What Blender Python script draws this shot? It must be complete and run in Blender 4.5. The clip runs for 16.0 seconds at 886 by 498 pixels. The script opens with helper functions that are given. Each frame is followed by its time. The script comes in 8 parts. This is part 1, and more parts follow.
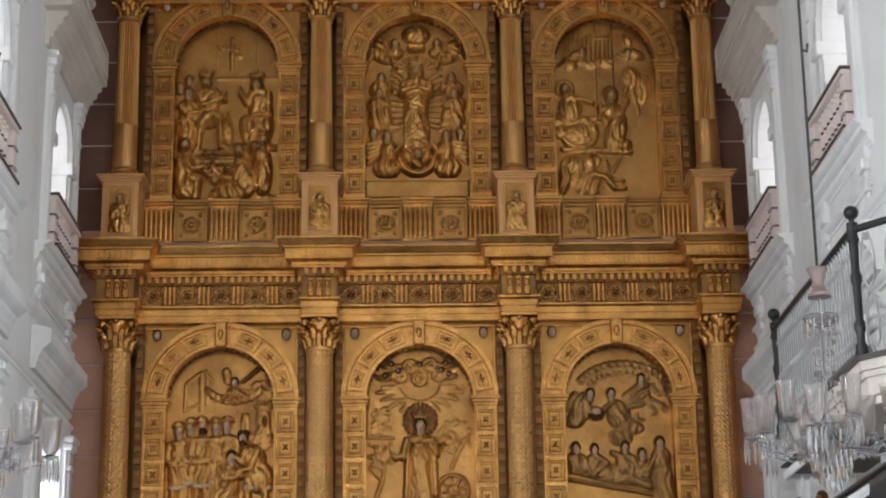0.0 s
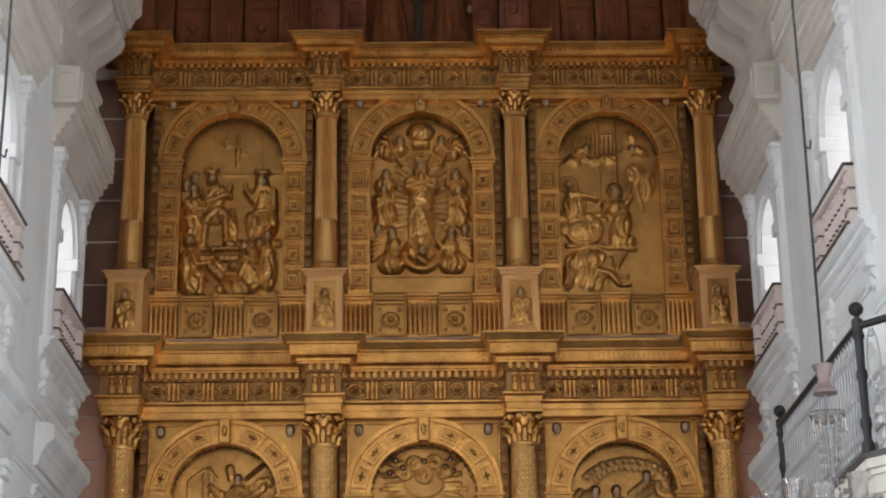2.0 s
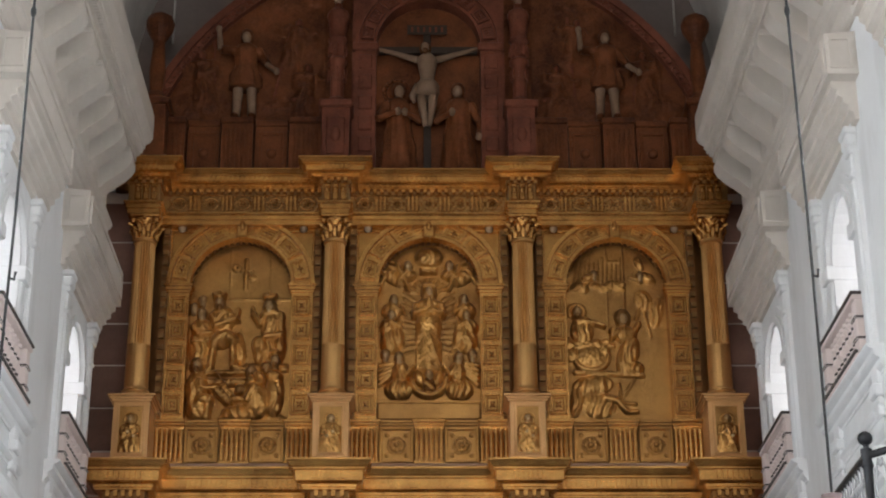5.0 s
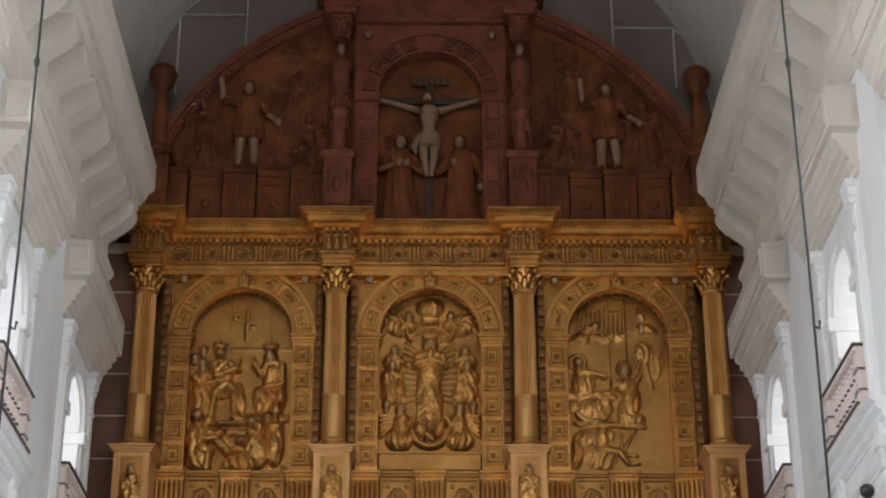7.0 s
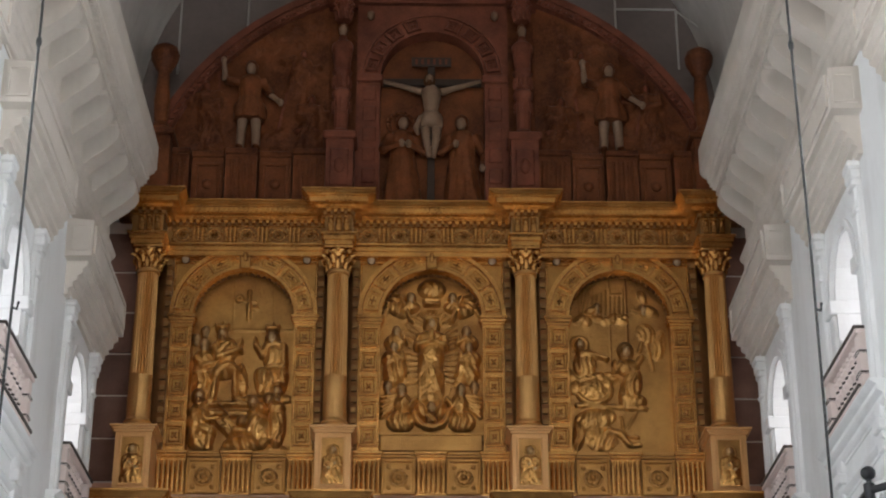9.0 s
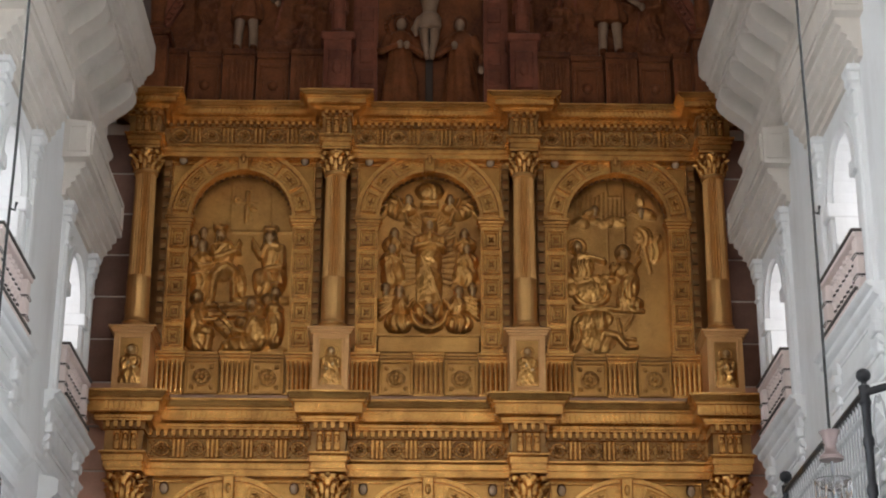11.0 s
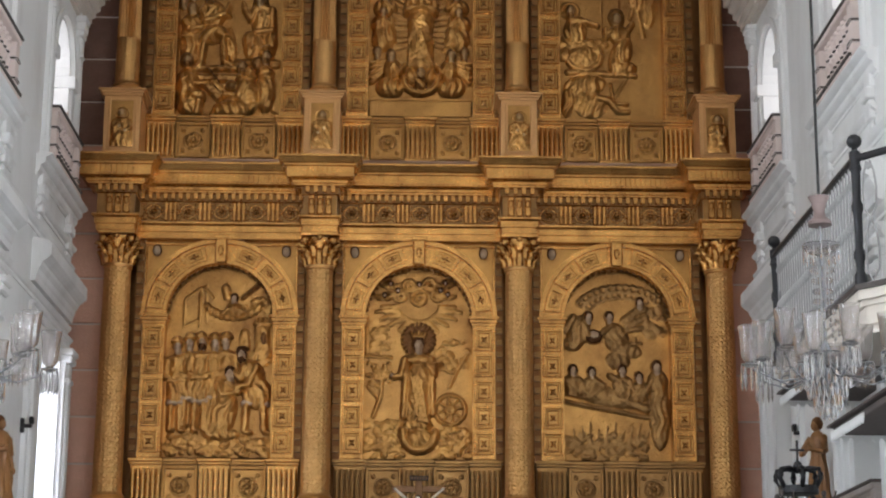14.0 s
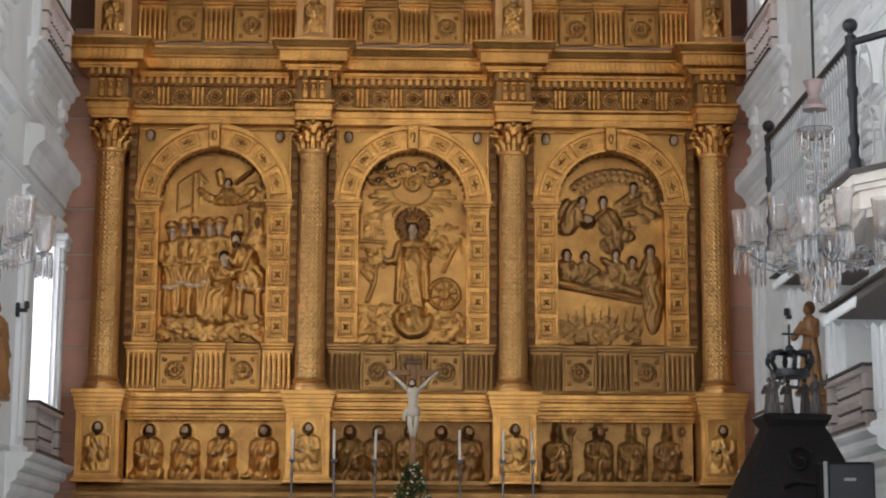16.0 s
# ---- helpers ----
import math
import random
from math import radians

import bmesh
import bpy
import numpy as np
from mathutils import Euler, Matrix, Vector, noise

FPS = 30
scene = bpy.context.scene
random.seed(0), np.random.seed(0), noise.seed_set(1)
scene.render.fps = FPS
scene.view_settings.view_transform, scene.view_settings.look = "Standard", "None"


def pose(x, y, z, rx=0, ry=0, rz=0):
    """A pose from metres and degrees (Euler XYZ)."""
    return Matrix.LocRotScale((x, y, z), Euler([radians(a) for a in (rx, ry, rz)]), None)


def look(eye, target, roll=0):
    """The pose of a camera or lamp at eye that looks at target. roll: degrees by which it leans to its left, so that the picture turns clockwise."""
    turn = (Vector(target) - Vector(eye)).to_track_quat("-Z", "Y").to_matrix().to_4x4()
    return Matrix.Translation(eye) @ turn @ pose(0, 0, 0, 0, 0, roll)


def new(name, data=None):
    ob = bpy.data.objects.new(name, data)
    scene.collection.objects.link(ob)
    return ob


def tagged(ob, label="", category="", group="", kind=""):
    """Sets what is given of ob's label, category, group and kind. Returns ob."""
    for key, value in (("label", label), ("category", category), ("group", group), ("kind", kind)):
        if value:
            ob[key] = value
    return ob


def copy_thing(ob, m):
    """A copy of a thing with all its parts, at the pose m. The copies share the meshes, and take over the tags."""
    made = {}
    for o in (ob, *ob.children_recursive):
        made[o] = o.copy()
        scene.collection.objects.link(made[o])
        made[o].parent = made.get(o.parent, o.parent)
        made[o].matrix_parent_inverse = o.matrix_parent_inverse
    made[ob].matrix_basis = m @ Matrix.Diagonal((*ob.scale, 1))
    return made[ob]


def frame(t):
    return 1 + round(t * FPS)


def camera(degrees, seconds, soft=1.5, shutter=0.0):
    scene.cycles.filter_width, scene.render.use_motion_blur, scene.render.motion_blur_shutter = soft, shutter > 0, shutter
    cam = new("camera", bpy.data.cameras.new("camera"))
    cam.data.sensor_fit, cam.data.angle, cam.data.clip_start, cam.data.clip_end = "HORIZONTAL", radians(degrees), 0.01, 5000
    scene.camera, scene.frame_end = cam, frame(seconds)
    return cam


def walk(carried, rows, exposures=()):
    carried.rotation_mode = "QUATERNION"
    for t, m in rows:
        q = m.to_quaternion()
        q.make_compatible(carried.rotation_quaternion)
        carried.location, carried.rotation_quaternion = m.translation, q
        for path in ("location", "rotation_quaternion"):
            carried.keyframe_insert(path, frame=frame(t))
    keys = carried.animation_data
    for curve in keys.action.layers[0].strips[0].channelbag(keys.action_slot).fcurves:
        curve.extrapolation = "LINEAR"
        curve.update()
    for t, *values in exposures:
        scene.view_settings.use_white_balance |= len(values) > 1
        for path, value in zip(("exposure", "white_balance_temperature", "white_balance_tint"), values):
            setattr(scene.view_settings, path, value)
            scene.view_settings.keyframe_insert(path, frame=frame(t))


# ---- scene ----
cam = camera(27.24, 16.0, soft=2.0)
EYE = 1.6
# seconds, yaw, pitch, roll in degrees: the camera stands and tilts
ROWS = [
    (0.0, -1.233, 16.566, 0.861),
    (0.5, -1.226, 17.291, 0.849),
    (1.0, -1.186, 18.048, 0.880),
    (1.5, -1.142, 18.839, 0.842),
    (2.0, -1.127, 19.581, 0.805),
    (2.5, -1.102, 20.330, 0.702),
    (3.0, -1.077, 21.052, 0.664),
    (3.5, -1.032, 21.726, 0.580),
    (4.0, -0.987, 22.351, 0.489),
    (4.5, -0.947, 22.951, 0.400),
    (5.0, -0.912, 23.518, 0.317),
    (5.5, -0.885, 24.035, 0.244),
    (6.0, -0.868, 24.482, 0.189),
    (6.5, -0.864, 24.841, 0.157),
    (7.0, -0.871, 25.102, 0.144),
    (7.5, -0.876, 25.279, 0.103),
    (8.0, -0.855, 25.296, 0.026),
    (8.5, -0.824, 24.997, -0.008),
    (9.0, -0.807, 24.517, -0.038),
    (9.5, -0.808, 23.912, -0.074),
    (10.0, -0.823, 23.191, -0.111),
    (10.5, -0.849, 22.366, -0.144),
    (11.0, -0.882, 21.448, -0.167),
    (11.5, -0.922, 20.448, -0.182),
    (12.0, -0.977, 19.313, -0.204),
    (12.5, -1.047, 17.931, -0.214),
    (13.0, -1.096, 16.646, -0.264),
    (13.5, -1.154, 15.283, -0.272),
    (14.0, -1.190, 14.080, -0.290),
    (14.5, -1.217, 12.974, -0.275),
    (15.0, -1.281, 12.074, -0.252),
    (15.5, -1.339, 11.219, -0.241),
    (16.0, -1.400, 10.472, -0.239),
]
walk(cam, [(t, pose(0, 0, EYE, 0, 0, yaw) @ pose(0, 0, 0, 90 + pitch, 0, 0) @ pose(0, 0, 0, 0, 0, -roll)) for t, yaw, pitch, roll in ROWS])

# ---- light ----
world = bpy.data.worlds.new("overcast_sky")
scene.world = world
world.use_nodes = True
wn, wl = world.node_tree.nodes, world.node_tree.links
sky = wn.new("ShaderNodeTexSky")
sky.sky_type, sky.sun_disc = "NISHITA", False
sky.sun_elevation, sky.sun_rotation = radians(50), radians(150)
sky.air_density, sky.dust_density, sky.ozone_density = 1.0, 4.0, 1.0
wn["Background"].inputs["Strength"].default_value = 0.15
wl.new(sky.outputs["Color"], wn["Background"].inputs["Color"])


def sun_lamp():
    lamp = bpy.data.lights.new("sun", "SUN")
    lamp.energy, lamp.angle, lamp.color = 1.2, radians(12), (1.0, 0.96, 0.9)
    ob = new("sun", lamp)
    ob.matrix_world = look((0, 0, 60), (-18, 30, 0))


sun_lamp()


def daylight(name, eye, target, sx, sz, power, color=(0.90, 0.95, 1.0)):
    lamp = bpy.data.lights.new(name, "AREA")
    lamp.shape, lamp.size, lamp.size_y, lamp.energy, lamp.color = "RECTANGLE", sx, sz, power, color
    ob = new(name, lamp)
    ob.matrix_world = look(eye, target)
    return ob


# the nave: centre line, half width, bays along it
CX, HALF, WALL_END, REAR = 0.15, 5.45, 28.25, -9.0
BAYS = (26.6, 21.9, 17.2, 12.5, 7.8, 3.1)

for side in (-1, 1):
    left = side < 0
    for yb, watts in zip(BAYS[:2], (26, 18) if left else (18, 16)):
        daylight("window_daylight", (CX + side * (HALF + 0.95), yb, 10.6), (CX + side * (HALF - 1), yb + 0.15, 10.1), 1.25, 2.4, watts, (0.97, 0.96, 0.98))
    for yb in BAYS[2:5]:
        daylight("window_daylight", (CX + side * (HALF + 0.95), yb, 10.6), (CX + side * (HALF - 1), yb + 0.6, 9.8), 1.25, 2.4, 265, (0.93, 0.965, 1.0))
    for yb in BAYS[3:5]:
        daylight("side_door_daylight", (CX + side * (HALF + 0.95), yb, 4.9), (CX + side * (HALF - 1), yb + 0.5, 5.0), 1.3, 3.2, 460 if left else 640, (0.80, 0.91, 1.0))
# the one open window of the lower row near the altar
daylight("window_daylight", (CX - HALF - 0.95, BAYS[0] + 0.5, 5.3), (CX - HALF + 1, BAYS[0] + 0.8, 5.2), 1.2, 3.0, 80, (0.84, 0.88, 1.0))
# the great west window and the open doors behind the camera
daylight("west_window_daylight", (CX, REAR + 0.3, 10.0), (CX, 30, 11.5), 5.0, 8.0, 830, (1.0, 0.95, 0.90))


# ---- materials ----
def material(name, color, other=None, rough=0.6, metal=0.0, scale=3.0, grain=40.0, bump=0.2, spots=0.35, spec=0.5, tint=0.0, streak=None):
    """A weathered surface: two colours mixed at a large and a small scale, with a fine relief."""
    m = bpy.data.materials.new(name)
    m.use_nodes = True
    n, l = m.node_tree.nodes, m.node_tree.links
    b = n["Principled BSDF"]
    b.inputs["Metallic"].default_value = metal
    b.inputs["Specular IOR Level"].default_value = spec
    other = other or tuple(c * 0.7 for c in color)
    co = n.new("ShaderNodeTexCoord")
    big, small = n.new("ShaderNodeTexNoise"), n.new("ShaderNodeTexNoise")
    big.inputs["Scale"].default_value, big.inputs["Detail"].default_value, big.inputs["Roughness"].default_value = scale, 6, 0.65
    small.inputs["Scale"].default_value, small.inputs["Detail"].default_value = grain, 4
    for t in (big, small):
        l.new(co.outputs["Object"], t.inputs["Vector"])
    ramp = n.new("ShaderNodeValToRGB")
    ramp.color_ramp.elements[0].position, ramp.color_ramp.elements[1].position = 0.35, 0.7
    l.new(big.outputs["Fac"], ramp.inputs["Fac"])
    amount = n.new("ShaderNodeMath")
    amount.operation = "MULTIPLY"
    amount.inputs[1].default_value = spots
    l.new(ramp.outputs["Color"], amount.inputs[0])
    fine = n.new("ShaderNodeMath")
    fine.operation = "MULTIPLY_ADD"
    fine.inputs[1].default_value, fine.inputs[2].default_value = spots * 0.8, -spots * 0.4
    l.new(small.outputs["Fac"], fine.inputs[0])
    total = n.new("ShaderNodeMath")
    total.operation, total.use_clamp = "ADD", True
    l.new(amount.outputs[0], total.inputs[0])
    l.new(fine.outputs[0], total.inputs[1])
    mix = n.new("ShaderNodeMix")
    mix.data_type = "RGBA"
    mix.inputs["A"].default_value, mix.inputs["B"].default_value = (*color, 1), (*other, 1)
    l.new(total.outputs[0], mix.inputs["Factor"])
    out = mix.outputs["Result"]
    if streak:
        mp, st, sr, sm = n.new("ShaderNodeMapping"), n.new("ShaderNodeTexNoise"), n.new("ShaderNodeValToRGB"), n.new("ShaderNodeMix")
        mp.inputs["Scale"].default_value = (0.9, 0.9, 0.3)
        st.inputs["Scale"].default_value, st.inputs["Detail"].default_value, st.inputs["Roughness"].default_value = 1.3, 6, 0.62
        l.new(co.outputs["Object"], mp.inputs["Vector"])
        l.new(mp.outputs["Vector"], st.inputs["Vector"])
        sr.color_ramp.elements[0].position, sr.color_ramp.elements[1].position = 0.48, 0.78
        sr.color_ramp.elements[1].color = (0.42, 0.42, 0.42, 1)
        l.new(st.outputs["Fac"], sr.inputs["Fac"])
        sm.data_type = "RGBA"
        l.new(out, sm.inputs["A"])
        sm.inputs["B"].default_value = (*streak, 1)
        l.new(sr.outputs["Color"], sm.inputs["Factor"])
        out = sm.outputs["Result"]
    if tint:
        info, hsv, rnd = n.new("ShaderNodeObjectInfo"), n.new("ShaderNodeHueSaturation"), n.new("ShaderNodeMapRange")
        rnd.inputs["To Min"].default_value, rnd.inputs["To Max"].default_value = 1 - tint, 1 + tint
        l.new(info.outputs["Random"], rnd.inputs["Value"])
        l.new(rnd.outputs["Result"], hsv.inputs["Value"])
        l.new(out, hsv.inputs["Color"])
        out = hsv.outputs["Color"]
    l.new(out, b.inputs["Base Color"])
    rr = n.new("ShaderNodeMapRange")
    rr.inputs["To Min"].default_value, rr.inputs["To Max"].default_value = rough - 0.12, min(1, rough + 0.15)
    l.new(small.outputs["Fac"], rr.inputs["Value"])
    l.new(rr.outputs["Result"], b.inputs["Roughness"])
    if bump:
        bp = n.new("ShaderNodeBump")
        bp.inputs["Strength"].default_value, bp.inputs["Distance"].default_value = bump, 0.02
        l.new(small.outputs["Fac"], bp.inputs["Height"])
        l.new(bp.outputs["Normal"], b.inputs["Normal"])
    return m


GOLD = material("gilded_wood", (0.76, 0.415, 0.128), (0.24, 0.108, 0.034), 0.22, 0.92, 2.2, 75, 0.3, 0.75)
GOLD_FLAT = material("gilded_field", (0.61, 0.335, 0.102), (0.23, 0.102, 0.033), 0.30, 0.82, 1.3, 60, 0.28, 0.8)
# worn dark gilding, which also carries the shade painted inside the niche arches
GOLD_DARK = material("dark_worn_shaded_gilding", (0.28, 0.12, 0.026), (0.11, 0.038, 0.014), 0.42, 0.5, 2.5, 60, 0.3, 0.6)
GOLD_ROSE = material("reddish_gilding", (0.80, 0.46, 0.165), (0.42, 0.215, 0.075), 0.31, 0.74, 2.0, 70, 0.25, 0.45)
# patina and painted shade: frieze grounds, dentil recesses, middle predella field
GOLD_WORN_SHADED = material("worn_shaded_gilding", (0.39, 0.207, 0.066), (0.14, 0.068, 0.028), 0.42, 0.6, 2.0, 60, 0.3, 0.7)
GOLD_SATIN = material("satin_gilding", (0.74, 0.41, 0.125), (0.33, 0.155, 0.047), 0.32, 0.78, 2.6, 60, 0.2, 0.55)
OCHRE = material("ochre_gilding", (0.76, 0.43, 0.175), (0.52, 0.27, 0.10), 0.42, 0.35, 2.0, 60, 0.15, 0.4)
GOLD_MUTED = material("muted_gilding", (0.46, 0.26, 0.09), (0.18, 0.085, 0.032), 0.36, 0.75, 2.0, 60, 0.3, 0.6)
DUSTY_ROSE = material("dusty_rose_paint", (0.50, 0.32, 0.24), (0.34, 0.20, 0.14), 0.7, 0.0, 2.0, 40, 0.15, 0.5, 0.25)
GREY_WALL = material("sooty_plaster", (0.25, 0.205, 0.19), (0.14, 0.115, 0.105), 0.9, 0.0, 0.7, 9, 0.15, 0.5, 0.2)
RED_WOOD = material("dark_red_wood", (0.25, 0.081, 0.028), (0.070, 0.020, 0.008), 0.5, 0.0, 1.1, 24, 0.4, 1.0, 0.2)
RED_PAINT = material("red_painted_wood", (0.25, 0.080, 0.044), (0.11, 0.033, 0.019), 0.55, 0.0, 1.8, 24, 0.4, 0.9, 0.2)
PLASTER = material("limewashed_plaster", (0.84, 0.84, 0.84), (0.73, 0.725, 0.72), 0.85, 0.0, 0.6, 14, 0.25, 0.35, 0.2, 0.0, (0.46, 0.43, 0.40))
# cream tone; on the upper wall parts it paints in warm reflected light
CREAM_PLASTER = material("warm_cream_plaster", (0.70, 0.635, 0.57), (0.56, 0.50, 0.44), 0.85, 0.0, 0.6, 14, 0.25, 0.4, 0.2, 0.0, (0.42, 0.37, 0.32))
GILT_FACE = material("rubbed_gilt_face", (0.60, 0.40, 0.20), (0.42, 0.26, 0.11), 0.5, 0.2, 6, 40, 0.1, 0.35, 0.3)
PALE_FACE = material("pale_painted_face", (0.60, 0.43, 0.29), (0.42, 0.28, 0.17), 0.6, 0.0, 6, 40, 0.1, 0.35, 0.25)
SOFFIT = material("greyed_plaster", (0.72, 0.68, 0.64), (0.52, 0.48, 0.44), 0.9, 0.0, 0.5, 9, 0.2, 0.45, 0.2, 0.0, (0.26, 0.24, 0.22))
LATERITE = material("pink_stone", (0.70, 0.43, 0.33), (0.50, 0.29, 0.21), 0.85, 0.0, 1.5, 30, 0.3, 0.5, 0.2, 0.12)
# darker copy of the pink stone, with the shade of the upper rows in it
SHADED_LATERITE = material("shaded_brown_stone", (0.26, 0.15, 0.115), (0.15, 0.085, 0.065), 0.9, 0.0, 1.5, 30, 0.3, 0.6, 0.15, 0.15)
MORTAR = material("pale_mortar", (0.66, 0.58, 0.53), None, 0.9, 0.0, 2, 30, 0.2)
FLESH = material("painted_flesh", (0.60, 0.36, 0.18), (0.42, 0.23, 0.10), 0.6, 0.0, 6, 40, 0.1, 0.4, 0.25)
BROWN_HAIR = material("brown_paint", (0.12, 0.05, 0.018), (0.06, 0.025, 0.01), 0.7, 0.0, 6, 40, 0.3, 0.35, 0.12)
HAIR = material("dark_paint", (0.045, 0.025, 0.015), None, 0.6, 0.0, 6, 40, 0.2)
IVORY = material("ivory_paint", (0.80, 0.70, 0.58), (0.58, 0.47, 0.36), 0.45, 0.0, 5, 40, 0.1, 0.4)
AGED_FLESH = material("aged_flesh_paint", (0.30, 0.19, 0.12), (0.15, 0.085, 0.05), 0.55, 0.0, 5, 40, 0.1, 0.4)
BLACK_IRON = material("black_iron", (0.03, 0.03, 0.034), None, 0.4, 0.5, 6, 60, 0.2)
PALE_IRON = material("pale_painted_iron", (0.40, 0.39, 0.39), (0.24, 0.235, 0.235), 0.5, 0.1, 6, 60, 0.1)
SOFFIT_BOARD = material("dark_soffit_boards", (0.12, 0.10, 0.095), (0.075, 0.062, 0.058), 0.7, 0.0, 3, 30, 0.2)
GREY_IRON = material("grey_painted_iron", (0.22, 0.22, 0.23), (0.12, 0.12, 0.125), 0.5, 0.1, 6, 60, 0.1)
BLACK_WOOD = material("black_stained_wood", (0.009, 0.0075, 0.008), (0.017, 0.014, 0.014), 0.65, 0.0, 4, 40, 0.3, 0.35, 0.15)
DARK_EDGE = material("dark_moulding", (0.075, 0.06, 0.055), None, 0.6, 0.0, 4, 40, 0.2)
PINK_STONE = material("pinkish_limewash", (0.78, 0.66, 0.62), (0.62, 0.51, 0.47), 0.8, 0.0, 3, 30, 0.15)
PALE_PIPE = material("pale_painted_pipe", (0.62, 0.60, 0.56), None, 0.5, 0.0, 8, 60, 0.0)
ROSE_METAL = material("rose_tinted_metal", (0.21, 0.15, 0.14), None, 0.4, 0.3, 8, 60, 0.1)
OAK = material("brown_wood", (0.28, 0.125, 0.036), (0.11, 0.042, 0.015), 0.42, 0.0, 3, 30, 0.3)
FLOOR_MAT = material("grey_floor_stone", (0.50, 0.50, 0.49), (0.36, 0.36, 0.35), 0.5, 0.0, 1, 20, 0.1)
LEAF = material("green_foliage", (0.05, 0.10, 0.03), (0.02, 0.05, 0.02), 0.6, 0.0, 10, 60, 0.2)
PETAL = material("pale_flowers", (0.75, 0.68, 0.5), None, 0.6, 0.0, 10, 60, 0.1)
CABLE = material("black_cable", (0.03, 0.03, 0.03), None, 0.6, 0.0, 10, 60, 0.0)
WAX = material("white_wax", (0.78, 0.74, 0.66), None, 0.4, 0.0, 8, 60, 0.0)
BRASS = material("old_brass", (0.30, 0.23, 0.14), (0.16, 0.12, 0.08), 0.35, 0.7, 8, 60, 0.1)


def glass_material(name, color, rough, through_it):
    m = bpy.data.materials.new(name)
    m.use_nodes = True
    n, l = m.node_tree.nodes, m.node_tree.links
    b = n["Principled BSDF"]
    co, noise, ramp = n.new("ShaderNodeTexCoord"), n.new("ShaderNodeTexNoise"), n.new("ShaderNodeMapRange")
    noise.inputs["Scale"].default_value, noise.inputs["Detail"].default_value = 14, 4
    ramp.inputs["To Min"].default_value, ramp.inputs["To Max"].default_value = max(0.0, rough - 0.06), rough + 0.1
    l.new(co.outputs["Object"], noise.inputs["Vector"])
    l.new(noise.outputs["Fac"], ramp.inputs["Value"])
    l.new(ramp.outputs["Result"], b.inputs["Roughness"])
    b.inputs["Base Color"].default_value = (*color, 1)
    b.inputs["Transmission Weight"].default_value = through_it
    b.inputs["IOR"].default_value = 1.4
    return m


GLASS = glass_material("clear_glass", (0.74, 0.72, 0.72), 0.07, 0.96)
SHADE_GLASS = glass_material("dusty_shade_glass", (0.80, 0.765, 0.75), 0.06, 0.96)


# ---- mesh helpers ----
def part(name, bm, mat, parent=None, label="", smooth=False, loc=None):
    """Links a bmesh as one mesh object, as a part where a parent is given; mat may be a list."""
    me = bpy.data.meshes.new(name)
    bm.normal_update()
    bm.to_mesh(me)
    bm.free()
    for x in mat if isinstance(mat, (list, tuple)) else (mat,):
        me.materials.append(x)
    if smooth:
        me.shade_smooth()
        me.set_sharp_from_angle(angle=radians(40))
    return again(name, me, parent, label, loc)


def again(name, me, parent=None, label="", loc=None):
    """Another object on the same mesh."""
    ob = new(name, me)
    if loc:
        ob.matrix_basis = loc if isinstance(loc, Matrix) else Matrix.Translation(loc)
    if parent:
        ob.parent = parent
        up = parent.matrix_basis.copy()
        if parent.parent:
            up = parent.parent.matrix_basis @ parent.matrix_parent_inverse @ up
        ob.matrix_parent_inverse = up.inverted()
    if label:
        ob["label"] = label
    return ob


def base(name, loc, label, category, group="", kind=""):
    ob = new(name)
    ob.matrix_basis = Matrix.Translation(loc)
    return tagged(ob, label, category, group, kind)


def box(bm, x0, x1, y0, y1, z0, z1, bev=0.0, mi=0):
    vs = [bm.verts.new((x, y, z)) for z in (z0, z1) for y in (y0, y1) for x in (x0, x1)]
    fs = [bm.faces.new([vs[i] for i in q]) for q in ((0, 2, 3, 1), (4, 5, 7, 6), (0, 1, 5, 4), (2, 6, 7, 3), (0, 4, 6, 2), (1, 3, 7, 5))]
    for f in fs:
        f.material_index = mi
    if bev:
        es = list({e for f in fs for e in f.edges})
        bmesh.ops.bevel(bm, geom=es, offset=bev, segments=1, affect="EDGES", profile=0.5)
    return fs


def lathe(bm, prof, cx=0, cy=0, seg=20, flute=0, depth=0.0, z_flute=None, mi=0):
    """Turns a profile of (radius, z) round an upright axis."""
    rings = []
    for r, z in prof:
        ring = []
        for k in range(seg):
            a = 2 * math.pi * k / seg
            rr = r
            if flute and (z_flute is None or z_flute[0] <= z <= z_flute[1]) and k % 2:
                rr = r - depth
            ring.append(bm.verts.new((cx + rr * math.cos(a), cy + rr * math.sin(a), z)))
        rings.append(ring)
    for a, b in zip(rings, rings[1:]):
        for k in range(seg):
            bm.faces.new((a[k], a[(k + 1) % seg], b[(k + 1) % seg], b[k])).material_index = mi
    for ring, flip in ((rings[0], True), (rings[-1], False)):
        f = bm.faces.new(ring[::-1] if flip else ring)
        f.material_index = mi


def blob(bm, c, r, u=10, v=7, mi=0, rot=None):
    """An ellipsoid."""
    m = Matrix.Translation(c) @ (rot or Matrix()) @ Matrix.Diagonal((*r, 1))
    got = bmesh.ops.create_uvsphere(bm, u_segments=u, v_segments=v, radius=1, matrix=m)
    for f in {f for w in got["verts"] for f in w.link_faces}:
        f.material_index = mi
        f.smooth = True


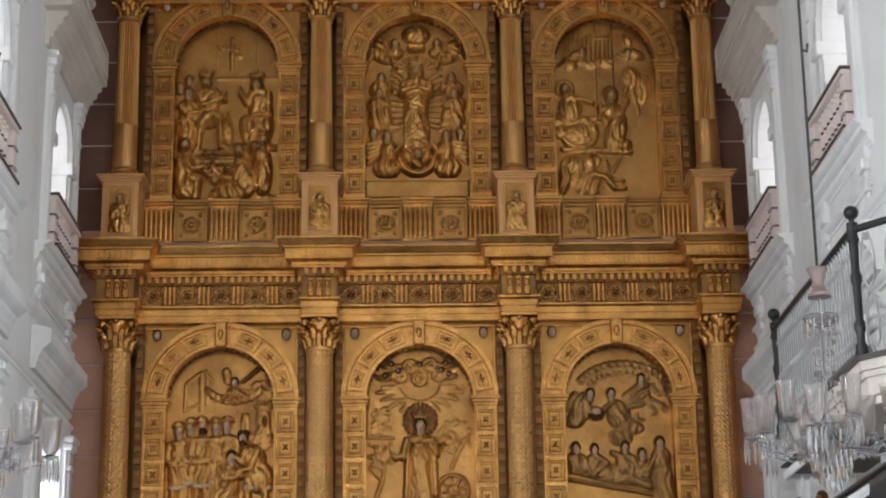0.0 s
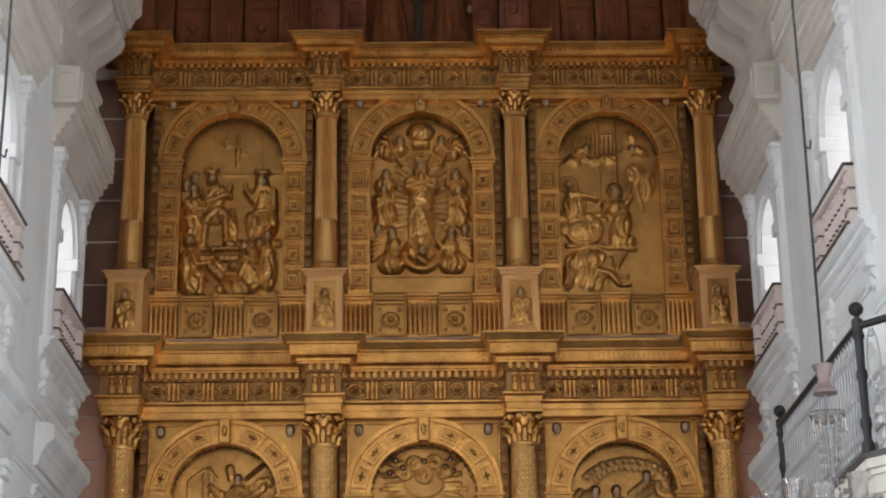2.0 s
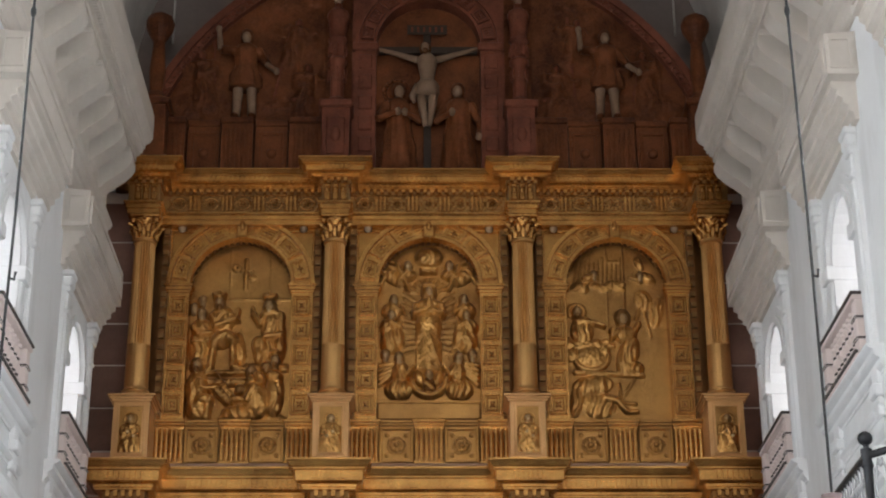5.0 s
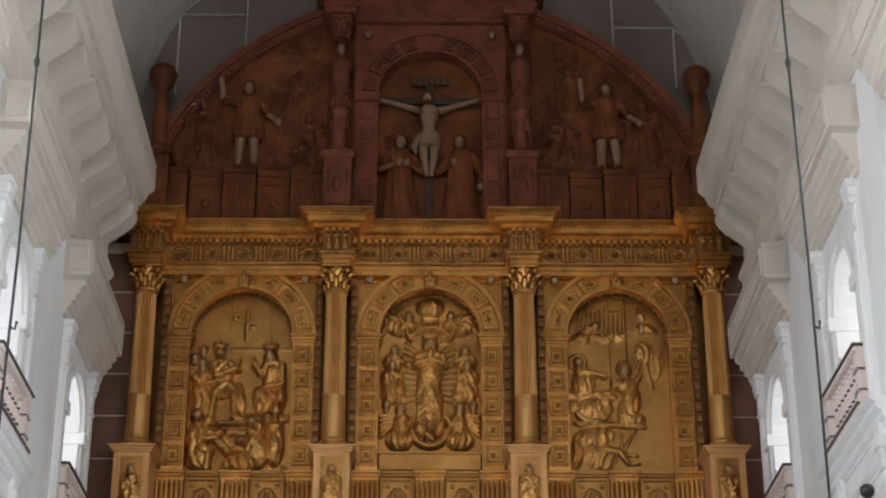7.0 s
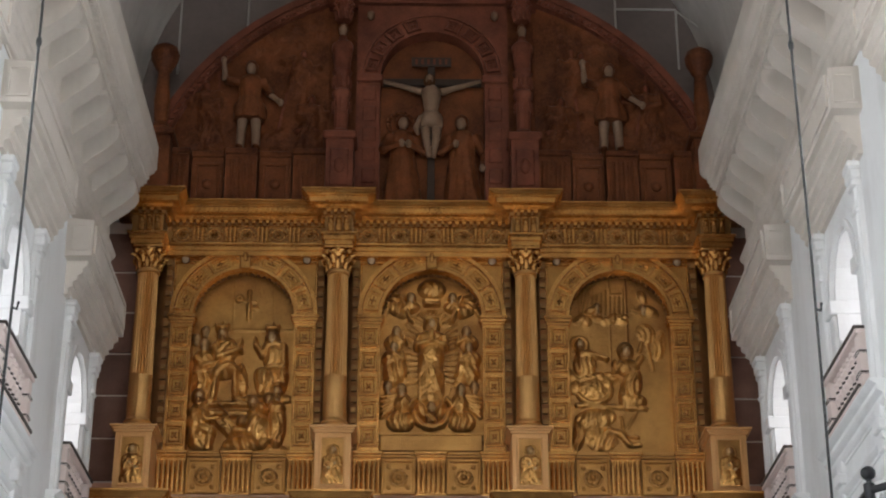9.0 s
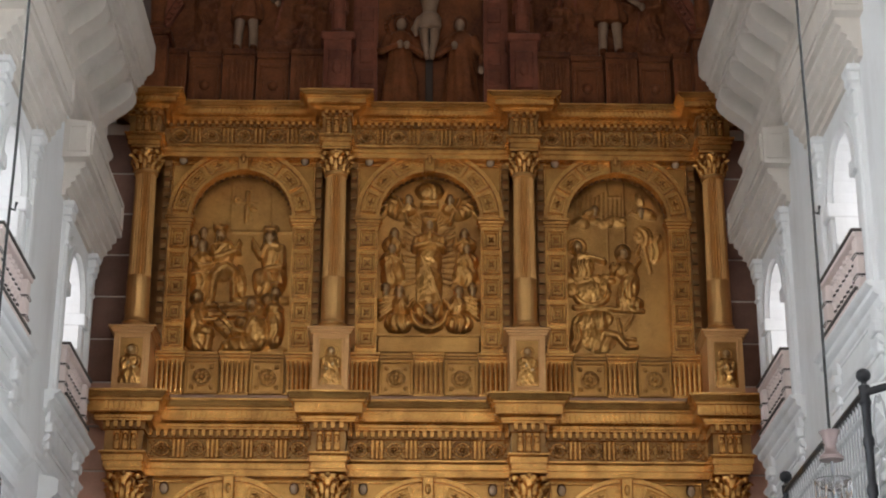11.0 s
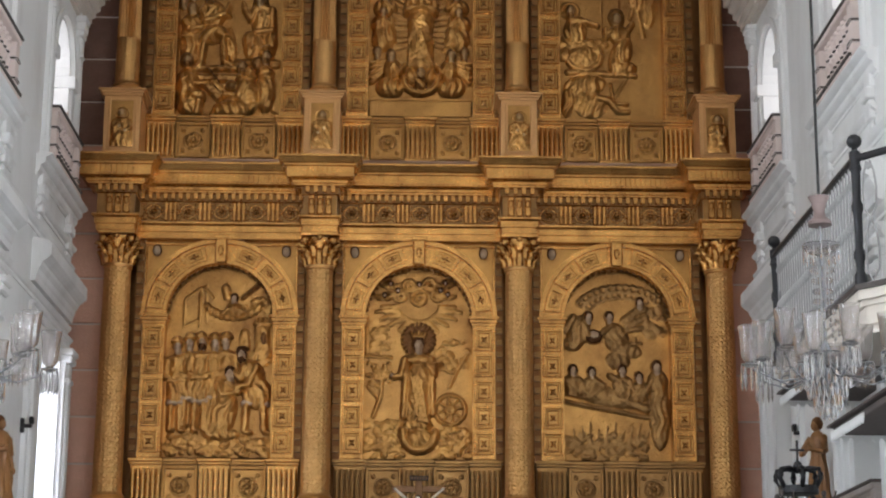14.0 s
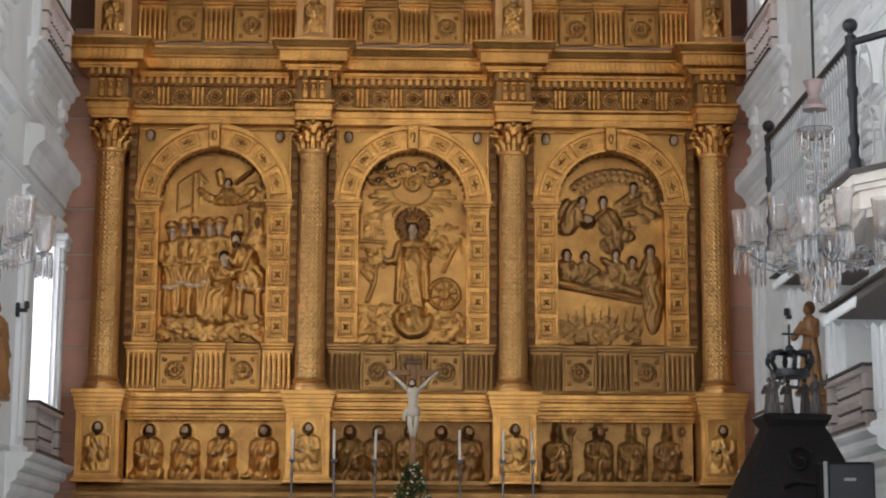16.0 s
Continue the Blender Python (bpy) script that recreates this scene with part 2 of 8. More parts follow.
def tube(bm, pts, r, seg=6, mi=0, taper=None):
    """A bent bar through the points."""
    pts = [Vector(p) for p in pts]
    rings = []
    for i, p in enumerate(pts):
        d = (pts[min(i + 1, len(pts) - 1)] - pts[max(i - 1, 0)]).normalized()
        s = d.cross(Vector((0, 0, 1)) if abs(d.z) < 0.9 else Vector((0, 1, 0))).normalized()
        w = s.cross(d)
        rr = r if taper is None else r * taper[i]
        rings.append([bm.verts.new(p + rr * (math.cos(2 * math.pi * k / seg) * s + math.sin(2 * math.pi * k / seg) * w)) for k in range(seg)])
    for a, b in zip(rings, rings[1:]):
        for k in range(seg):
            f = bm.faces.new((a[k], b[k], b[(k + 1) % seg], a[(k + 1) % seg]))
            f.material_index, f.smooth = mi, True
    bm.faces.new(rings[0][::-1]).material_index = mi
    bm.faces.new(rings[-1]).material_index = mi


def sweep(bm, path, prof, mi=0, close=True, dark=None):
    """Runs a profile of (outward, z) along a plan path, mitred; outward is to the right of the way along the path."""
    n = len(path)
    P = [Vector(p) for p in path]
    cols = []
    for i in range(n):
        a = (P[i] - P[i - 1]).normalized() if i else None
        b = (P[i + 1] - P[i]).normalized() if i < n - 1 else None
        na, nb = (Vector((d.y, -d.x)) if d else None for d in (a, b))
        if na is None or nb is None:
            m = na or nb
        else:
            m = (na + nb) / max(0.2, 1 + na.dot(nb))
        cols.append([bm.verts.new((P[i].x + m.x * o, P[i].y + m.y * o, z)) for o, z in prof])
    k = len(prof)
    for a, b in zip(cols, cols[1:]):
        for j in range(k if close else k - 1):
            bm.faces.new((a[j], b[j], b[(j + 1) % k], a[(j + 1) % k])).material_index = 1 if dark and j in dark else mi
    if close:
        bm.faces.new(cols[0][::-1]).material_index = mi
        bm.faces.new(cols[-1]).material_index = mi


def fix(bm):
    bmesh.ops.recalc_face_normals(bm, faces=bm.faces[:])
    return bm


def arch_ring(bm, cx, cz, r0, r1, y0, y1, a0=0.0, a1=math.pi, seg=24, mi=0):
    """A half ring standing upright across the nave, from y0 (front) to y1."""
    rows = []
    for k in range(seg + 1):
        a = a0 + (a1 - a0) * k / seg
        c, s = math.cos(a), math.sin(a)
        rows.append([bm.verts.new((cx + r * c, y, cz + r * s)) for r, y in ((r0, y0), (r1, y0), (r1, y1), (r0, y1))])
    for a, b in zip(rows, rows[1:]):
        for j in range(4):
            bm.faces.new((a[j], b[j], b[(j + 1) % 4], a[(j + 1) % 4])).material_index = mi
    bm.faces.new(rows[0][::-1]).material_index = mi
    bm.faces.new(rows[-1]).material_index = mi


# ---- the setting: floor, back wall, side walls, vault ----
def wx(side, s):
    """The x of a plane s metres in front of the side wall's face."""
    return CX + side * (HALF - s)


def wbox(bm, side, s0, s1, y0, y1, z0, z1, bev=0.0, mi=0):
    a, b = sorted((wx(side, s0), wx(side, s1)))
    return box(bm, a, b, y0, y1, z0, z1, bev, mi)


AXIS = 0.22


def setting():
    bm = bmesh.new()
    box(bm, -14, 14, REAR - 1, 40, -0.4, 0.0)
    tagged(part("floor", bm, FLOOR_MAT), "worn grey stone floor of the nave", "floor", kind="structure")
    bm = bmesh.new()
    box(bm, wx(-1, 0.6), wx(1, 0.6), 23.5, 31, 0.0, 1.1, 0.02)
    box(bm, wx(-1, 0.6), wx(1, 0.6), 23.0, 23.5, 0.0, 0.75, 0.02)
    box(bm, wx(-1, 0.6), wx(1, 0.6), 22.5, 23.0, 0.0, 0.38, 0.02)
    tagged(part("chancel_steps", bm, FLOOR_MAT), "broad stone steps to the raised chancel", "steps", kind="structure")
    # rear wall with its tall window opening
    bm = bmesh.new()
    for x0, x1, z0, z1 in ((-9, CX - 2.5, 0, 24), (CX + 2.5, 9, 0, 24), (CX - 2.5, CX + 2.5, 0, 6), (CX - 2.5, CX + 2.5, 14, 24)):
        box(bm, x0, x1, REAR - 0.8, REAR, z0, z1)
    tagged(part("wall_west", bm, PLASTER), "white limewashed west wall with a tall window", "wall", kind="structure")
    # back wall behind the altarpiece
    bm = bmesh.new()
    box(bm, -9, 9, 30.46, 31.2, 0, 17.0)
    for q in (-1, 1):
        box(bm, *sorted((AXIS + q * 5.05, AXIS + q * 6.4)), 29.69, 30.46, 0, 15.6)
    tagged(part("wall_east", bm, MORTAR), "wall of pink stone blocks behind the gilded altarpiece", "wall", kind="structure")
    bm = bmesh.new()
    box(bm, -9, 9, 31.0, 31.6, 17.0, 24.0)
    tagged(part("wall_east_upper", bm, GREY_WALL), "greyed plaster lunette wall above the altarpiece", "wall", kind="structure")
    # return walls of the shallow space beside the altarpiece
    bm = bmesh.new()
    for side in (-1, 1):
        wbox(bm, side, -1.2, -0.5, WALL_END, 31.0, 0, 17.0)
    tagged(part("wall_return", bm, LATERITE), "short pink stone return wall beside the altarpiece", "wall", kind="structure")
    # vault
    bm = bmesh.new()
    seg, r, zc = 40, HALF + 0.15, 18.4
    rows = []
    for k in range(seg + 1):
        a = math.pi * k / seg
        rows.append([bm.verts.new((CX + q * math.cos(a), y, zc + q * math.sin(a))) for q, y in ((r, REAR - 1), (r, 31.3), (r + 0.5, 31.3), (r + 0.5, REAR - 1))])
    for a, b in zip(rows, rows[1:]):
        for j in range(4):
            bm.faces.new((a[j], b[j], b[(j + 1) % 4], a[(j + 1) % 4]))
    for side in (-1, 1):
        wbox(bm, side, -0.65, -0.15, REAR - 1, 31.3, 16.0, 18.45)
    # transverse ribs
    for yb in (4.95, 9.85, 14.75, 19.65, 24.55):
        arch_ring(bm, CX, zc, r - 0.12, r + 0.02, yb - 0.35, yb + 0.35, seg=40)
    tagged(part("ceiling", fix(bm), SOFFIT, smooth=True), "greyed white plaster barrel vault", "ceiling", kind="structure")


setting()


def wall_face(bm, side, y0, y1, holes):
    """A thick wall from y0 to y1 with arched or flat openings: (y, half width, sill, springing, arched, shift along y)."""
    S0, S1 = -0.9, 0.0
    ys = sorted({h[0] for h in holes})
    edges = [y0]
    for yb in ys:
        w = max(h[1] + abs(h[5]) for h in holes if h[0] == yb)
        edges += [yb - w, yb + w]
    edges.append(y1)
    for a, b in zip(edges[::2], edges[1::2]):
        wbox(bm, side, S0, S1, a, b, 0, 16.3)
    for yb in ys:
        here = sorted([h for h in holes if h[0] == yb], key=lambda h: h[2])
        W = max(h[1] + abs(h[5]) for h in here)
        z = 0.0
        for _, w, sill, spring, arched, dy in here:
            wbox(bm, side, S0, S1, yb - W, yb + W, z, sill)
            if w < W:
                for a, b in ((yb - W, yb + dy - w), (yb + dy + w, yb + W)):
                    if b - a > 0.001:
                        wbox(bm, side, S0, S1, a, b, sill, spring)
            z = spring
            if arched:
                top = spring + w + 0.1
                seg = 14
                cols = []
                for k in range(seg + 1):
                    a = math.pi * k / seg
                    yy, zz = yb + W * math.cos(a) if w == W else yb + w * math.cos(a), spring + w * math.sin(a)
                    cols.append([bm.verts.new((wx(side, s), yy, q)) for s, q in ((S1, zz), (S1, top), (S0, top), (S0, zz))])
                for a, b in zip(cols, cols[1:]):
                    for j in range(4):
                        bm.faces.new((a[j], b[j], b[(j + 1) % 4], a[(j + 1) % 4]))
                if w < W:
                    wbox(bm, side, S0, S1, yb - W, yb - w, spring, top)
                    wbox(bm, side, S0, S1, yb + w, yb + W, spring, top)
                z = top
        wbox(bm, side, S0, S1, yb - W, yb + W, z, 16.3)


def along(bm, side, y0, y1, prof):
    """A moulding of (outward, z) along a side wall, with returned ends."""
    x = wx(side, 0.0)
    path = [(x, y1), (x, y0)] if side > 0 else [(x, y0), (x, y1)]
    P = [Vector(p) for p in path]
    cols = []
    for p in P:
        cols.append([bm.verts.new((p.x - side * o, p.y, z)) for o, z in prof])
    k = len(prof)
    for j in range(k):
        bm.faces.new((cols[0][j], cols[1][j], cols[1][(j + 1) % k], cols[0][(j + 1) % k]))
    bm.faces.new(cols[0])
    bm.faces.new(cols[1][::-1])


def moulding(z0, z1, d, steps=4):
    """A cornice profile that steps outward as it rises, closed at the wall."""
    pts = [(-0.05, z0), (0.02, z0)]
    for k in range(steps):
        o0, o1 = 0.02 + d * (k / steps) ** 1.3, 0.02 + d * ((k + 1) / steps) ** 1.3
        za, zb = z0 + (z1 - z0) * (k + 0.35) / steps, z0 + (z1 - z0) * (k + 0.8) / steps
        pts += [(o0, za), (o0 + (o1 - o0) * 0.6, za + (zb - za) * 0.4), (o1, zb)]
    pts += [(0.02 + d, z1), (-0.05, z1)]
    return pts


def console(bm, side, y, z0, z1, d, w):
    """An S-shaped bracket under the great cornice."""
    n = 10
    prof = []
    for k in range(n + 1):
        t = k / n
        o = 0.06 + d * (0.5 - 0.5 * math.cos(math.pi * t)) + 0.10 * math.sin(2 * math.pi * t) * -1
        prof.append((max(0.03, o), z0 + (z1 - z0) * t))
    pts = [(-0.02, z0)] + prof + [(-0.02, z1)]
    a = [bm.verts.new((wx(side, o), y - w / 2, z)) for o, z in pts]
    b = [bm.verts.new((wx(side, o), y + w / 2, z)) for o, z in pts]
    for j in range(len(pts)):
        k = (j + 1) % len(pts)
        bm.faces.new((a[j], b[j], b[k], a[k]))
    bm.faces.new(a[::-1])
    bm.faces.new(b)


def side_wall(side):
    name = "wall_south" if side > 0 else "wall_north"
    holes = []
    for yb in BAYS:
        holes += [(yb, 0.70, 3.4, 6.72, False, 0.5 if side < 0 and yb == BAYS[0] else 0.0), (yb, 0.66, 9.3, 11.17, True, 0.0)]
    bm = bmesh.new()
    wall_face(bm, side, REAR - 1, WALL_END, holes)
    wall = tagged(part(name, fix(bm), PLASTER), "white limewashed nave wall with arched windows and mouldings", "wall", kind="structure")
    for yb in BAYS:
        if (side < 0 and yb == BAYS[0]) or yb in BAYS[3:5]:
            continue
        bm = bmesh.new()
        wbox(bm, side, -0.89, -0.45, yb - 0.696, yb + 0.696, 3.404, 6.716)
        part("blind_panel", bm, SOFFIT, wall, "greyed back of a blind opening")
    near = [b for b in BAYS if b > 10]
    # great cornice on consoles
    bm = bmesh.new()
    along(bm, side, REAR, WALL_END - 0.35, [(-0.05, 15.35), (0.55, 15.35), (0.55, 15.45), (0.61, 15.47), (0.61, 15.55), (0.69, 15.6), (0.69, 15.66), (0.76, 15.7), (0.81, 15.78), (0.81, 16.22), (0.75, 16.28), (-0.05, 16.4)])
    along(bm, side, REAR, WALL_END + 0.004, [(-0.03, 14.3), (0.03, 14.3), (0.03, 15.345), (-0.03, 15.345)])
    part("cornice", fix(bm), CREAM_PLASTER, wall)
    bm = bmesh.new()
    y = WALL_END - 0.45
    while y > 14:
        wbox(bm, side, 0.60, 0.67, y - 0.04, y, 15.46, 15.56)
        y -= 0.085
    tagged(part("cornice_bead", bm, CREAM_PLASTER, wall), kind="stuff")
    bm = bmesh.new()
    y = WALL_END - 0.7
    console(bm, side, 0, 14.3, 15.30, 0.46, 0.40)
    wbox(bm, side, 0.0, 0.53, -0.24, 0.24, 15.27, 15.36, 0.015)
    wbox(bm, side, 0.0, 0.14, -0.23, 0.23, 14.3, 14.38, 0.015)
    ob = part("console", fix(bm), CREAM_PLASTER, wall, loc=(0, y, 0), smooth=True)
    while y > 9:
        y -= 0.97
        again("console", ob.data, wall, loc=(0, y, 0))
    bm = bmesh.new()
    along(bm, side, REAR, WALL_END - 0.1, moulding(13.75, 14.3, 0.16, 3))
    along(bm, side, REAR, WALL_END, moulding(13.6, 13.72, 0.06, 1))
    part("string_course", fix(bm), CREAM_PLASTER, wall)
    for yb in near:
        y1 = min(yb + 1.65, WALL_END + 0.0)
        y0 = yb - 1.65
        # hood over the window with a sunk panel
        bm = bmesh.new()
        along(bm, side, y0 + 0.2, y1, [(-0.02, 12.3), (0.06, 12.3), (0.06, 12.4), (0.12, 12.43), (0.12, 12.5), (0.18, 12.53), (0.18, 12.6), (0.25, 12.64), (0.25, 12.72), (0.32, 12.76), (0.32, 12.84), (-0.02, 12.84)])
        along(bm, side, y0, y1, [(-0.02, 12.84), (0.40, 12.84), (0.40, 13.42), (-0.02, 13.46)])
        for z in (12.92, 13.32):
            along(bm, side, y0 + 0.12, y1 - 0.12, [(0.395, z), (0.43, z), (0.43, z + 0.06), (0.395, z + 0.06)])
        for k in (y0 + 0.12, y1 - 0.18):
            wbox(bm, side, 0.395, 0.43, k, k + 0.06, 12.98, 13.32)
        for sa, sb, za, zb in ((0.06, 0.10, 12.92, 13.36), (0.32, 0.36, 12.92, 13.36), (0.10, 0.32, 12.92, 12.96), (0.10, 0.32, 13.32, 13.36)):
            wbox(bm, side, sa, sb, y0 - 0.025, y0 + 0.01, za, zb)
        part("window_hood", fix(bm), CREAM_PLASTER, wall)
        # colonnettes with capitals and bases
        for yc in (yb - 1.1, min(yb + 1.1, WALL_END - 0.16)):
            bm = bmesh.new()
            wbox(bm, side, -0.02, 0.07, yc - 0.13, yc + 0.13, 8.85, 12.36, 0.01)
            wbox(bm, side, 0.05, 0.10, yc - 0.09, yc + 0.09, 9.35, 11.6, 0.02)
            for z0, z1, s, w in ((11.6, 11.68, 0.12, 0.12), (11.68, 11.95, 0.105, 0.105), (11.95, 12.05, 0.13, 0.14), (12.05, 12.2, 0.15, 0.15), (12.2, 12.3, 0.17, 0.17), (9.22, 9.36, 0.12, 0.145), (8.7, 8.85, 0.12, 0.15), (8.45, 8.7, 0.08, 0.12), (8.2, 8.45, 0.05, 0.08)):
                wbox(bm, side, 0.0, s, yc - w, yc + w, z0, z1, 0.02)
            part("colonnette", bm, PLASTER, wall)
        # archivolt and imposts
        bm = bmesh.new()
        for r0, r1, s in ((0.71, 0.82, 0.07), (0.82, 0.96, 0.03)):
            seg = 16
            cols = []
            for k in range(seg + 1):
                a = math.pi * k / seg
                cols.append([bm.verts.new((wx(side, o), yb + r * math.cos(a), 11.17 + r * math.sin(a))) for r, o in ((r0, -0.02), (r0, s), (r1, s), (r1, -0.02))])
            for a, b in zip(cols, cols[1:]):
                for j in range(4):
                    bm.faces.new((a[j], b[j], b[(j + 1) % 4], a[(j + 1) % 4]))
        for q in (-1, 1):
            a, b = sorted((yb + q * 0.64, yb + q * 0.97))
            wbox(bm, side, -0.88, 0.1, a, b, 10.97, 11.17, 0.015)
            wbox(bm, side, -0.02, 0.05, *sorted((yb + q * 0.72, yb + q * 0.93)), 9.3, 10.97, 0.01)
        wbox(bm, side, -0.88, 0.02, yb + 0.50, yb + 0.67, 9.302, 10.55, 0.01)
        part("window_surround", fix(bm), PLASTER, wall)
        # apron below the balcony, and the entablature of the lower order
        bm = bmesh.new()
        along(bm, side, yb - 1.45, min(yb + 1.65, WALL_END), moulding(8.95, 9.28, 0.2, 3))
        along(bm, side, yb - 1.3, min(yb + 1.65, WALL_END), moulding(8.5, 8.62, 0.06, 1))
        part("balcony_apron", fix(bm), PLASTER, wall)
        bm = bmesh.new()
        along(bm, side, yb - 1.35, min(yb + 1.65, WALL_END), moulding(6.95, 7.15, 0.08, 2))
        along(bm, side, yb - 1.35, min(yb + 1.65, WALL_END), [(-0.02, 7.42), (0.07, 7.42), (0.08, 7.5), (0.10, 7.54), (0.11, 7.6), (0.15, 7.66), (0.16, 7.7), (0.24, 7.76), (0.28, 7.8), (0.28, 7.98), (0.22, 8.02), (-0.02, 8.06)])
        part("lower_entablature", fix(bm), PLASTER, wall)
        for yc in (yb - 1.15, yb + (1.44 if side < 0 and yb == BAYS[0] else 1.15)):
            bm = bmesh.new()
            wbox(bm, side, -0.02, 0.08, yc - 0.2, yc + 0.2, 3.3, 6.95, 0.012)
            wbox(bm, side, 0.06, 0.13, yc - 0.12, yc + 0.12, 3.6, 6.4, 0.02)
            for z0, z1, s, w in ((6.4, 6.5, 0.15, 0.16), (6.5, 6.72, 0.125, 0.14), (6.72, 6.84, 0.17, 0.215), (6.84, 6.95, 0.2, 0.23), (3.3, 3.5, 0.16, 0.22)):
                wbox(bm, side, 0.0, s, yc - w, yc + w, z0, z1, 0.025)
            part("pilaster", bm, PLASTER, wall)
        bm = bmesh.new()
        along(bm, side, yb - 1.6, min(yb + 1.6, WALL_END), moulding(2.75, 3.38, 0.34, 4))
        part("lower_apron", fix(bm), PLASTER, wall)
    bm = bmesh.new()
    along(bm, side, REAR, WALL_END - 0.05, moulding(7.2, 7.34, 0.05, 1))
    along(bm, side, REAR, WALL_END - 0.05, moulding(8.15, 8.3, 0.06, 1))
    part("string_course", fix(bm), PLASTER, wall)
    return wall


for side in (-1, 1):
    side_wall(side)

# ---- the altarpiece ----
AX = 0.22
COLS = (-4.97, -1.645, 1.645, 4.97)
BAY_X = (-3.31, 0.0, 3.31)
altar = base("altarpiece", (AX, 30.2, 3.0), "towering gilded carved wooden altarpiece in three tiers", "altarpiece")


def ressaut_path(flat, out, hw, ends=True):
    """A plan path across the altarpiece that breaks forward over each column."""
    pts = []
    for c in COLS:
        pts += [(AX + c - hw, flat), (AX + c - hw, out), (AX + c + hw, out), (AX + c + hw, flat)]
    for k in (0, 1):
        pts[k] = (AX + COLS[0] - hw - 0.07, (30.4, out)[k])
        pts[-1 - k] = (AX + COLS[-1] + hw + 0.07, (30.4, out)[k])
    return pts


def entablature(z0, za, zf, z1, flat, out, hw, name):
    bm = bmesh.new()
    h = z1 - zf
    prof = [(0, z0), (0, z0 + (za - z0) * 0.4), (0.025, z0 + (za - z0) * 0.42), (0.025, za - 0.06), (0.07, za - 0.03), (0.07, za), (0.0, za + 0.02), (0.0, zf - 0.02),
            (0.03, zf), (0.03, zf + h * 0.19), (0.15, zf + h * 0.20), (0.15, zf + h * 0.25), (0.17, zf + h * 0.26), (0.17, zf + h * 0.34), (0.25, zf + h * 0.39), (0.27, zf + h * 0.41), (0.27, zf + h * 0.70), (0.31, zf + h * 0.72), (0.31, zf + h * 0.77), (0.335, zf + h * 0.80), (0.385, zf + h * 0.90), (0.41, zf + h * 0.94), (0.41, z1), (-0.25, z1 + 0.02), (-0.25, z0)]
    # frieze and dentil recess coloured darker: patina plus shade below the cornice
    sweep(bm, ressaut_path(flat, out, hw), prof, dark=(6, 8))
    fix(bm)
    ent = part(name, bm, (GOLD, GOLD_WORN_SHADED), altar)
    bm = bmesh.new()
    tooth = None
    zc0, zc1 = zf + h * 0.02, zf + h * 0.19
    path = ressaut_path(flat, out, hw)[1:-1]
    for p, q in zip(path, path[1:]):
        if abs(p[1] - q[1]) > 0.01:
            continue
        n = max(2, round((q[0] - p[0]) / 0.125))
        for k in range(n):
            loc = (p[0] + (q[0] - p[0]) * (k + 0.5) / n, p[1], 0)
            if tooth is None:
                bt = bmesh.new()
                box(bt, -0.032, 0.032, -0.135, -0.02, zc0, zc1)
                tooth = part("dentil", bt, GOLD, ent, loc=loc).data
            else:
                again("dentil", tooth, ent, loc=loc)
        n2 = max(3, round((q[0] - p[0]) / 0.085))
        for k in range(n2):
            x = p[0] + (q[0] - p[0]) * (k + 0.5) / n2
            box(bm, x - 0.024, x + 0.024, p[1] - 0.30, p[1] - 0.26, zf + h * 0.45, zf + h * 0.69)
            box(bm, x - 0.028, x + 0.028, p[1] - 0.195, p[1] - 0.16, zf + h * 0.265, zf + h * 0.335)
    tagged(part("bead", bm, GOLD, ent), kind="stuff")
    return ent


LOW = dict(ped=(3.2, 4.28, 4.67), col=(4.67, 8.64, 9.18), ent=(9.18, 9.45, 9.82, 10.4), niche=(5.58, 7.9), band=(4.72, 5.5))
UPP = dict(ped=(10.4, 11.45, 11.6), col=(11.6, 14.54, 14.98), ent=(14.98, 15.2, 15.55, 15.9), niche=(11.44, 13.88), band=(10.6, 11.36))
ent_low = entablature(*LOW["ent"], 29.66, 29.14, 0.28, "lower_entablature")
ent_upp = entablature(*UPP["ent"], 29.66, 29.16, 0.24, "upper_entablature")

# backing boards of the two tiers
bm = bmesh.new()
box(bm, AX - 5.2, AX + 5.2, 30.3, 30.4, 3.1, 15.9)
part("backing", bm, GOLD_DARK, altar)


# ---- carved reliefs: height fields of plain carved shapes ----
def ell(u, v, ru, rv, h, lift=0.0, mi=0, ang=0.0, fold=0.0, freq=40.0):
    return ("e", u, v, ru, rv, h, lift, mi, radians(ang), fold, freq)


def cap(u0, v0, u1, v1, r, h, lift=0.0, mi=0):
    return ("c", u0, v0, u1, v1, r, h, lift, mi)


def ring(u, v, r, w, h, lift=0.0, mi=0):
    return ("r", u, v, r, w, h, lift, mi)


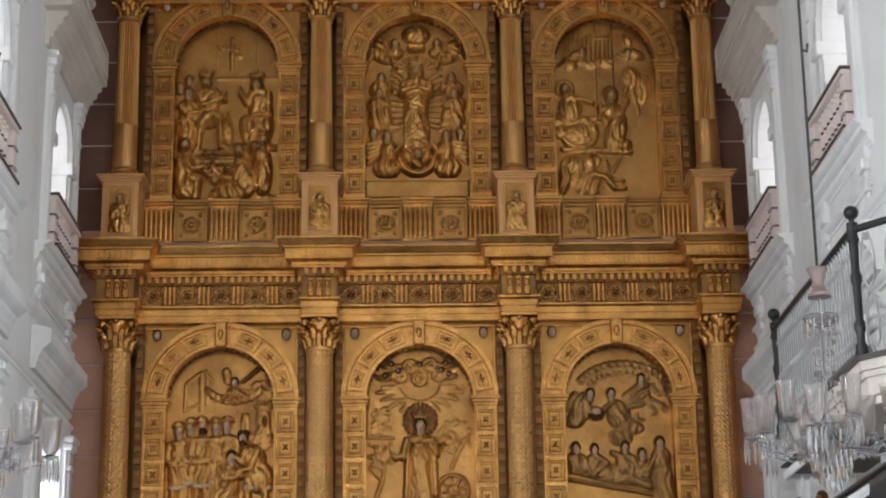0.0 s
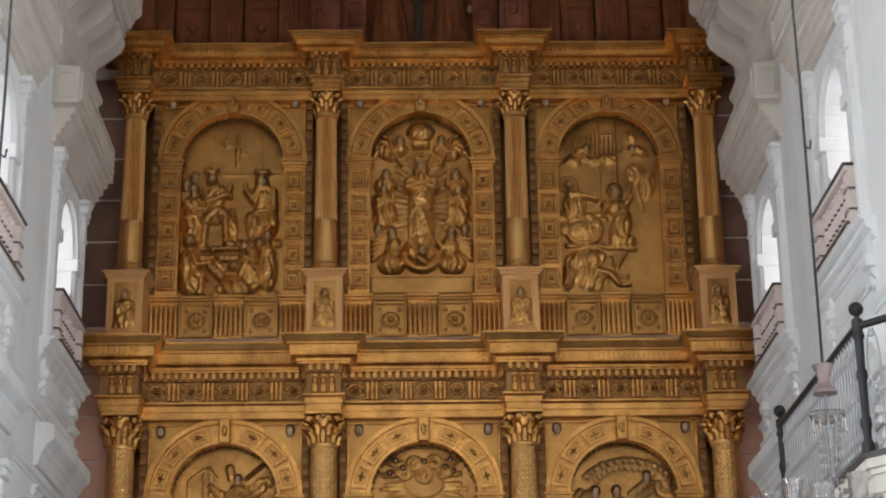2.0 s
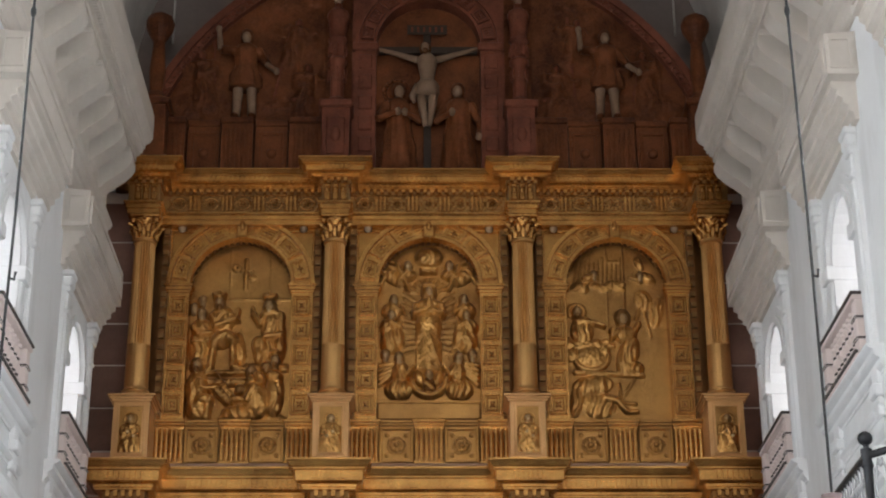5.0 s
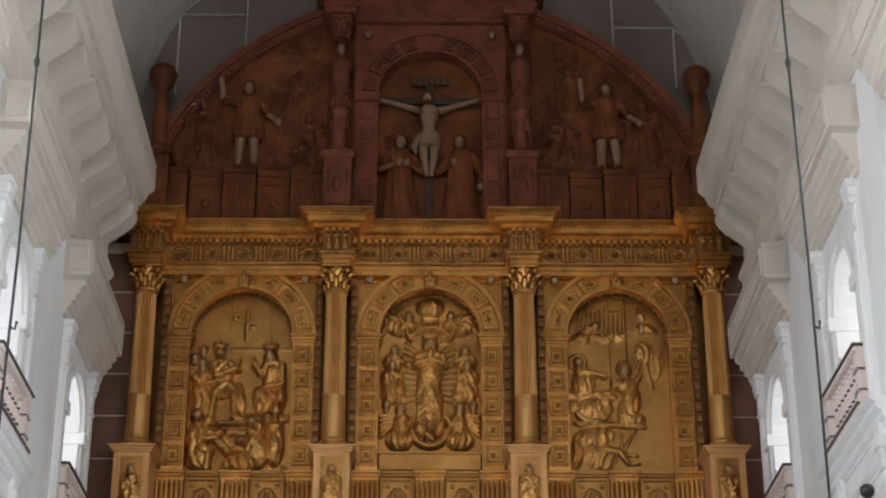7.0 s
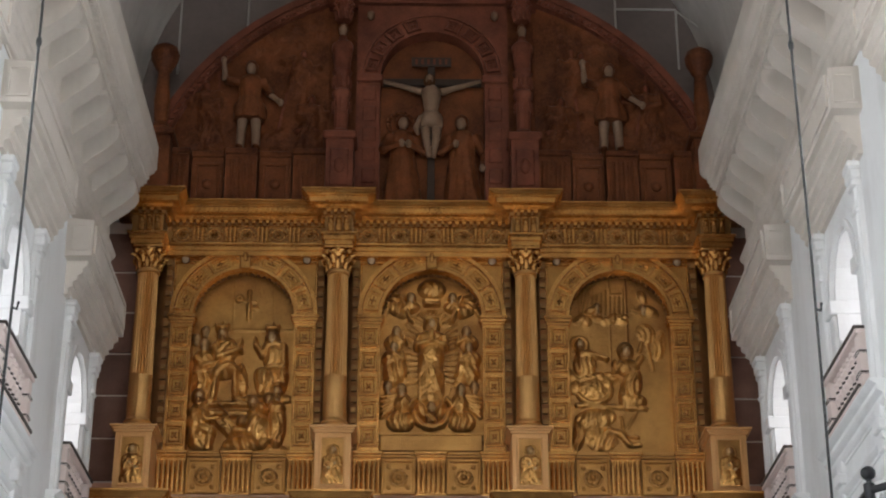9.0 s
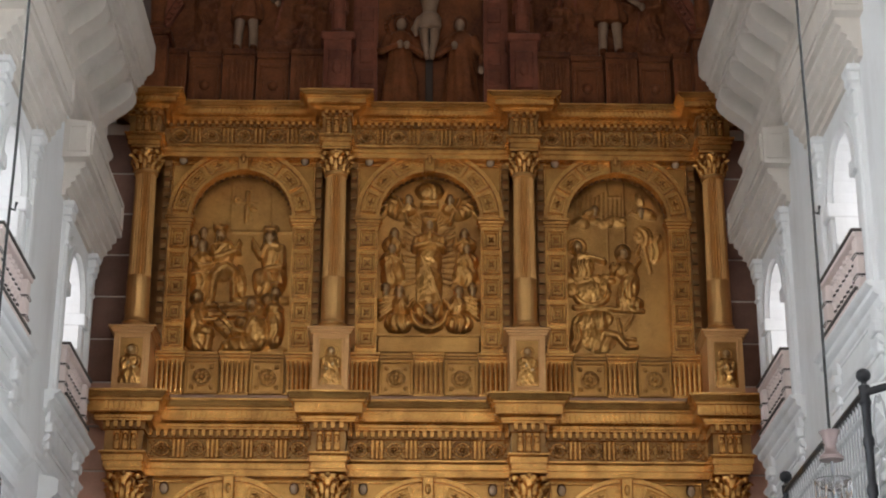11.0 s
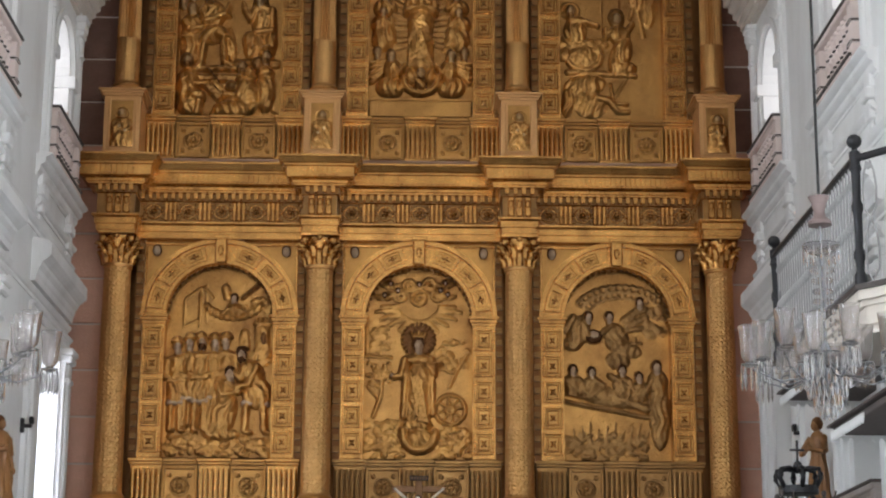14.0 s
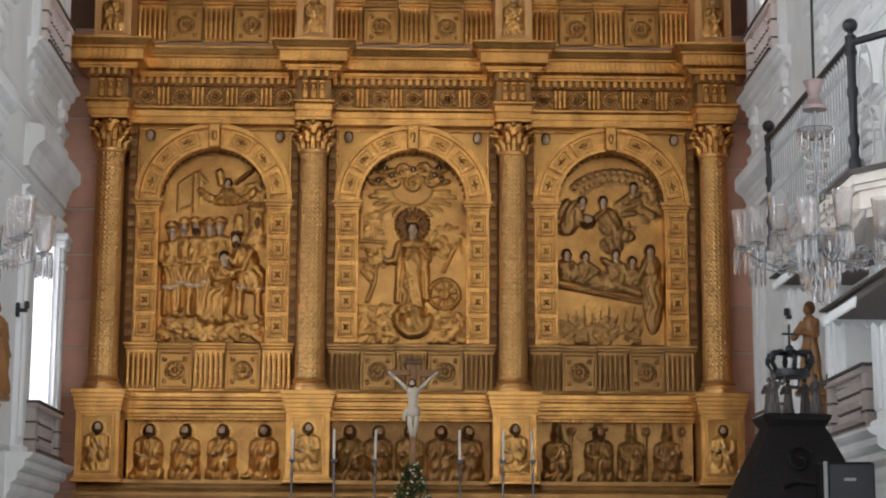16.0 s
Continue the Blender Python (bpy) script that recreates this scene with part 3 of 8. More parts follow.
def robed(u, v, H, lean=0.0, arms="", mi=0, head=3, hair=4, beard=False, crown=False, wide=1.0, lift=0.0, turn=0.0):
    """A robed carved shape with its foot at (u, v), leaning by some degrees."""
    c, s = math.cos(radians(lean)), math.sin(radians(lean))

    def T(a, b):
        return u + (a * c + b * s) * H, v + (-a * s + b * c) * H

    def E(a, b, ra, rb, h, lf=0.0, m=mi, fold=0.0, freq=40.0, extra=0.0):
        return ell(*T(a, b), ra * H, rb * H, h * H, lift + lf, m, -lean + extra, fold, freq)

    vary = 0.75 + 0.5 * ((u * 7.31 + v * 3.7) % 1.0)
    out = [E(0, 0.10, 0.155 * wide, 0.15, 0.07, 0.01, fold=0.024, freq=70 * vary / H),
           E(0, 0.30, 0.135 * wide, 0.33, 0.11, 0.02, fold=0.028, freq=62 * vary / H, extra=6 * turn),
           E(0.02 * turn, 0.62, 0.12 * wide, 0.19, 0.13, 0.03, fold=0.016, freq=56 * vary / H),
           E(0, 0.745, 0.165 * wide, 0.075, 0.12, 0.04)]
    sh = 0.05 + 0.11 * H
    for q, hand in zip((-1, 1), arms):
        a0 = T(q * 0.14 * wide, 0.74)
        ends = {"d": ((q * 0.21, 0.56), (q * 0.16, 0.42)), "u": ((q * 0.24, 0.70), (q * 0.27, 0.92)), "p": ((q * 0.115, 0.575), (q * 0.012, 0.70)),
                "o": ((q * 0.24, 0.62), (q * 0.36, 0.66)), "x": ((q * 0.18, 0.58), (-q * 0.06, 0.56))}.get(hand)
        if ends:
            a1, a2 = T(*ends[0]), T(*ends[1])
            out += [cap(*a0, *a1, 0.052 * H, 0.05 * H, lift + sh * 0.75, mi), cap(*a1, *a2, 0.046 * H, 0.05 * H, lift + sh * 0.9, mi), ell(*a2, 0.04 * H, 0.04 * H, 0.05 * H, lift + sh * 0.95, mi)]
    hx = 0.02 * turn
    out += [E(hx - 0.012 * turn, 0.905, 0.062, 0.074, 0.11, 0.05 * H, hair), E(hx + 0.006 * turn, 0.882, 0.052, 0.072, 0.15, 0.045 * H, head), E(hx, 0.81, 0.04, 0.05, 0.12, 0.03, head)]
    if beard:
        out.append(E(hx + 0.006 * turn, 0.825, 0.05, 0.06, 0.155, 0.06 * H, hair))
    if crown:
        out += [E(hx, 0.98, 0.07, 0.045, 0.16, 0.05 * H, mi), E(hx, 1.03, 0.03, 0.04, 0.12, 0.04 * H, mi)]
    return out


def relief(name, cx, z0, w, h, prims, y, mats, parent, spring=None, label="", cell=0.02, rough=0.003, field=1, seed=0, chisel=0.005, depth=1.0, arc=None):
    """A carved panel: the height of each grid point is that of the topmost shape there."""
    nu, nv = max(6, int(w / cell)), max(6, int(h / cell))
    us, vs = np.linspace(-w / 2, w / 2, nu + 1), np.linspace(0, h, nv + 1)
    U, V = np.meshgrid(us, vs)
    rng = np.random.default_rng(seed)
    ph = rng.uniform(0, 6.28, 12)
    Hh = rough * (np.sin(U * 21 + ph[0] + 2 * np.sin(V * 9 + ph[1])) * np.sin(V * 17 + ph[2]) + 0.6 * np.sin(U * 47 + ph[3]) * np.sin(V * 53 + ph[4] + U * 9))
    mi = np.full(U.shape, field)
    for p in prims:
        if p[0] == "e":
            _, u, v, ru, rv, hh, lf, m, an, fold, freq = p
            c, s = math.cos(an), math.sin(an)
            a, b = ((U - u) * c + (V - v) * s), (-(U - u) * s + (V - v) * c)
            q = (a / ru) ** 2 + (b / rv) ** 2
            val = lf + hh * np.clip(1 - q, 0, 1) ** 0.66
            if fold:
                val = val + fold * np.sin(a * freq + 2.2 * np.sin(b * freq * 0.22 + u * 9)) * np.clip(1 - q, 0, 1) ** 0.3
        elif p[0] == "c":
            _, u0, v0, u1, v1, r, hh, lf, m = p
            du, dv = u1 - u0, v1 - v0
            t = np.clip(((U - u0) * du + (V - v0) * dv) / (du * du + dv * dv + 1e-9), 0, 1)
            q = ((U - u0 - t * du) ** 2 + (V - v0 - t * dv) ** 2) / (r * r)
            val = lf + hh * np.clip(1 - q, 0, 1) ** 0.66
        else:
            _, u, v, r, wd, hh, lf, m = p
            q = ((np.hypot(U - u, V - v) - r) / wd) ** 2
            val = lf + hh * np.clip(1 - q, 0, 1) ** 0.66
        on = (q < 1) & (val > Hh)
        Hh = np.where(on, val, Hh)
        mi = np.where(on, m, mi)
    # chisel marks and small folds all over the carved shapes
    fine = np.zeros(U.shape)
    for k in range(7):
        fa, fb = rng.uniform(18, 62), rng.uniform(18, 62)
        fine += np.sin(U * fa + 1.6 * np.sin(V * fb * 0.5 + ph[k]) + ph[k + 3]) * np.sin(V * fb * 0.8 + 1.4 * np.sin(U * fa * 0.4 + ph[k + 1]) + ph[k + 4])
    Hh = Hh + chisel * fine * np.clip(Hh / 0.05, 0.0, 1.0) * (mi != 3)
    Hh = Hh * depth
    keep = np.ones(U.shape, bool)
    if spring is not None:
        r = w / 2 + cell
        keep = (V <= spring) | (U ** 2 + (V - spring) ** 2 < r * r)
    if arc is not None:
        keep &= (U - arc[0]) ** 2 + (V - arc[1]) ** 2 < arc[2] ** 2
    idx = np.arange((nu + 1) * (nv + 1)).reshape(U.shape)
    co = np.stack([U.ravel() + cx, (y - Hh).ravel(), V.ravel() + z0], 1)
    ok = keep[:-1, :-1] & keep[1:, :-1] & keep[:-1, 1:] & keep[1:, 1:]
    quads = np.stack([idx[:-1, :-1][ok], idx[:-1, 1:][ok], idx[1:, 1:][ok], idx[1:, :-1][ok]], 1)
    me = bpy.data.meshes.new(name)
    me.from_pydata(co.tolist(), [], quads.tolist())
    for x in mats:
        me.materials.append(x)
    me.polygons.foreach_set("material_index", mi[:-1, :-1][ok].astype(np.int32))
    me.shade_smooth()
    me.update()
    return again(name, me, parent, label)


CARVE = (GOLD_SATIN, GOLD_FLAT, GOLD_DARK, PALE_FACE, BROWN_HAIR)
CARVE_GOLD = (GOLD_SATIN, GOLD_FLAT, GOLD_DARK, GILT_FACE, GOLD_MUTED)

# duller copy of CARVE: weaker light on the middle predella, put into colour
CARVE_DIM = (GOLD_MUTED, GOLD_WORN_SHADED, GOLD_DARK, FLESH, BROWN_HAIR)


def scatter(rng, n, u0, u1, v0, v1, r0, r1, h, mi=0, fold=0.0):
    out = []
    for _ in range(n):
        r = rng.uniform(r0, r1)
        out.append(ell(rng.uniform(u0, u1), rng.uniform(v0, v1), r * rng.uniform(0.8, 1.5), r * rng.uniform(0.6, 1.1), h * rng.uniform(0.5, 1.0), 0, mi, rng.uniform(-50, 50), fold, 60))
    return out


def cherub(u, v, s, up=1):
    """A small winged head or putto."""
    return [ell(u, v, 0.30 * s, 0.42 * s, 0.22 * s, 0.01, 0, 15 * up, 0.01, 60), cap(u - 0.1 * s, v, u - 0.55 * s, v + 0.35 * s * up, 0.13 * s, 0.1 * s, 0.02), cap(u + 0.1 * s, v, u + 0.5 * s, v + 0.4 * s * up, 0.12 * s, 0.1 * s, 0.02),
            cap(u, v - 0.2 * s, u + 0.25 * s * up, v - 0.6 * s, 0.13 * s, 0.12 * s, 0.02), ell(u, v + 0.5 * s, 0.2 * s, 0.22 * s, 0.2 * s, 0.03, 4), ell(u + 0.02 * s, v + 0.47 * s, 0.15 * s, 0.18 * s, 0.24 * s, 0.03, 3)]


def face(u, v, s=1.0, lift=0.08, beard=False, hair=4):
    """A small carved head: hair, plain face and beard."""
    out = [ell(u, v + 0.02 * s, 0.08 * s, 0.10 * s, 0.1 * s, lift, hair), ell(u, v - 0.005 * s, 0.064 * s, 0.085 * s, 0.135 * s, lift, 3), ell(u, v - 0.09 * s, 0.05 * s, 0.06 * s, 0.08 * s, lift, 3)]
    if beard:
        out.append(ell(u, v - 0.075 * s, 0.06 * s, 0.07 * s, 0.14 * s, lift, 4))
    return out


def diadem(u, v, w):
    """A pointed crown over a head."""
    return [cap(u - w / 2, v, u + w / 2, v, 0.03, 0.1, 0.16)] + [cap(u + w * k / 4, v, u + w * k / 3, v + 0.07 + 0.03 * (k == 0), 0.02, 0.07, 0.16) for k in (-2, -1, 0, 1, 2)]


def panel_shapes():
    """The six scenes, as shapes in metres from the middle of each panel's foot."""
    rng = random.Random(5)
    S = {}
    # lower tier, first bay: five standing men, a kneeling woman, a man bent over her, an angel on a cloud
    p = scatter(rng, 120, -0.88, 0.88, 0.02, 0.36, 0.03, 0.075, 0.06) + scatter(rng, 40, -0.5, 0.2, 0.3, 0.5, 0.03, 0.06, 0.05)
    p += [cap(-0.62, 2.2, -0.62, 2.66, 0.02, 0.03), cap(-0.62, 2.66, -0.36, 2.86, 0.02, 0.03), cap(-0.36, 2.2, -0.36, 2.86, 0.022, 0.035), cap(-0.62, 2.2, -0.36, 2.32, 0.02, 0.03), cap(-0.3, 2.86, -0.16, 2.7, 0.03, 0.04), cap(-0.26, 2.3, -0.26, 2.9, 0.014, 0.025)]
    for k in range(26):
        a = radians(195 + 150 * (k % 13) / 12)
        p.append(ell(0.2 + 0.46 * math.cos(a), 2.62 + (0.28 - 0.07 * (k // 13)) * math.sin(a), 0.055, 0.045, 0.07, 0.01))
    p += scatter(rng, 16, 0.4, 0.85, 2.45, 2.7, 0.03, 0.07, 0.05) + [cap(0.34, 2.68, 0.62, 2.92, 0.035, 0.05, 0.02, 2), cap(0.1, 2.7, 0.06, 2.86, 0.07, 0.05, 0.02), ell(0.2, 2.5, 0.13, 0.12, 0.12, 0.03, 0, 0, 0.012, 60), cap(0.12, 2.5, 0.02, 2.4, 0.035, 0.05, 0.08), cap(0.28, 2.5, 0.4, 2.42, 0.035, 0.05, 0.08)] + face(0.2, 2.67, 0.85, 0.06)
    # towers and trees of the town behind
    p += [cap(0.7, 1.75, 0.7, 2.15, 0.13, 0.05), cap(0.58, 2.26, 0.82, 2.26, 0.04, 0.07), cap(0.44, 1.8, 0.4, 2.1, 0.07, 0.05), cap(0.34, 1.8, 0.34, 2.06, 0.014, 0.03)] + [cap(0.6 + 0.07 * k, 2.3, 0.6 + 0.07 * k, 2.34, 0.022, 0.06) for k in range(4)] + scatter(rng, 18, 0.5, 0.85, 1.6, 1.8, 0.04, 0.08, 0.06)
    p += [ell(0.71, 2.0, 0.05, 0.11, 0.03, 0.045, 2)]

    def man(u, v0, top, turn=1, beard=False, lift=0.0, wide=1.0, hat=True):
        """A man in a knee-long tunic with bare shins."""
        H = top - v0
        q = [cap(u - 0.07 * wide, v0 + 0.28 * H, u - 0.08 * wide, v0 + 0.05, 0.052, 0.07, 0.02 + lift), cap(u + 0.07 * wide, v0 + 0.28 * H, u + 0.08 * wide, v0 + 0.05, 0.052, 0.07, 0.02 + lift), cap(u + 0.08 * wide, v0 + 0.03, u + 0.08 * wide + 0.07 * turn, v0 + 0.01, 0.035, 0.07, 0.02 + lift), cap(u - 0.08 * wide, v0 + 0.03, u - 0.08 * wide + 0.07 * turn, v0 + 0.01, 0.035, 0.07, 0.02 + lift)]
        q += [cap(u - 0.1 * wide, v0 + 0.3 * H, u + 0.1 * wide, v0 + 0.3 * H, 0.05, 0.07, 0.03 + lift, 3), ell(u, v0 + 0.44 * H, 0.15 * wide, 0.17 * H, 0.1, 0.04 + lift, 0, 0, 0.016, 62), ell(u, v0 + 0.64 * H, 0.135 * wide, 0.16 * H, 0.13, 0.04 + lift, 0, 0, 0.01, 50), ell(u, v0 + 0.755 * H, 0.17 * wide, 0.07, 0.11, 0.05 + lift), cap(u - 0.13 * wide, v0 + 0.52 * H, u + 0.13 * wide, v0 + 0.53 * H, 0.022, 0.05, 0.12 + lift)]
        q += [cap(u - 0.15 * wide, v0 + 0.74 * H, u - 0.17 * wide, v0 + 0.57 * H, 0.05, 0.07, 0.07 + lift), cap(u - 0.17 * wide, v0 + 0.57 * H, u - 0.02, v0 + 0.52 * H, 0.042, 0.07, 0.1 + lift), cap(u + 0.15 * wide, v0 + 0.74 * H, u + 0.18 * wide, v0 + 0.57 * H, 0.05, 0.07, 0.07 + lift), cap(u + 0.18 * wide, v0 + 0.57 * H, u + 0.05, v0 + 0.55 * H, 0.042, 0.07, 0.1 + lift)]
        q += face(u + 0.015 * turn, v0 + 0.89 * H, 1.05, 0.07 + lift, beard, 0)
        if hat:
            q += [ell(u, v0 + 0.97 * H, 0.085, 0.055, 0.13, 0.08 + lift), cap(u - 0.08, v0 + 0.945 * H, u + 0.08, v0 + 0.945 * H, 0.026, 0.09, 0.12 + lift)]
        return q

    for u, v0, top, t in ((-0.72, 0.42, 2.02, 1), (-0.5, 0.5, 2.08, -1), (-0.1, 0.52, 2.08, 1), (0.1, 0.56, 2.1, -1)):
        p += man(u, v0, top, t)
    p += man(-0.32, 0.42, 2.1, 1, True, 0.04)
    # the bent man with his arm on her shoulder
    p += [cap(0.46, 0.85, 0.44, 0.46, 0.06, 0.08, 0.05), cap(0.74, 0.85, 0.77, 0.46, 0.06, 0.08, 0.05), cap(0.44, 0.43, 0.54, 0.41, 0.04, 0.07, 0.05), cap(0.77, 0.43, 0.86, 0.41, 0.04, 0.07, 0.05), cap(0.42, 0.9, 0.8, 0.88, 0.05, 0.07, 0.05, 3), ell(0.63, 1.08, 0.24, 0.28, 0.14, 0.05, 0, 14, 0.016, 44), ell(0.54, 1.4, 0.2, 0.24, 0.16, 0.06, 0, 24, 0.012, 44), cap(0.42, 1.52, 0.36, 1.3, 0.06, 0.08, 0.15), cap(0.36, 1.3, 0.2, 1.44, 0.05, 0.07, 0.17), cap(0.62, 1.5, 0.5, 1.2, 0.06, 0.08, 0.17), cap(0.5, 1.2, 0.32, 1.16, 0.045, 0.07, 0.18)] + face(0.36, 1.7, 1.1, 0.12, True) + [ell(0.37, 1.8, 0.1, 0.06, 0.14, 0.12, 4)]
    # the kneeling woman and her long skirt
    p += [ell(0.0, 0.62, 0.2, 0.36, 0.12, 0.05, 0, -22, 0.02, 56), ell(0.16, 0.68, 0.13, 0.38, 0.15, 0.05, 0, -14, 0.018, 60), ell(0.1, 1.08, 0.16, 0.24, 0.17, 0.06, 0, -10, 0.012, 52), ell(0.06, 0.38, 0.3, 0.1, 0.1, 0.04, 0, 0, 0.016, 60), cap(-0.02, 1.2, 0.06, 1.02, 0.05, 0.07, 0.18), cap(0.06, 1.02, 0.34, 1.08, 0.045, 0.07, 0.18), cap(0.14, 1.24, 0.34, 1.1, 0.045, 0.07, 0.17), cap(-0.06, 1.1, -0.2, 0.45, 0.035, 0.06, 0.06)] + face(0.18, 1.37, 1.2, 0.16)
    S["L0"] = p
    # lower tier, middle: a crowned saint on a crescent between a tree and a wheel, cherubs and rays above
    p = [cap(0.36 * math.cos(a), 2.62 + 0.3 * math.sin(a), (0.62 + 0.12 * (k % 2)) * math.cos(a), 2.62 + (0.36 + 0.14 * (k % 2)) * math.sin(a), 0.03, 0.035, 0.0, 0) for k, a in enumerate([radians(188 + 8.2 * k) for k in range(21)])]
    for u, v, r in ((0, 2.72, 0.12), (-0.16, 2.93, 0.1), (0.18, 2.95, 0.1), (-0.32, 2.76, 0.1), (0.32, 2.76, 0.09)):
        p += [ring(u, v, r, 0.026, 0.05, 0.01), ring(u + 0.02, v - 0.01, r * 0.5, 0.024, 0.045, 0.01)]
    for u, v in ((0, 2.95), (-0.36, 2.84), (-0.48, 2.96), (0.36, 2.85), (0.48, 2.78), (0.44, 2.98), (-0.58, 2.76)):
        p += [ell(u, v, 0.045, 0.055, 0.1, 0.03, 4), ell(u, v - 0.01, 0.03, 0.038, 0.13, 0.03, 3)] + [ell(u + 0.08, v - 0.04, 0.09, 0.04, 0.06, 0.01, 0, 25, 0.01, 80), ell(u - 0.08, v - 0.04, 0.09, 0.04, 0.06, 0.01, 0, -25, 0.01, 80)]
    p += scatter(rng, 70, -0.88, -0.2, 0.02, 0.62, 0.03, 0.075, 0.05) + scatter(rng, 60, 0.25, 0.88, 0.02, 0.5, 0.03, 0.075, 0.05)
    p += [cap(-0.88, 1.72, -0.45, 1.7, 0.025, 0.04), cap(-0.86, 1.76, -0.86, 2.2, 0.02, 0.03), cap(-0.64, 1.76, -0.64, 2.16, 0.02, 0.03)] + scatter(rng, 24, -0.86, -0.5, 1.76, 2.2, 0.03, 0.07, 0.04)
    p += [cap(-0.74, 0.7, -0.62, 1.05, 0.035, 0.05), cap(-0.62, 1.05, -0.6, 1.3, 0.03, 0.05), cap(-0.6, 1.3, -0.7, 1.56, 0.025, 0.045), cap(-0.6, 1.3, -0.46, 1.45, 0.022, 0.04), cap(-0.66, 1.0, -0.84, 1.2, 0.02, 0.04)] + scatter(rng, 22, -0.86, -0.44, 1.2, 1.62, 0.03, 0.06, 0.05)
    p += [cap(0.52, 1.2, 0.66, 1.5, 0.03, 0.045), cap(0.66, 1.5, 0.5, 1.8, 0.025, 0.04), cap(0.66, 1.5, 0.82, 1.75, 0.025, 0.04), cap(0.6, 1.4, 0.44, 1.5, 0.02, 0.04)] + scatter(rng, 34, 0.3, 0.86, 1.5, 2.0, 0.03, 0.065, 0.045)
    p += [ring(0.54, 0.82, 0.25, 0.028, 0.06, 0.02), ring(0.54, 0.82, 0.06, 0.03, 0.07, 0.02)] + [cap(0.54, 0.82, 0.54 + 0.25 * math.cos(a), 0.82 + 0.25 * math.sin(a), 0.016, 0.04, 0.02) for a in [math.pi * k / 4 + 0.2 for k in range(8)]]
    # crescent foot with a cherub
    p += [cap(0.02 + 0.27 * math.cos(a), 0.44 + 0.3 * math.sin(a), 0.02 + 0.27 * math.cos(a + 0.24), 0.44 + 0.3 * math.sin(a + 0.24), 0.075, 0.12, 0.05) for a in [radians(175 + 13 * k) for k in range(14)]] + [ell(0.02, 0.34, 0.2, 0.2, 0.14, 0.04, 0, 0, 0.012, 46)]
    # spiked halo, crown, robe
    p += [cap(0.0, 2.0, 0.26 * math.cos(a), 2.0 + 0.27 * math.sin(a), 0.036, 0.035, 0.02, 2) for a in [math.pi * k / 11 for k in range(22)]]
    p += [ell(0, 0.9, 0.23, 0.5, 0.15, 0.05, 0, 0, 0.02, 58), ell(0.02, 1.3, 0.19, 0.36, 0.17, 0.05, 0, 3, 0.012, 50), ell(0, 1.66, 0.24, 0.1, 0.15, 0.06), ell(0.0, 0.56, 0.25, 0.12, 0.12, 0.05, 0, 0, 0.016, 60)]
    p += [cap(-0.13 + 0.06 * k, 1.42 - 0.05 * k, 0.02 + 0.05 * k, 0.62 - 0.01 * k, 0.024, 0.035, 0.19) for k in range(4)] + [cap(-0.2, 1.6, -0.24, 0.7, 0.05, 0.06, 0.1), cap(0.22, 1.6, 0.25, 0.75, 0.05, 0.06, 0.1)]
    p += [cap(-0.22, 1.66, -0.29, 1.38, 0.06, 0.08, 0.12), cap(-0.29, 1.38, -0.42, 1.36, 0.045, 0.07, 0.13), ell(-0.44, 1.38, 0.04, 0.045, 0.06, 0.14, 3), cap(0.22, 1.66, 0.27, 1.42, 0.06, 0.08, 0.12), cap(0.27, 1.42, 0.16, 1.56, 0.045, 0.07, 0.16), cap(0.08, 1.6, 0.4, 1.6, 0.02, 0.05, 0.2)]
    p += face(0, 1.9, 1.25, 0.14) + diadem(0, 2.03, 0.17)
    S["L1"] = p
    # lower tier, third bay: winged pair with a round shield above, mourners round a bier, shrubs below
    p = scatter(rng, 120, -0.88, 0.5, 0.02, 0.42, 0.025, 0.065, 0.05) + [cap(-0.7 + 0.13 * k, 0.3, -0.72 + 0.14 * k, 0.5 + 0.06 * (k % 3), 0.016, 0.03) for k in range(10)]
    for k in range(13):
        a = radians(150 - 9.5 * k)
        p += [ring(0.1 + 0.78 * math.cos(a), 2.4 + 0.52 * math.sin(a), 0.055, 0.028, 0.04)]
        if k < 11:
            p += [ring(0.1 + 0.66 * math.cos(a - 0.06), 2.36 + 0.44 * math.sin(a - 0.06), 0.05, 0.026, 0.035)]
    p += scatter(rng, 20, 0.5, 0.85, 2.1, 2.6, 0.05, 0.09, 0.05)
    # the bier and its cloth
    p += [cap(-0.86, 0.98, 0.62, 0.7, 0.035, 0.07, 0.02), ell(-0.1, 1.06, 0.72, 0.17, 0.1, 0.02, 0, -9, 0.018, 26), cap(-0.8, 1.1, -0.3, 1.02, 0.03, 0.05, 0.08)]
    p += [cap(-0.6, 1.25, -0.4, 1.38, 0.05, 0.08, 0.08), cap(-0.4, 1.38, -0.2, 1.24, 0.05, 0.08, 0.08), cap(-0.2, 1.24, -0.42, 1.06, 0.05, 0.08, 0.08), cap(-0.42, 1.06, -0.6, 1.22, 0.05, 0.08, 0.08), ell(-0.4, 1.22, 0.12, 0.1, 0.07, 0.06)]
    for u, v, L in ((-0.72, 1.5, 1), (-0.41, 1.46, -1), (0.1, 1.5, 1), (0.38, 1.38, -1)):
        p += [ell(u, v - 0.25, 0.16, 0.2, 0.12, 0.04, 0, 10 * L, 0.014, 54), ell(u, v - 0.15, 0.15, 0.07, 0.12, 0.05), cap(u + 0.13 * L, v - 0.17, u + 0.2 * L, v - 0.36, 0.045, 0.07, 0.1)] + face(u, v, 0.95, 0.09)
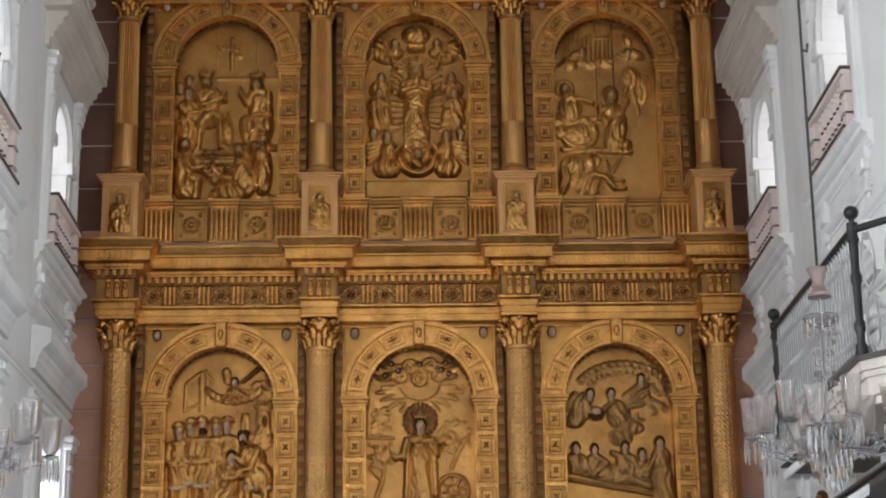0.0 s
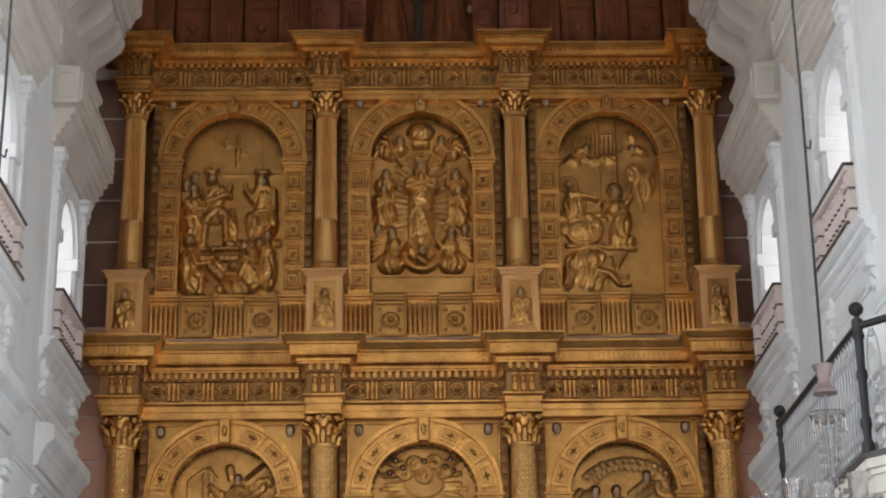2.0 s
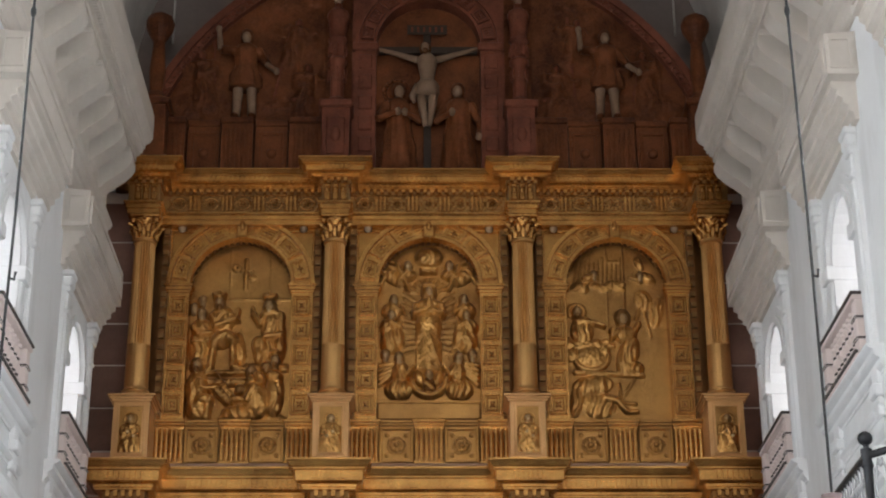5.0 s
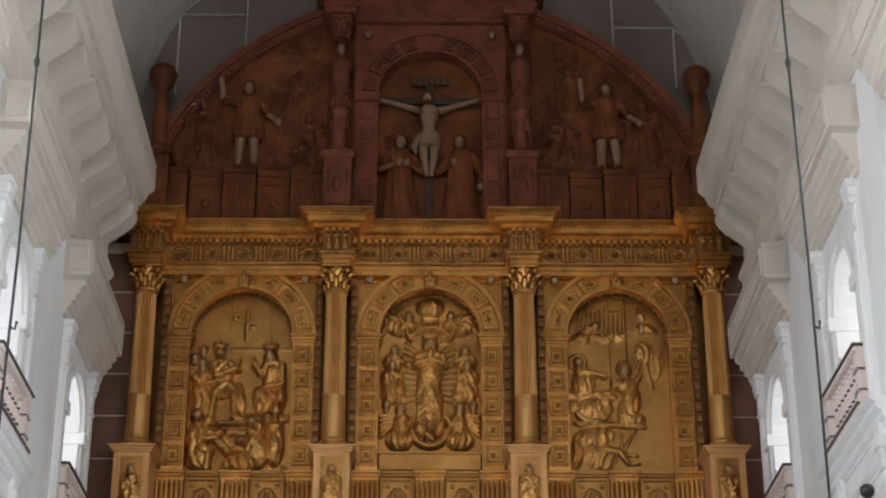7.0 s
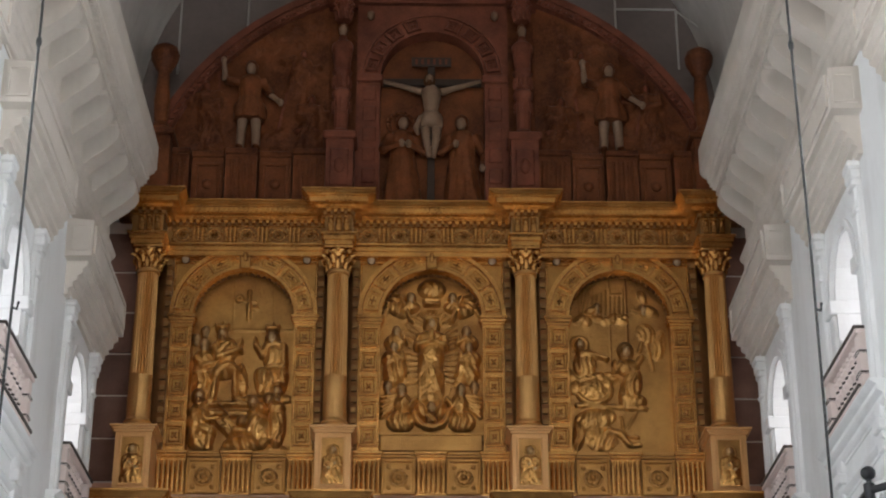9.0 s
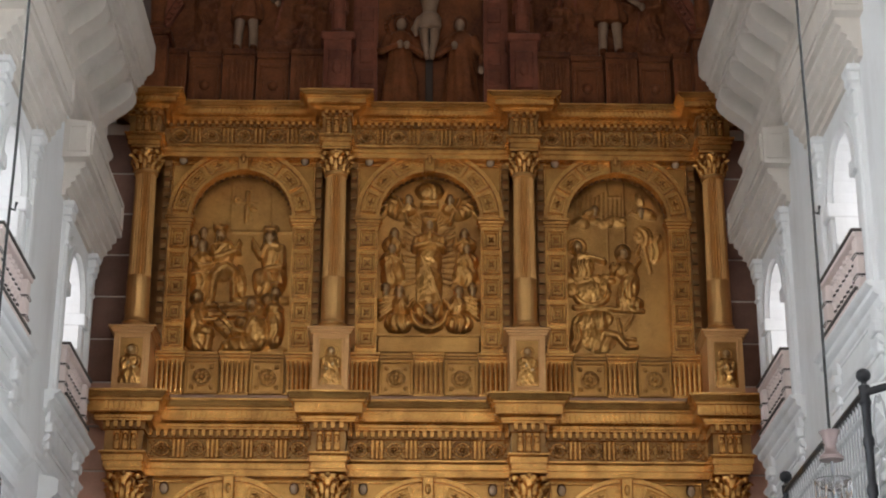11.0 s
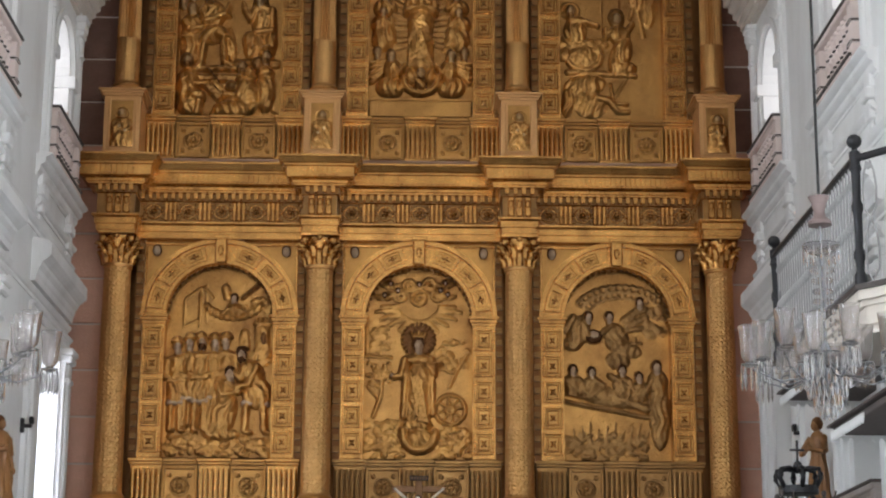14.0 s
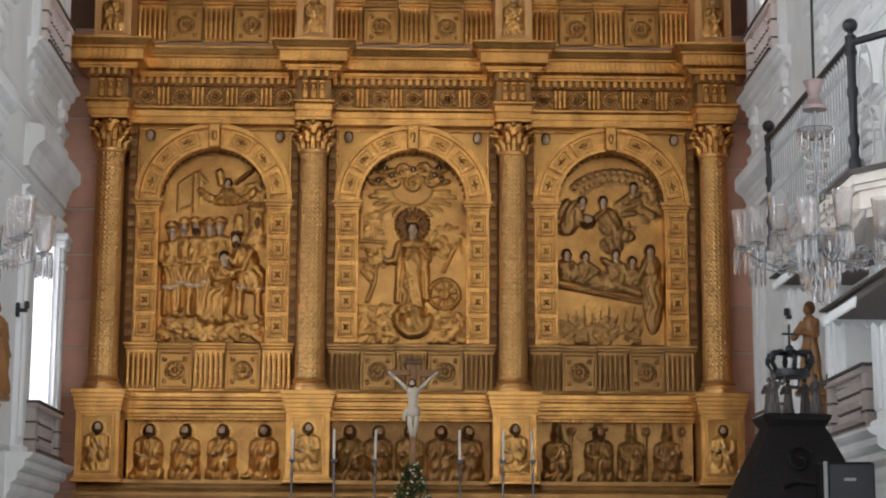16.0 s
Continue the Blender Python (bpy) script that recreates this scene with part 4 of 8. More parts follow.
    p += [cap(-0.1, 1.42, 0.3, 1.16, 0.05, 0.07, 0.09), cap(0.3, 1.16, 0.44, 1.02, 0.045, 0.06, 0.09), cap(0.08, 1.02, 0.5, 0.86, 0.08, 0.09, 0.06)]
    # standing mourner
    p += [ell(0.72, 0.8, 0.17, 0.62, 0.13, 0.04, 0, 0, 0.02, 58), ell(0.7, 1.3, 0.17, 0.22, 0.15, 0.05, 0, 0, 0.012, 46), cap(0.6, 1.34, 0.48, 1.12, 0.05, 0.07, 0.13)] + face(0.68, 1.56, 1.1, 0.12)
    # winged pair, the shield between them
    p += [ell(-0.62, 2.16, 0.17, 0.3, 0.13, 0.04, 0, -18, 0.018, 56), ell(-0.72, 1.96, 0.16, 0.12, 0.1, 0.03, 0, 0, 0.016, 60), cap(-0.52, 2.28, -0.46, 2.1, 0.045, 0.07, 0.12), cap(-0.7, 2.4, -0.86, 2.2, 0.07, 0.06, 0.02)] + face(-0.45, 2.41, 0.95, 0.12)
    p += [ell(0.02, 2.06, 0.2, 0.26, 0.13, 0.04, 0, 14, 0.018, 52), ell(0.18, 1.86, 0.26, 0.13, 0.1, 0.03, 0, -10, 0.018, 50), ell(0.04, 1.68, 0.2, 0.16, 0.09, 0.02, 0, 0, 0.016, 50), cap(-0.06, 2.28, -0.22, 2.14, 0.045, 0.07, 0.13), cap(0.16, 2.36, 0.44, 2.58, 0.07, 0.06, 0.02), cap(0.2, 2.28, 0.52, 2.42, 0.06, 0.06, 0.02), cap(0.2, 2.2, 0.44, 2.24, 0.05, 0.06, 0.02)] + face(-0.1, 2.41, 0.95, 0.13)
    p += [ell(-0.37, 2.08, 0.15, 0.12, 0.1, 0.06, 4), ell(-0.37, 2.1, 0.11, 0.085, 0.13, 0.06, 3), cap(0.34, 2.06, 0.34, 1.84, 0.016, 0.04, 0.02), cap(0.24, 1.98, 0.44, 1.98, 0.016, 0.04, 0.02), cap(0.4, 2.5, 0.52, 2.56, 0.05, 0.07, 0.02)] + face(0.42, 2.66, 0.9, 0.08)
    S["L2"] = p
    # upper tier, first bay: a crowned pair on a platform, readers at its foot
    p = [cap(0.06, 2.5, 0.06, 3.05, 0.04, 0.05), cap(-0.04, 2.85, 0.16, 2.85, 0.03, 0.05), ell(0.06, 2.75, 0.05, 0.14, 0.09), ring(-0.12, 2.9, 0.05, 0.03, 0.05), ell(0.17, 2.72, 0.07, 0.05, 0.05)]
    p += [cap(-0.2, 2.3, 0.88, 2.3, 0.022, 0.03, 0, 1), cap(-0.21, 2.3, -0.21, 3.3, 0.012, 0.014, 0, 1), cap(0.5, 2.3, 0.5, 3.2, 0.012, 0.014, 0, 1)]
    p += [cap(-0.58, 0.9, 0.2, 0.9, 0.06, 0.10, 0.06, 1), cap(-0.62, 0.74, 0.2, 0.74, 0.08, 0.09, 0.03, 1), cap(0.1, 1.0, 0.8, 1.0, 0.08, 0.07, 0.02, 1)]
    # attendants behind the crowned man
    p += face(-0.69, 2.27, 0.9, 0.03) + face(-0.84, 2.12, 0.9, 0.03)
    p += [ell(-0.69, 1.42, 0.19, 0.5, 0.12, 0.02, 0, -3, 0.018, 52), ell(-0.69, 1.74, 0.17, 0.2, 0.15, 0.03, 0, 0, 0.01, 50), cap(-0.82, 1.75, -0.7, 1.6, 0.06, 0.07, 0.12), cap(-0.7, 1.6, -0.5, 1.64, 0.05, 0.07, 0.13), cap(-0.84, 1.48, -0.54, 1.5, 0.025, 0.04, 0.13)]
    p += face(-0.69, 2.0, 1.05, 0.09)
    # the crowned man, seated
    p += [ell(-0.33, 1.55, 0.24, 0.2, 0.14, 0.05, 0, 0, 0.018, 44), ell(-0.32, 1.88, 0.2, 0.27, 0.17, 0.05, 0, -8, 0.014, 46), ell(-0.34, 2.02, 0.2, 0.09, 0.15, 0.06)]
    p += [cap(-0.5, 1.95, -0.44, 1.75, 0.065, 0.08, 0.14), cap(-0.44, 1.75, -0.1, 1.88, 0.055, 0.08, 0.17), cap(-0.18, 1.98, -0.06, 1.88, 0.055, 0.07, 0.12), cap(-0.08, 1.88, -0.04, 2.08, 0.032, 0.05, 0.16)]
    p += [cap(-0.36, 1.55, -0.46, 1.42, 0.1, 0.12, 0.14), cap(-0.46, 1.4, -0.5, 1.0, 0.06, 0.09, 0.1), cap(-0.26, 1.58, -0.12, 1.48, 0.1, 0.13, 0.15), cap(-0.12, 1.46, -0.1, 1.02, 0.06, 0.1, 0.11), cap(-0.1, 1.0, 0.02, 0.97, 0.05, 0.08, 0.1), cap(-0.5, 0.98, -0.55, 0.93, 0.05, 0.08, 0.1), ell(0.0, 1.35, 0.09, 0.32, 0.08, 0.05, 0, 8, 0.016, 60)]
    p += face(-0.38, 2.17, 1.15, 0.12, True) + diadem(-0.39, 2.31, 0.16)
    # the crowned woman, seated
    p += [ell(0.5, 1.3, 0.27, 0.34, 0.12, 0.04, 0, 10, 0.02, 46), ell(0.36, 1.4, 0.15, 0.2, 0.2, 0.05, 0, 20, 0.012, 46), ell(0.54, 1.8, 0.19, 0.32, 0.16, 0.05, 0, 0, 0.012, 44), ell(0.54, 2.0, 0.2, 0.09, 0.14, 0.06), ell(0.5, 1.86, 0.09, 0.09, 0.21, 0.05), ell(0.7, 1.4, 0.1, 0.3, 0.18, 0.04, 0, 0, 0.018, 80)]
    p += [cap(0.42, 1.98, 0.34, 1.8, 0.06, 0.08, 0.12), cap(0.34, 1.8, 0.22, 2.0, 0.05, 0.07, 0.14), cap(0.22, 2.0, 0.2, 2.12, 0.03, 0.05, 0.15), cap(0.7, 1.98, 0.72, 1.62, 0.065, 0.08, 0.12), cap(0.72, 1.6, 0.44, 1.55, 0.05, 0.07, 0.17)]
    p += [ell(0.5, 2.1, 0.13, 0.2, 0.1, 0.08, 4)] + face(0.49, 2.14, 1.15, 0.12) + diadem(0.5, 2.29, 0.17)
    # readers below
    p += [ell(-0.72, 0.62, 0.2, 0.34, 0.17, 0.07, 0, -6, 0.016, 44), ell(-0.68, 0.28, 0.22, 0.26, 0.16, 0.06, 0, 0, 0.018, 42), cap(-0.62, 0.42, -0.5, 0.38, 0.1, 0.12, 0.16), cap(-0.5, 0.38, -0.53, 0.08, 0.07, 0.1, 0.12), cap(-0.66, 0.72, -0.6, 0.58, 0.06, 0.08, 0.2), cap(-0.6, 0.58, -0.38, 0.6, 0.045, 0.07, 0.2)]
    p += [ell(-0.75, 1.04, 0.12, 0.13, 0.15, 0.1, 4)] + face(-0.73, 1.02, 1.05, 0.16, True)
    p += [cap(-0.36, 0.56, -0.18, 0.36, 0.07, 0.05, 0.16, 1), cap(-0.26, 0.6, -0.08, 0.4, 0.07, 0.05, 0.15), cap(-0.28, 0.57, -0.13, 0.39, 0.012, 0.05, 0.19, 2), cap(-0.4, 0.9, -0.2, 0.66, 0.02, 0.05, 0.14, 2)]
    p += [ell(0.3, 0.44, 0.23, 0.38, 0.2, 0.07, 0, 12, 0.012, 34), ell(0.06, 0.16, 0.34, 0.17, 0.14, 0.05, 0, 0, 0.024, 40), cap(0.28, 0.6, 0.18, 0.38, 0.075, 0.09, 0.22), cap(0.18, 0.36, -0.06, 0.4, 0.05, 0.07, 0.2), ell(0.36, 0.8, 0.1, 0.13, 0.2, 0.1, 0, 25)]
    p += [ell(0.04, 0.58, 0.1, 0.1, 0.14, 0.12, 4)] + face(0.22, 0.88, 1.1, 0.2, True)
    p += [ell(0.63, 0.52, 0.16, 0.42, 0.17, 0.06, 0, 0, 0.014, 60), ell(0.62, 0.82, 0.15, 0.12, 0.18, 0.08), ell(0.48, 1.0, 0.11, 0.12, 0.12, 0.08, 4)] + face(0.63, 1.08, 1.05, 0.18, True) + [ell(0.64, 1.24, 0.11, 0.07, 0.17, 0.14)]
    p += scatter(rng, 16, -0.85, 0.85, 0.0, 0.1, 0.05, 0.1, 0.06)
    S["U0"] = p
    # upper tier, middle: praying shape in a wreath of small winged ones
    p = []
    for k in range(11):
        v = 1.0 + 0.105 * k
        for q in (-1, 1):
            p.append(cap(q * 0.24, v - 0.01 * (k - 3), q * 0.44, v + 0.012 * (k - 3), 0.022, 0.04, 0.0, 1))
    p += [cap(0.2 * math.cos(a), 2.05 + 0.2 * math.sin(a), 0.36 * math.cos(a), 2.05 + 0.34 * math.sin(a), 0.022, 0.04, 0, 1) for a in [radians(20 + 14 * k) for k in range(11)]]
    p += [ell(0, 2.8, 0.25, 0.2, 0.14, 0.02, 1), cap(-0.11, 2.5, 0.11, 2.5, 0.05, 0.12, 0.05, 1), cap(-0.14, 2.57, 0.14, 2.57, 0.025, 0.12, 0.06)]
    for q in (-1, 1):
        # trumpeting pair above
        p += [ell(q * 0.62, 2.42, 0.26, 0.14, 0.13, 0.03, 0, q * 35, 0.018, 60), ell(q * 0.36, 2.44, 0.15, 0.11, 0.14, 0.04, 0, -q * 20, 0.012, 60), cap(q * 0.55, 2.62, q * 0.36, 2.16, 0.032, 0.06, 0.14), cap(q * 0.4, 2.48, q * 0.5, 2.36, 0.045, 0.07, 0.14)]
        p += [cap(q * (0.5 + 0.05 * k), 2.62 - 0.03 * k, q * (0.68 + 0.05 * k), 2.72 - 0.12 * k, 0.03, 0.06, 0.05) for k in range(5)]
        p += face(q * 0.37, 2.6, 0.95, 0.12)
        # two at the side, one above the other
        for v, u in ((1.96, 0.62), (1.66, 0.66)):
            p += [ell(q * (u + 0.04), v - 0.2, 0.17, 0.17, 0.14, 0.03, 0, q * 15, 0.016, 60), cap(q * u, v - 0.12, q * (u - 0.16), v - 0.22, 0.04, 0.07, 0.12), cap(q * (u - 0.16), v - 0.22, q * (u - 0.14), v - 0.1, 0.03, 0.06, 0.13)] + face(q * u, v, 0.95, 0.11)
        p += [ell(q * 0.66, 1.22, 0.19, 0.26, 0.15, 0.03, 0, q * 8, 0.02, 52), ell(q * 0.53, 1.3, 0.09, 0.2, 0.16, 0.03, 0, -q * 10, 0.014, 60)] + scatter(rng, 7, q * 0.65 - 0.18, q * 0.65 + 0.18, 1.0, 1.15, 0.05, 0.09, 0.1)
        # kneeling pair below
        p += [cap(q * 0.62, 0.78 - 0.05 * k, q * 0.86, 0.74 - 0.09 * k, 0.035, 0.06, 0.05) for k in range(5)] + face(q * 0.76, 0.93, 0.95, 0.08)
        p += [ell(q * 0.5, 0.6, 0.15, 0.22, 0.17, 0.06, 0, q * 6, 0.014, 50), ell(q * 0.53, 0.3, 0.24, 0.2, 0.17, 0.05, 0, 0, 0.022, 56), cap(q * 0.46, 0.68, q * 0.38, 0.54, 0.05, 0.07, 0.18), cap(q * 0.38, 0.54, q * 0.27, 0.68, 0.04, 0.06, 0.18)] + face(q * 0.52, 0.86, 1.0, 0.16)
    p += [cap(0.3 * math.cos(a), 0.48 + 0.3 * math.sin(a), 0.3 * math.cos(a + 0.2), 0.48 + 0.3 * math.sin(a + 0.2), 0.055, 0.1, 0.08) for a in [radians(185 + 11 * k) for k in range(16)]]
    p += [ell(-0.17, 0.5, 0.09, 0.16, 0.14, 0.07, 0, 20, 0.01, 60), ell(0.17, 0.5, 0.09, 0.16, 0.14, 0.07, 0, -20, 0.01, 60), ell(0, 0.34, 0.11, 0.16, 0.16, 0.07, 2), cap(-0.06, 0.38, 0.05, 0.28, 0.04, 0.06, 0.2), ell(0, 0.54, 0.085, 0.1, 0.2, 0.1, 4), ell(0, 0.52, 0.07, 0.085, 0.24, 0.1, 3)]
    # the praying one: veil, cloak, smooth skirt with slanting folds
    p += [ell(0, 1.0, 0.23, 0.5, 0.2, 0.06), ell(0, 1.5, 0.22, 0.4, 0.2, 0.07), ell(0, 1.86, 0.25, 0.13, 0.18, 0.08, 0, 0, 0.01, 60), ell(0, 0.72, 0.21, 0.16, 0.18, 0.07)]
    p += [cap(-0.15 + 0.05 * k, 1.5 - 0.06 * k, 0.06 + 0.05 * k, 0.98 - 0.12 * k, 0.022, 0.035, 0.235) for k in range(4)] + [cap(-0.2 + 0.03 * k, 1.5, -0.2 + 0.045 * k, 0.66, 0.018, 0.03, 0.14 + 0.03 * k) for k in range(4)]
    p += [cap(-0.22, 1.84, -0.25, 1.67, 0.065, 0.09, 0.16), cap(0.22, 1.84, 0.24, 1.67, 0.065, 0.09, 0.16), cap(-0.25, 1.66, -0.03, 1.74, 0.05, 0.08, 0.25), cap(0.24, 1.66, 0.03, 1.74, 0.05, 0.08, 0.25), cap(-0.025, 1.74, -0.012, 1.93, 0.03, 0.06, 0.29), cap(0.025, 1.74, 0.012, 1.93, 0.03, 0.06, 0.29)]
    p += [ell(0, 2.1, 0.14, 0.2, 0.14, 0.12, 0), ell(0, 2.08, 0.075, 0.11, 0.2, 0.13, 3), cap(-0.1, 2.2, 0.1, 2.2, 0.03, 0.09, 0.2)]
    S["U1"] = p
    # upper tier, third bay: a bending shape with a veil, a haloed one on a cloud, a smooth field
    p = [cap(-0.13, 1.6, -0.13, 3.3, 0.012, 0.014, 0, 2), cap(0.17, 2.1, 0.17, 3.3, 0.014, 0.016, 0, 2), cap(-0.1, 3.03, 0.12, 3.03, 0.02, 0.025, 0, 1)]
    p += [cap(-0.7 + 0.08 * k, 2.62 + 0.02 * (k % 3), -0.68 + 0.08 * k, 3.0 + 0.05 * (k % 4), 0.02, 0.022, 0, 1) for k in range(11)]
    p += scatter(rng, 22, -0.72, 0.15, 2.5, 2.62, 0.05, 0.1, 0.08) + [ell(-0.42, 2.72, 0.16, 0.07, 0.12, 0.02, 0, 15, 0.012, 60), ell(-0.62, 2.55, 0.1, 0.09, 0.1)] + face(-0.36, 2.76, 0.8, 0.06)
    p += [ell(0.46, 2.98, 0.07, 0.14, 0.08, 0.01, 0, 20, 0.012, 70), ell(0.6, 2.7, 0.16, 0.1, 0.1, 0.01, 0, -30, 0.014, 60), cap(0.42, 2.68, 0.3, 2.72, 0.03, 0.05, 0.04)] + face(0.46, 2.73, 0.85, 0.06)
    p += [ell(0.5, 2.28, 0.16, 0.2, 0.07, 0.01, 0, 20, 0.018, 60), cap(0.42, 2.1, 0.36, 1.92, 0.03, 0.04, 0.03), cap(0.5, 2.1, 0.6, 1.6, 0.03, 0.03, 0.01), ell(0.72, 2.05, 0.12, 0.3, 0.05, 0, 0, -10, 0.014, 60)]
    p += [ring(-0.69, 2.06, 0.14, 0.03, 0.04, 0.02), ell(-0.6, 1.7, 0.2, 0.27, 0.13, 0.03, 0, -8, 0.022, 62), ell(-0.58, 1.86, 0.17, 0.09, 0.13, 0.05), cap(-0.48, 1.86, -0.22, 1.78, 0.045, 0.07, 0.12)] + face(-0.69, 2.03, 1.05, 0.12, True)
    p += scatter(rng, 26, -0.88, -0.1, 1.38, 1.5, 0.06, 0.11, 0.1) + [ell(-0.46, 1.2, 0.27, 0.23, 0.13, 0.03, 0), ell(-0.8, 1.25, 0.12, 0.14, 0.1, 0.02, 0, 0, 0.012, 50), ell(-0.24, 1.3, 0.12, 0.14, 0.1, 0.02, 0, 30, 0.014, 50)]
    p += [cap(-0.46 + 0.3 * math.cos(a), 1.22 + 0.27 * math.sin(a), -0.46 + 0.3 * math.cos(a + 0.2), 1.22 + 0.27 * math.sin(a + 0.2), 0.045, 0.07, 0.08) for a in [radians(205 + 11 * k) for k in range(14)]]
    p += [ell(0.12, 1.93, 0.14, 0.18, 0.12, 0.06, 4), ell(0.12, 1.9, 0.085, 0.11, 0.2, 0.06, 3), ell(0.15, 1.62, 0.2, 0.17, 0.17, 0.06, 0, 0, 0.012, 44), ell(0.22, 1.32, 0.17, 0.3, 0.16, 0.05, 0, -10, 0.018, 52), ell(0.1, 1.12, 0.12, 0.3, 0.13, 0.04, 0, -6, 0.018, 56), ell(0.26, 1.0, 0.2, 0.13, 0.13, 0.04, 0, 0, 0.022, 56)]
    p += [cap(0.02, 1.66, -0.07, 1.56, 0.05, 0.07, 0.16), cap(-0.07, 1.56, -0.08, 1.7, 0.04, 0.06, 0.17), cap(0.3, 1.66, 0.4, 1.82, 0.045, 0.06, 0.12)]
    p += [cap(-0.75, 0.92, -0.2, 0.9, 0.05, 0.08, 0.02), cap(-0.2, 0.9, 0.42, 0.86, 0.05, 0.08, 0.02), ell(-0.45, 0.68, 0.36, 0.2, 0.12, 0.02, 0, 10, 0.018, 36), ell(-0.72, 0.45, 0.12, 0.36, 0.1, 0.01, 0, -10, 0.024, 62), ell(-0.35, 0.32, 0.3, 0.24, 0.08, 0.01, 0, 0, 0.02, 40)]
    p += [cap(-0.25, 0.45, -0.03, 0.4, 0.07, 0.1, 0.04), cap(-0.03, 0.4, 0.12, 0.2, 0.05, 0.08, 0.05), cap(0.12, 0.19, 0.3, 0.2, 0.04, 0.06, 0.04), cap(0.05, 0.36, 0.28, 0.34, 0.03, 0.05, 0.03), cap(0.0, 0.7, 0.05, 0.4, 0.025, 0.04, 0.03), cap(0.3, 0.85, 0.1, 0.5, 0.03, 0.03, 0.0, 1)]
    S["U2"] = p
    return S


SHAPES = panel_shapes()


def seated(u, s, turn=1, mitre=False, beard=True, hat=False, book=0, mi=0):
    """A broad draped half-figure, s metres high, as plain carved shapes."""
    def E(a, b, ra, rb, h, lf=0.0, m=mi, ang=0.0, fold=0.0, fr=48):
        return ell(u + a * s, b * s, ra * s, rb * s, h * s, lf, m, ang, fold * s, fr / s)

    p = [E(0, 0.10, 0.27, 0.20, 0.10, 0.02, fold=0.014), E(0, 0.30, 0.235, 0.30, 0.12, 0.02, fold=0.016, ang=8 * turn), E(-0.09, 0.26, 0.10, 0.16, 0.17, 0.02, fold=0.014, ang=-15), E(0.09, 0.26, 0.10, 0.16, 0.17, 0.02, fold=0.014, ang=15),
         E(0, 0.52, 0.155, 0.20, 0.15, 0.03, fold=0.018, fr=60), E(0, 0.625, 0.19, 0.085, 0.14, 0.03), E(0.12 * turn, 0.45, 0.07, 0.24, 0.17, 0.03, ang=18 * turn, fold=0.014)]
    for q in (-1, 1):
        p += [cap(u + q * 0.17 * s, 0.60 * s, u + q * 0.19 * s, 0.44 * s, 0.055 * s, 0.06 * s, 0.07), cap(u + q * 0.19 * s, 0.44 * s, u + q * (0.06 if q == turn else 0.10) * s, (0.47 if q == turn else 0.37) * s, 0.046 * s, 0.06 * s, 0.10), ell(u + q * (0.05 if q == turn else 0.09) * s, (0.475 if q == turn else 0.37) * s, 0.036 * s, 0.036 * s, 0.05 * s, 0.13, 3)]
    hm, fm = (mi, mi) if mitre else (4, 3)
    p += [E(0, 0.785, 0.098, 0.13, 0.15, 0.03, hm), E(0.008 * turn, 0.80, 0.07, 0.088, 0.21, 0.03, fm)]
    if beard:
        p += [E(0.008 * turn, 0.70, 0.06, 0.09, 0.205, 0.03, 4)]
    if mitre:
        p += [E(0, 0.91, 0.075, 0.14, 0.17, 0.03), cap(u + 0.25 * s, 0.05 * s, u + 0.25 * s, 0.86 * s, 0.014, 0.05, 0.03), ring(u + 0.25 * s, 0.87 * s, 0.05, 0.015, 0.05, 0.03)]
    elif hat:
        p += [E(0, 0.865, 0.15, 0.03, 0.22, 0.03), E(0, 0.90, 0.07, 0.05, 0.18, 0.03)]
    else:
        p += [ring(u, 0.79 * s, 0.145 * s, 0.012, 0.012)]
    if book:
        p += [E(0.12 * book, 0.40, 0.075, 0.06, 0.2, 0.04, 2 if book < 0 else mi, -25 * book), E(0.13 * book, 0.41, 0.055, 0.04, 0.21, 0.045, 3, -25 * book)]
    return p


# ---- columns ----
def lower_shaft(r0, r1, h):
    """A shaft covered with a carved diaper, with its moulded foot."""
    bm = bmesh.new()
    seg, rows = 108, 230
    prof = [(r0 * 1.36, 0, 0), (r0 * 1.36, 0.07, 0), (r0 * 1.28, 0.09, 0), (r0 * 1.28, 0.11, 0), (r0 * 1.1, 0.14, 0), (r0 * 1.2, 0.18, 0), (r0 * 1.05, 0.22, 0)]
    for k in range(rows):
        t = k / (rows - 1)
        prof.append((r0 + (r1 - r0) * t, 0.24 + (h - 0.3) * t, 1))
    prof += [(r1 * 1.12, h - 0.05, 0), (r1 * 1.12, h, 0)]
    rings = []
    for r, z, orn in prof:
        row = []
        for k in range(seg):
            a = 2 * math.pi * k / seg
            d = 0
            if orn:
                ca, cz = math.cos(9 * a), math.cos(2 * math.pi * z / 0.165)
                d = 0.008 * math.cos(3.1 * (ca + cz)) + 0.0035 * math.sin(27 * a) * math.sin(2 * math.pi * z / 0.055)
            row.append(bm.verts.new(((r + d) * math.cos(a), (r + d) * math.sin(a), z)))
        rings.append(row)
    for a, b in zip(rings, rings[1:]):
        for k in range(seg):
            bm.faces.new((a[k], a[(k + 1) % seg], b[(k + 1) % seg], b[k]))
    bm.faces.new(rings[-1])
    return bm


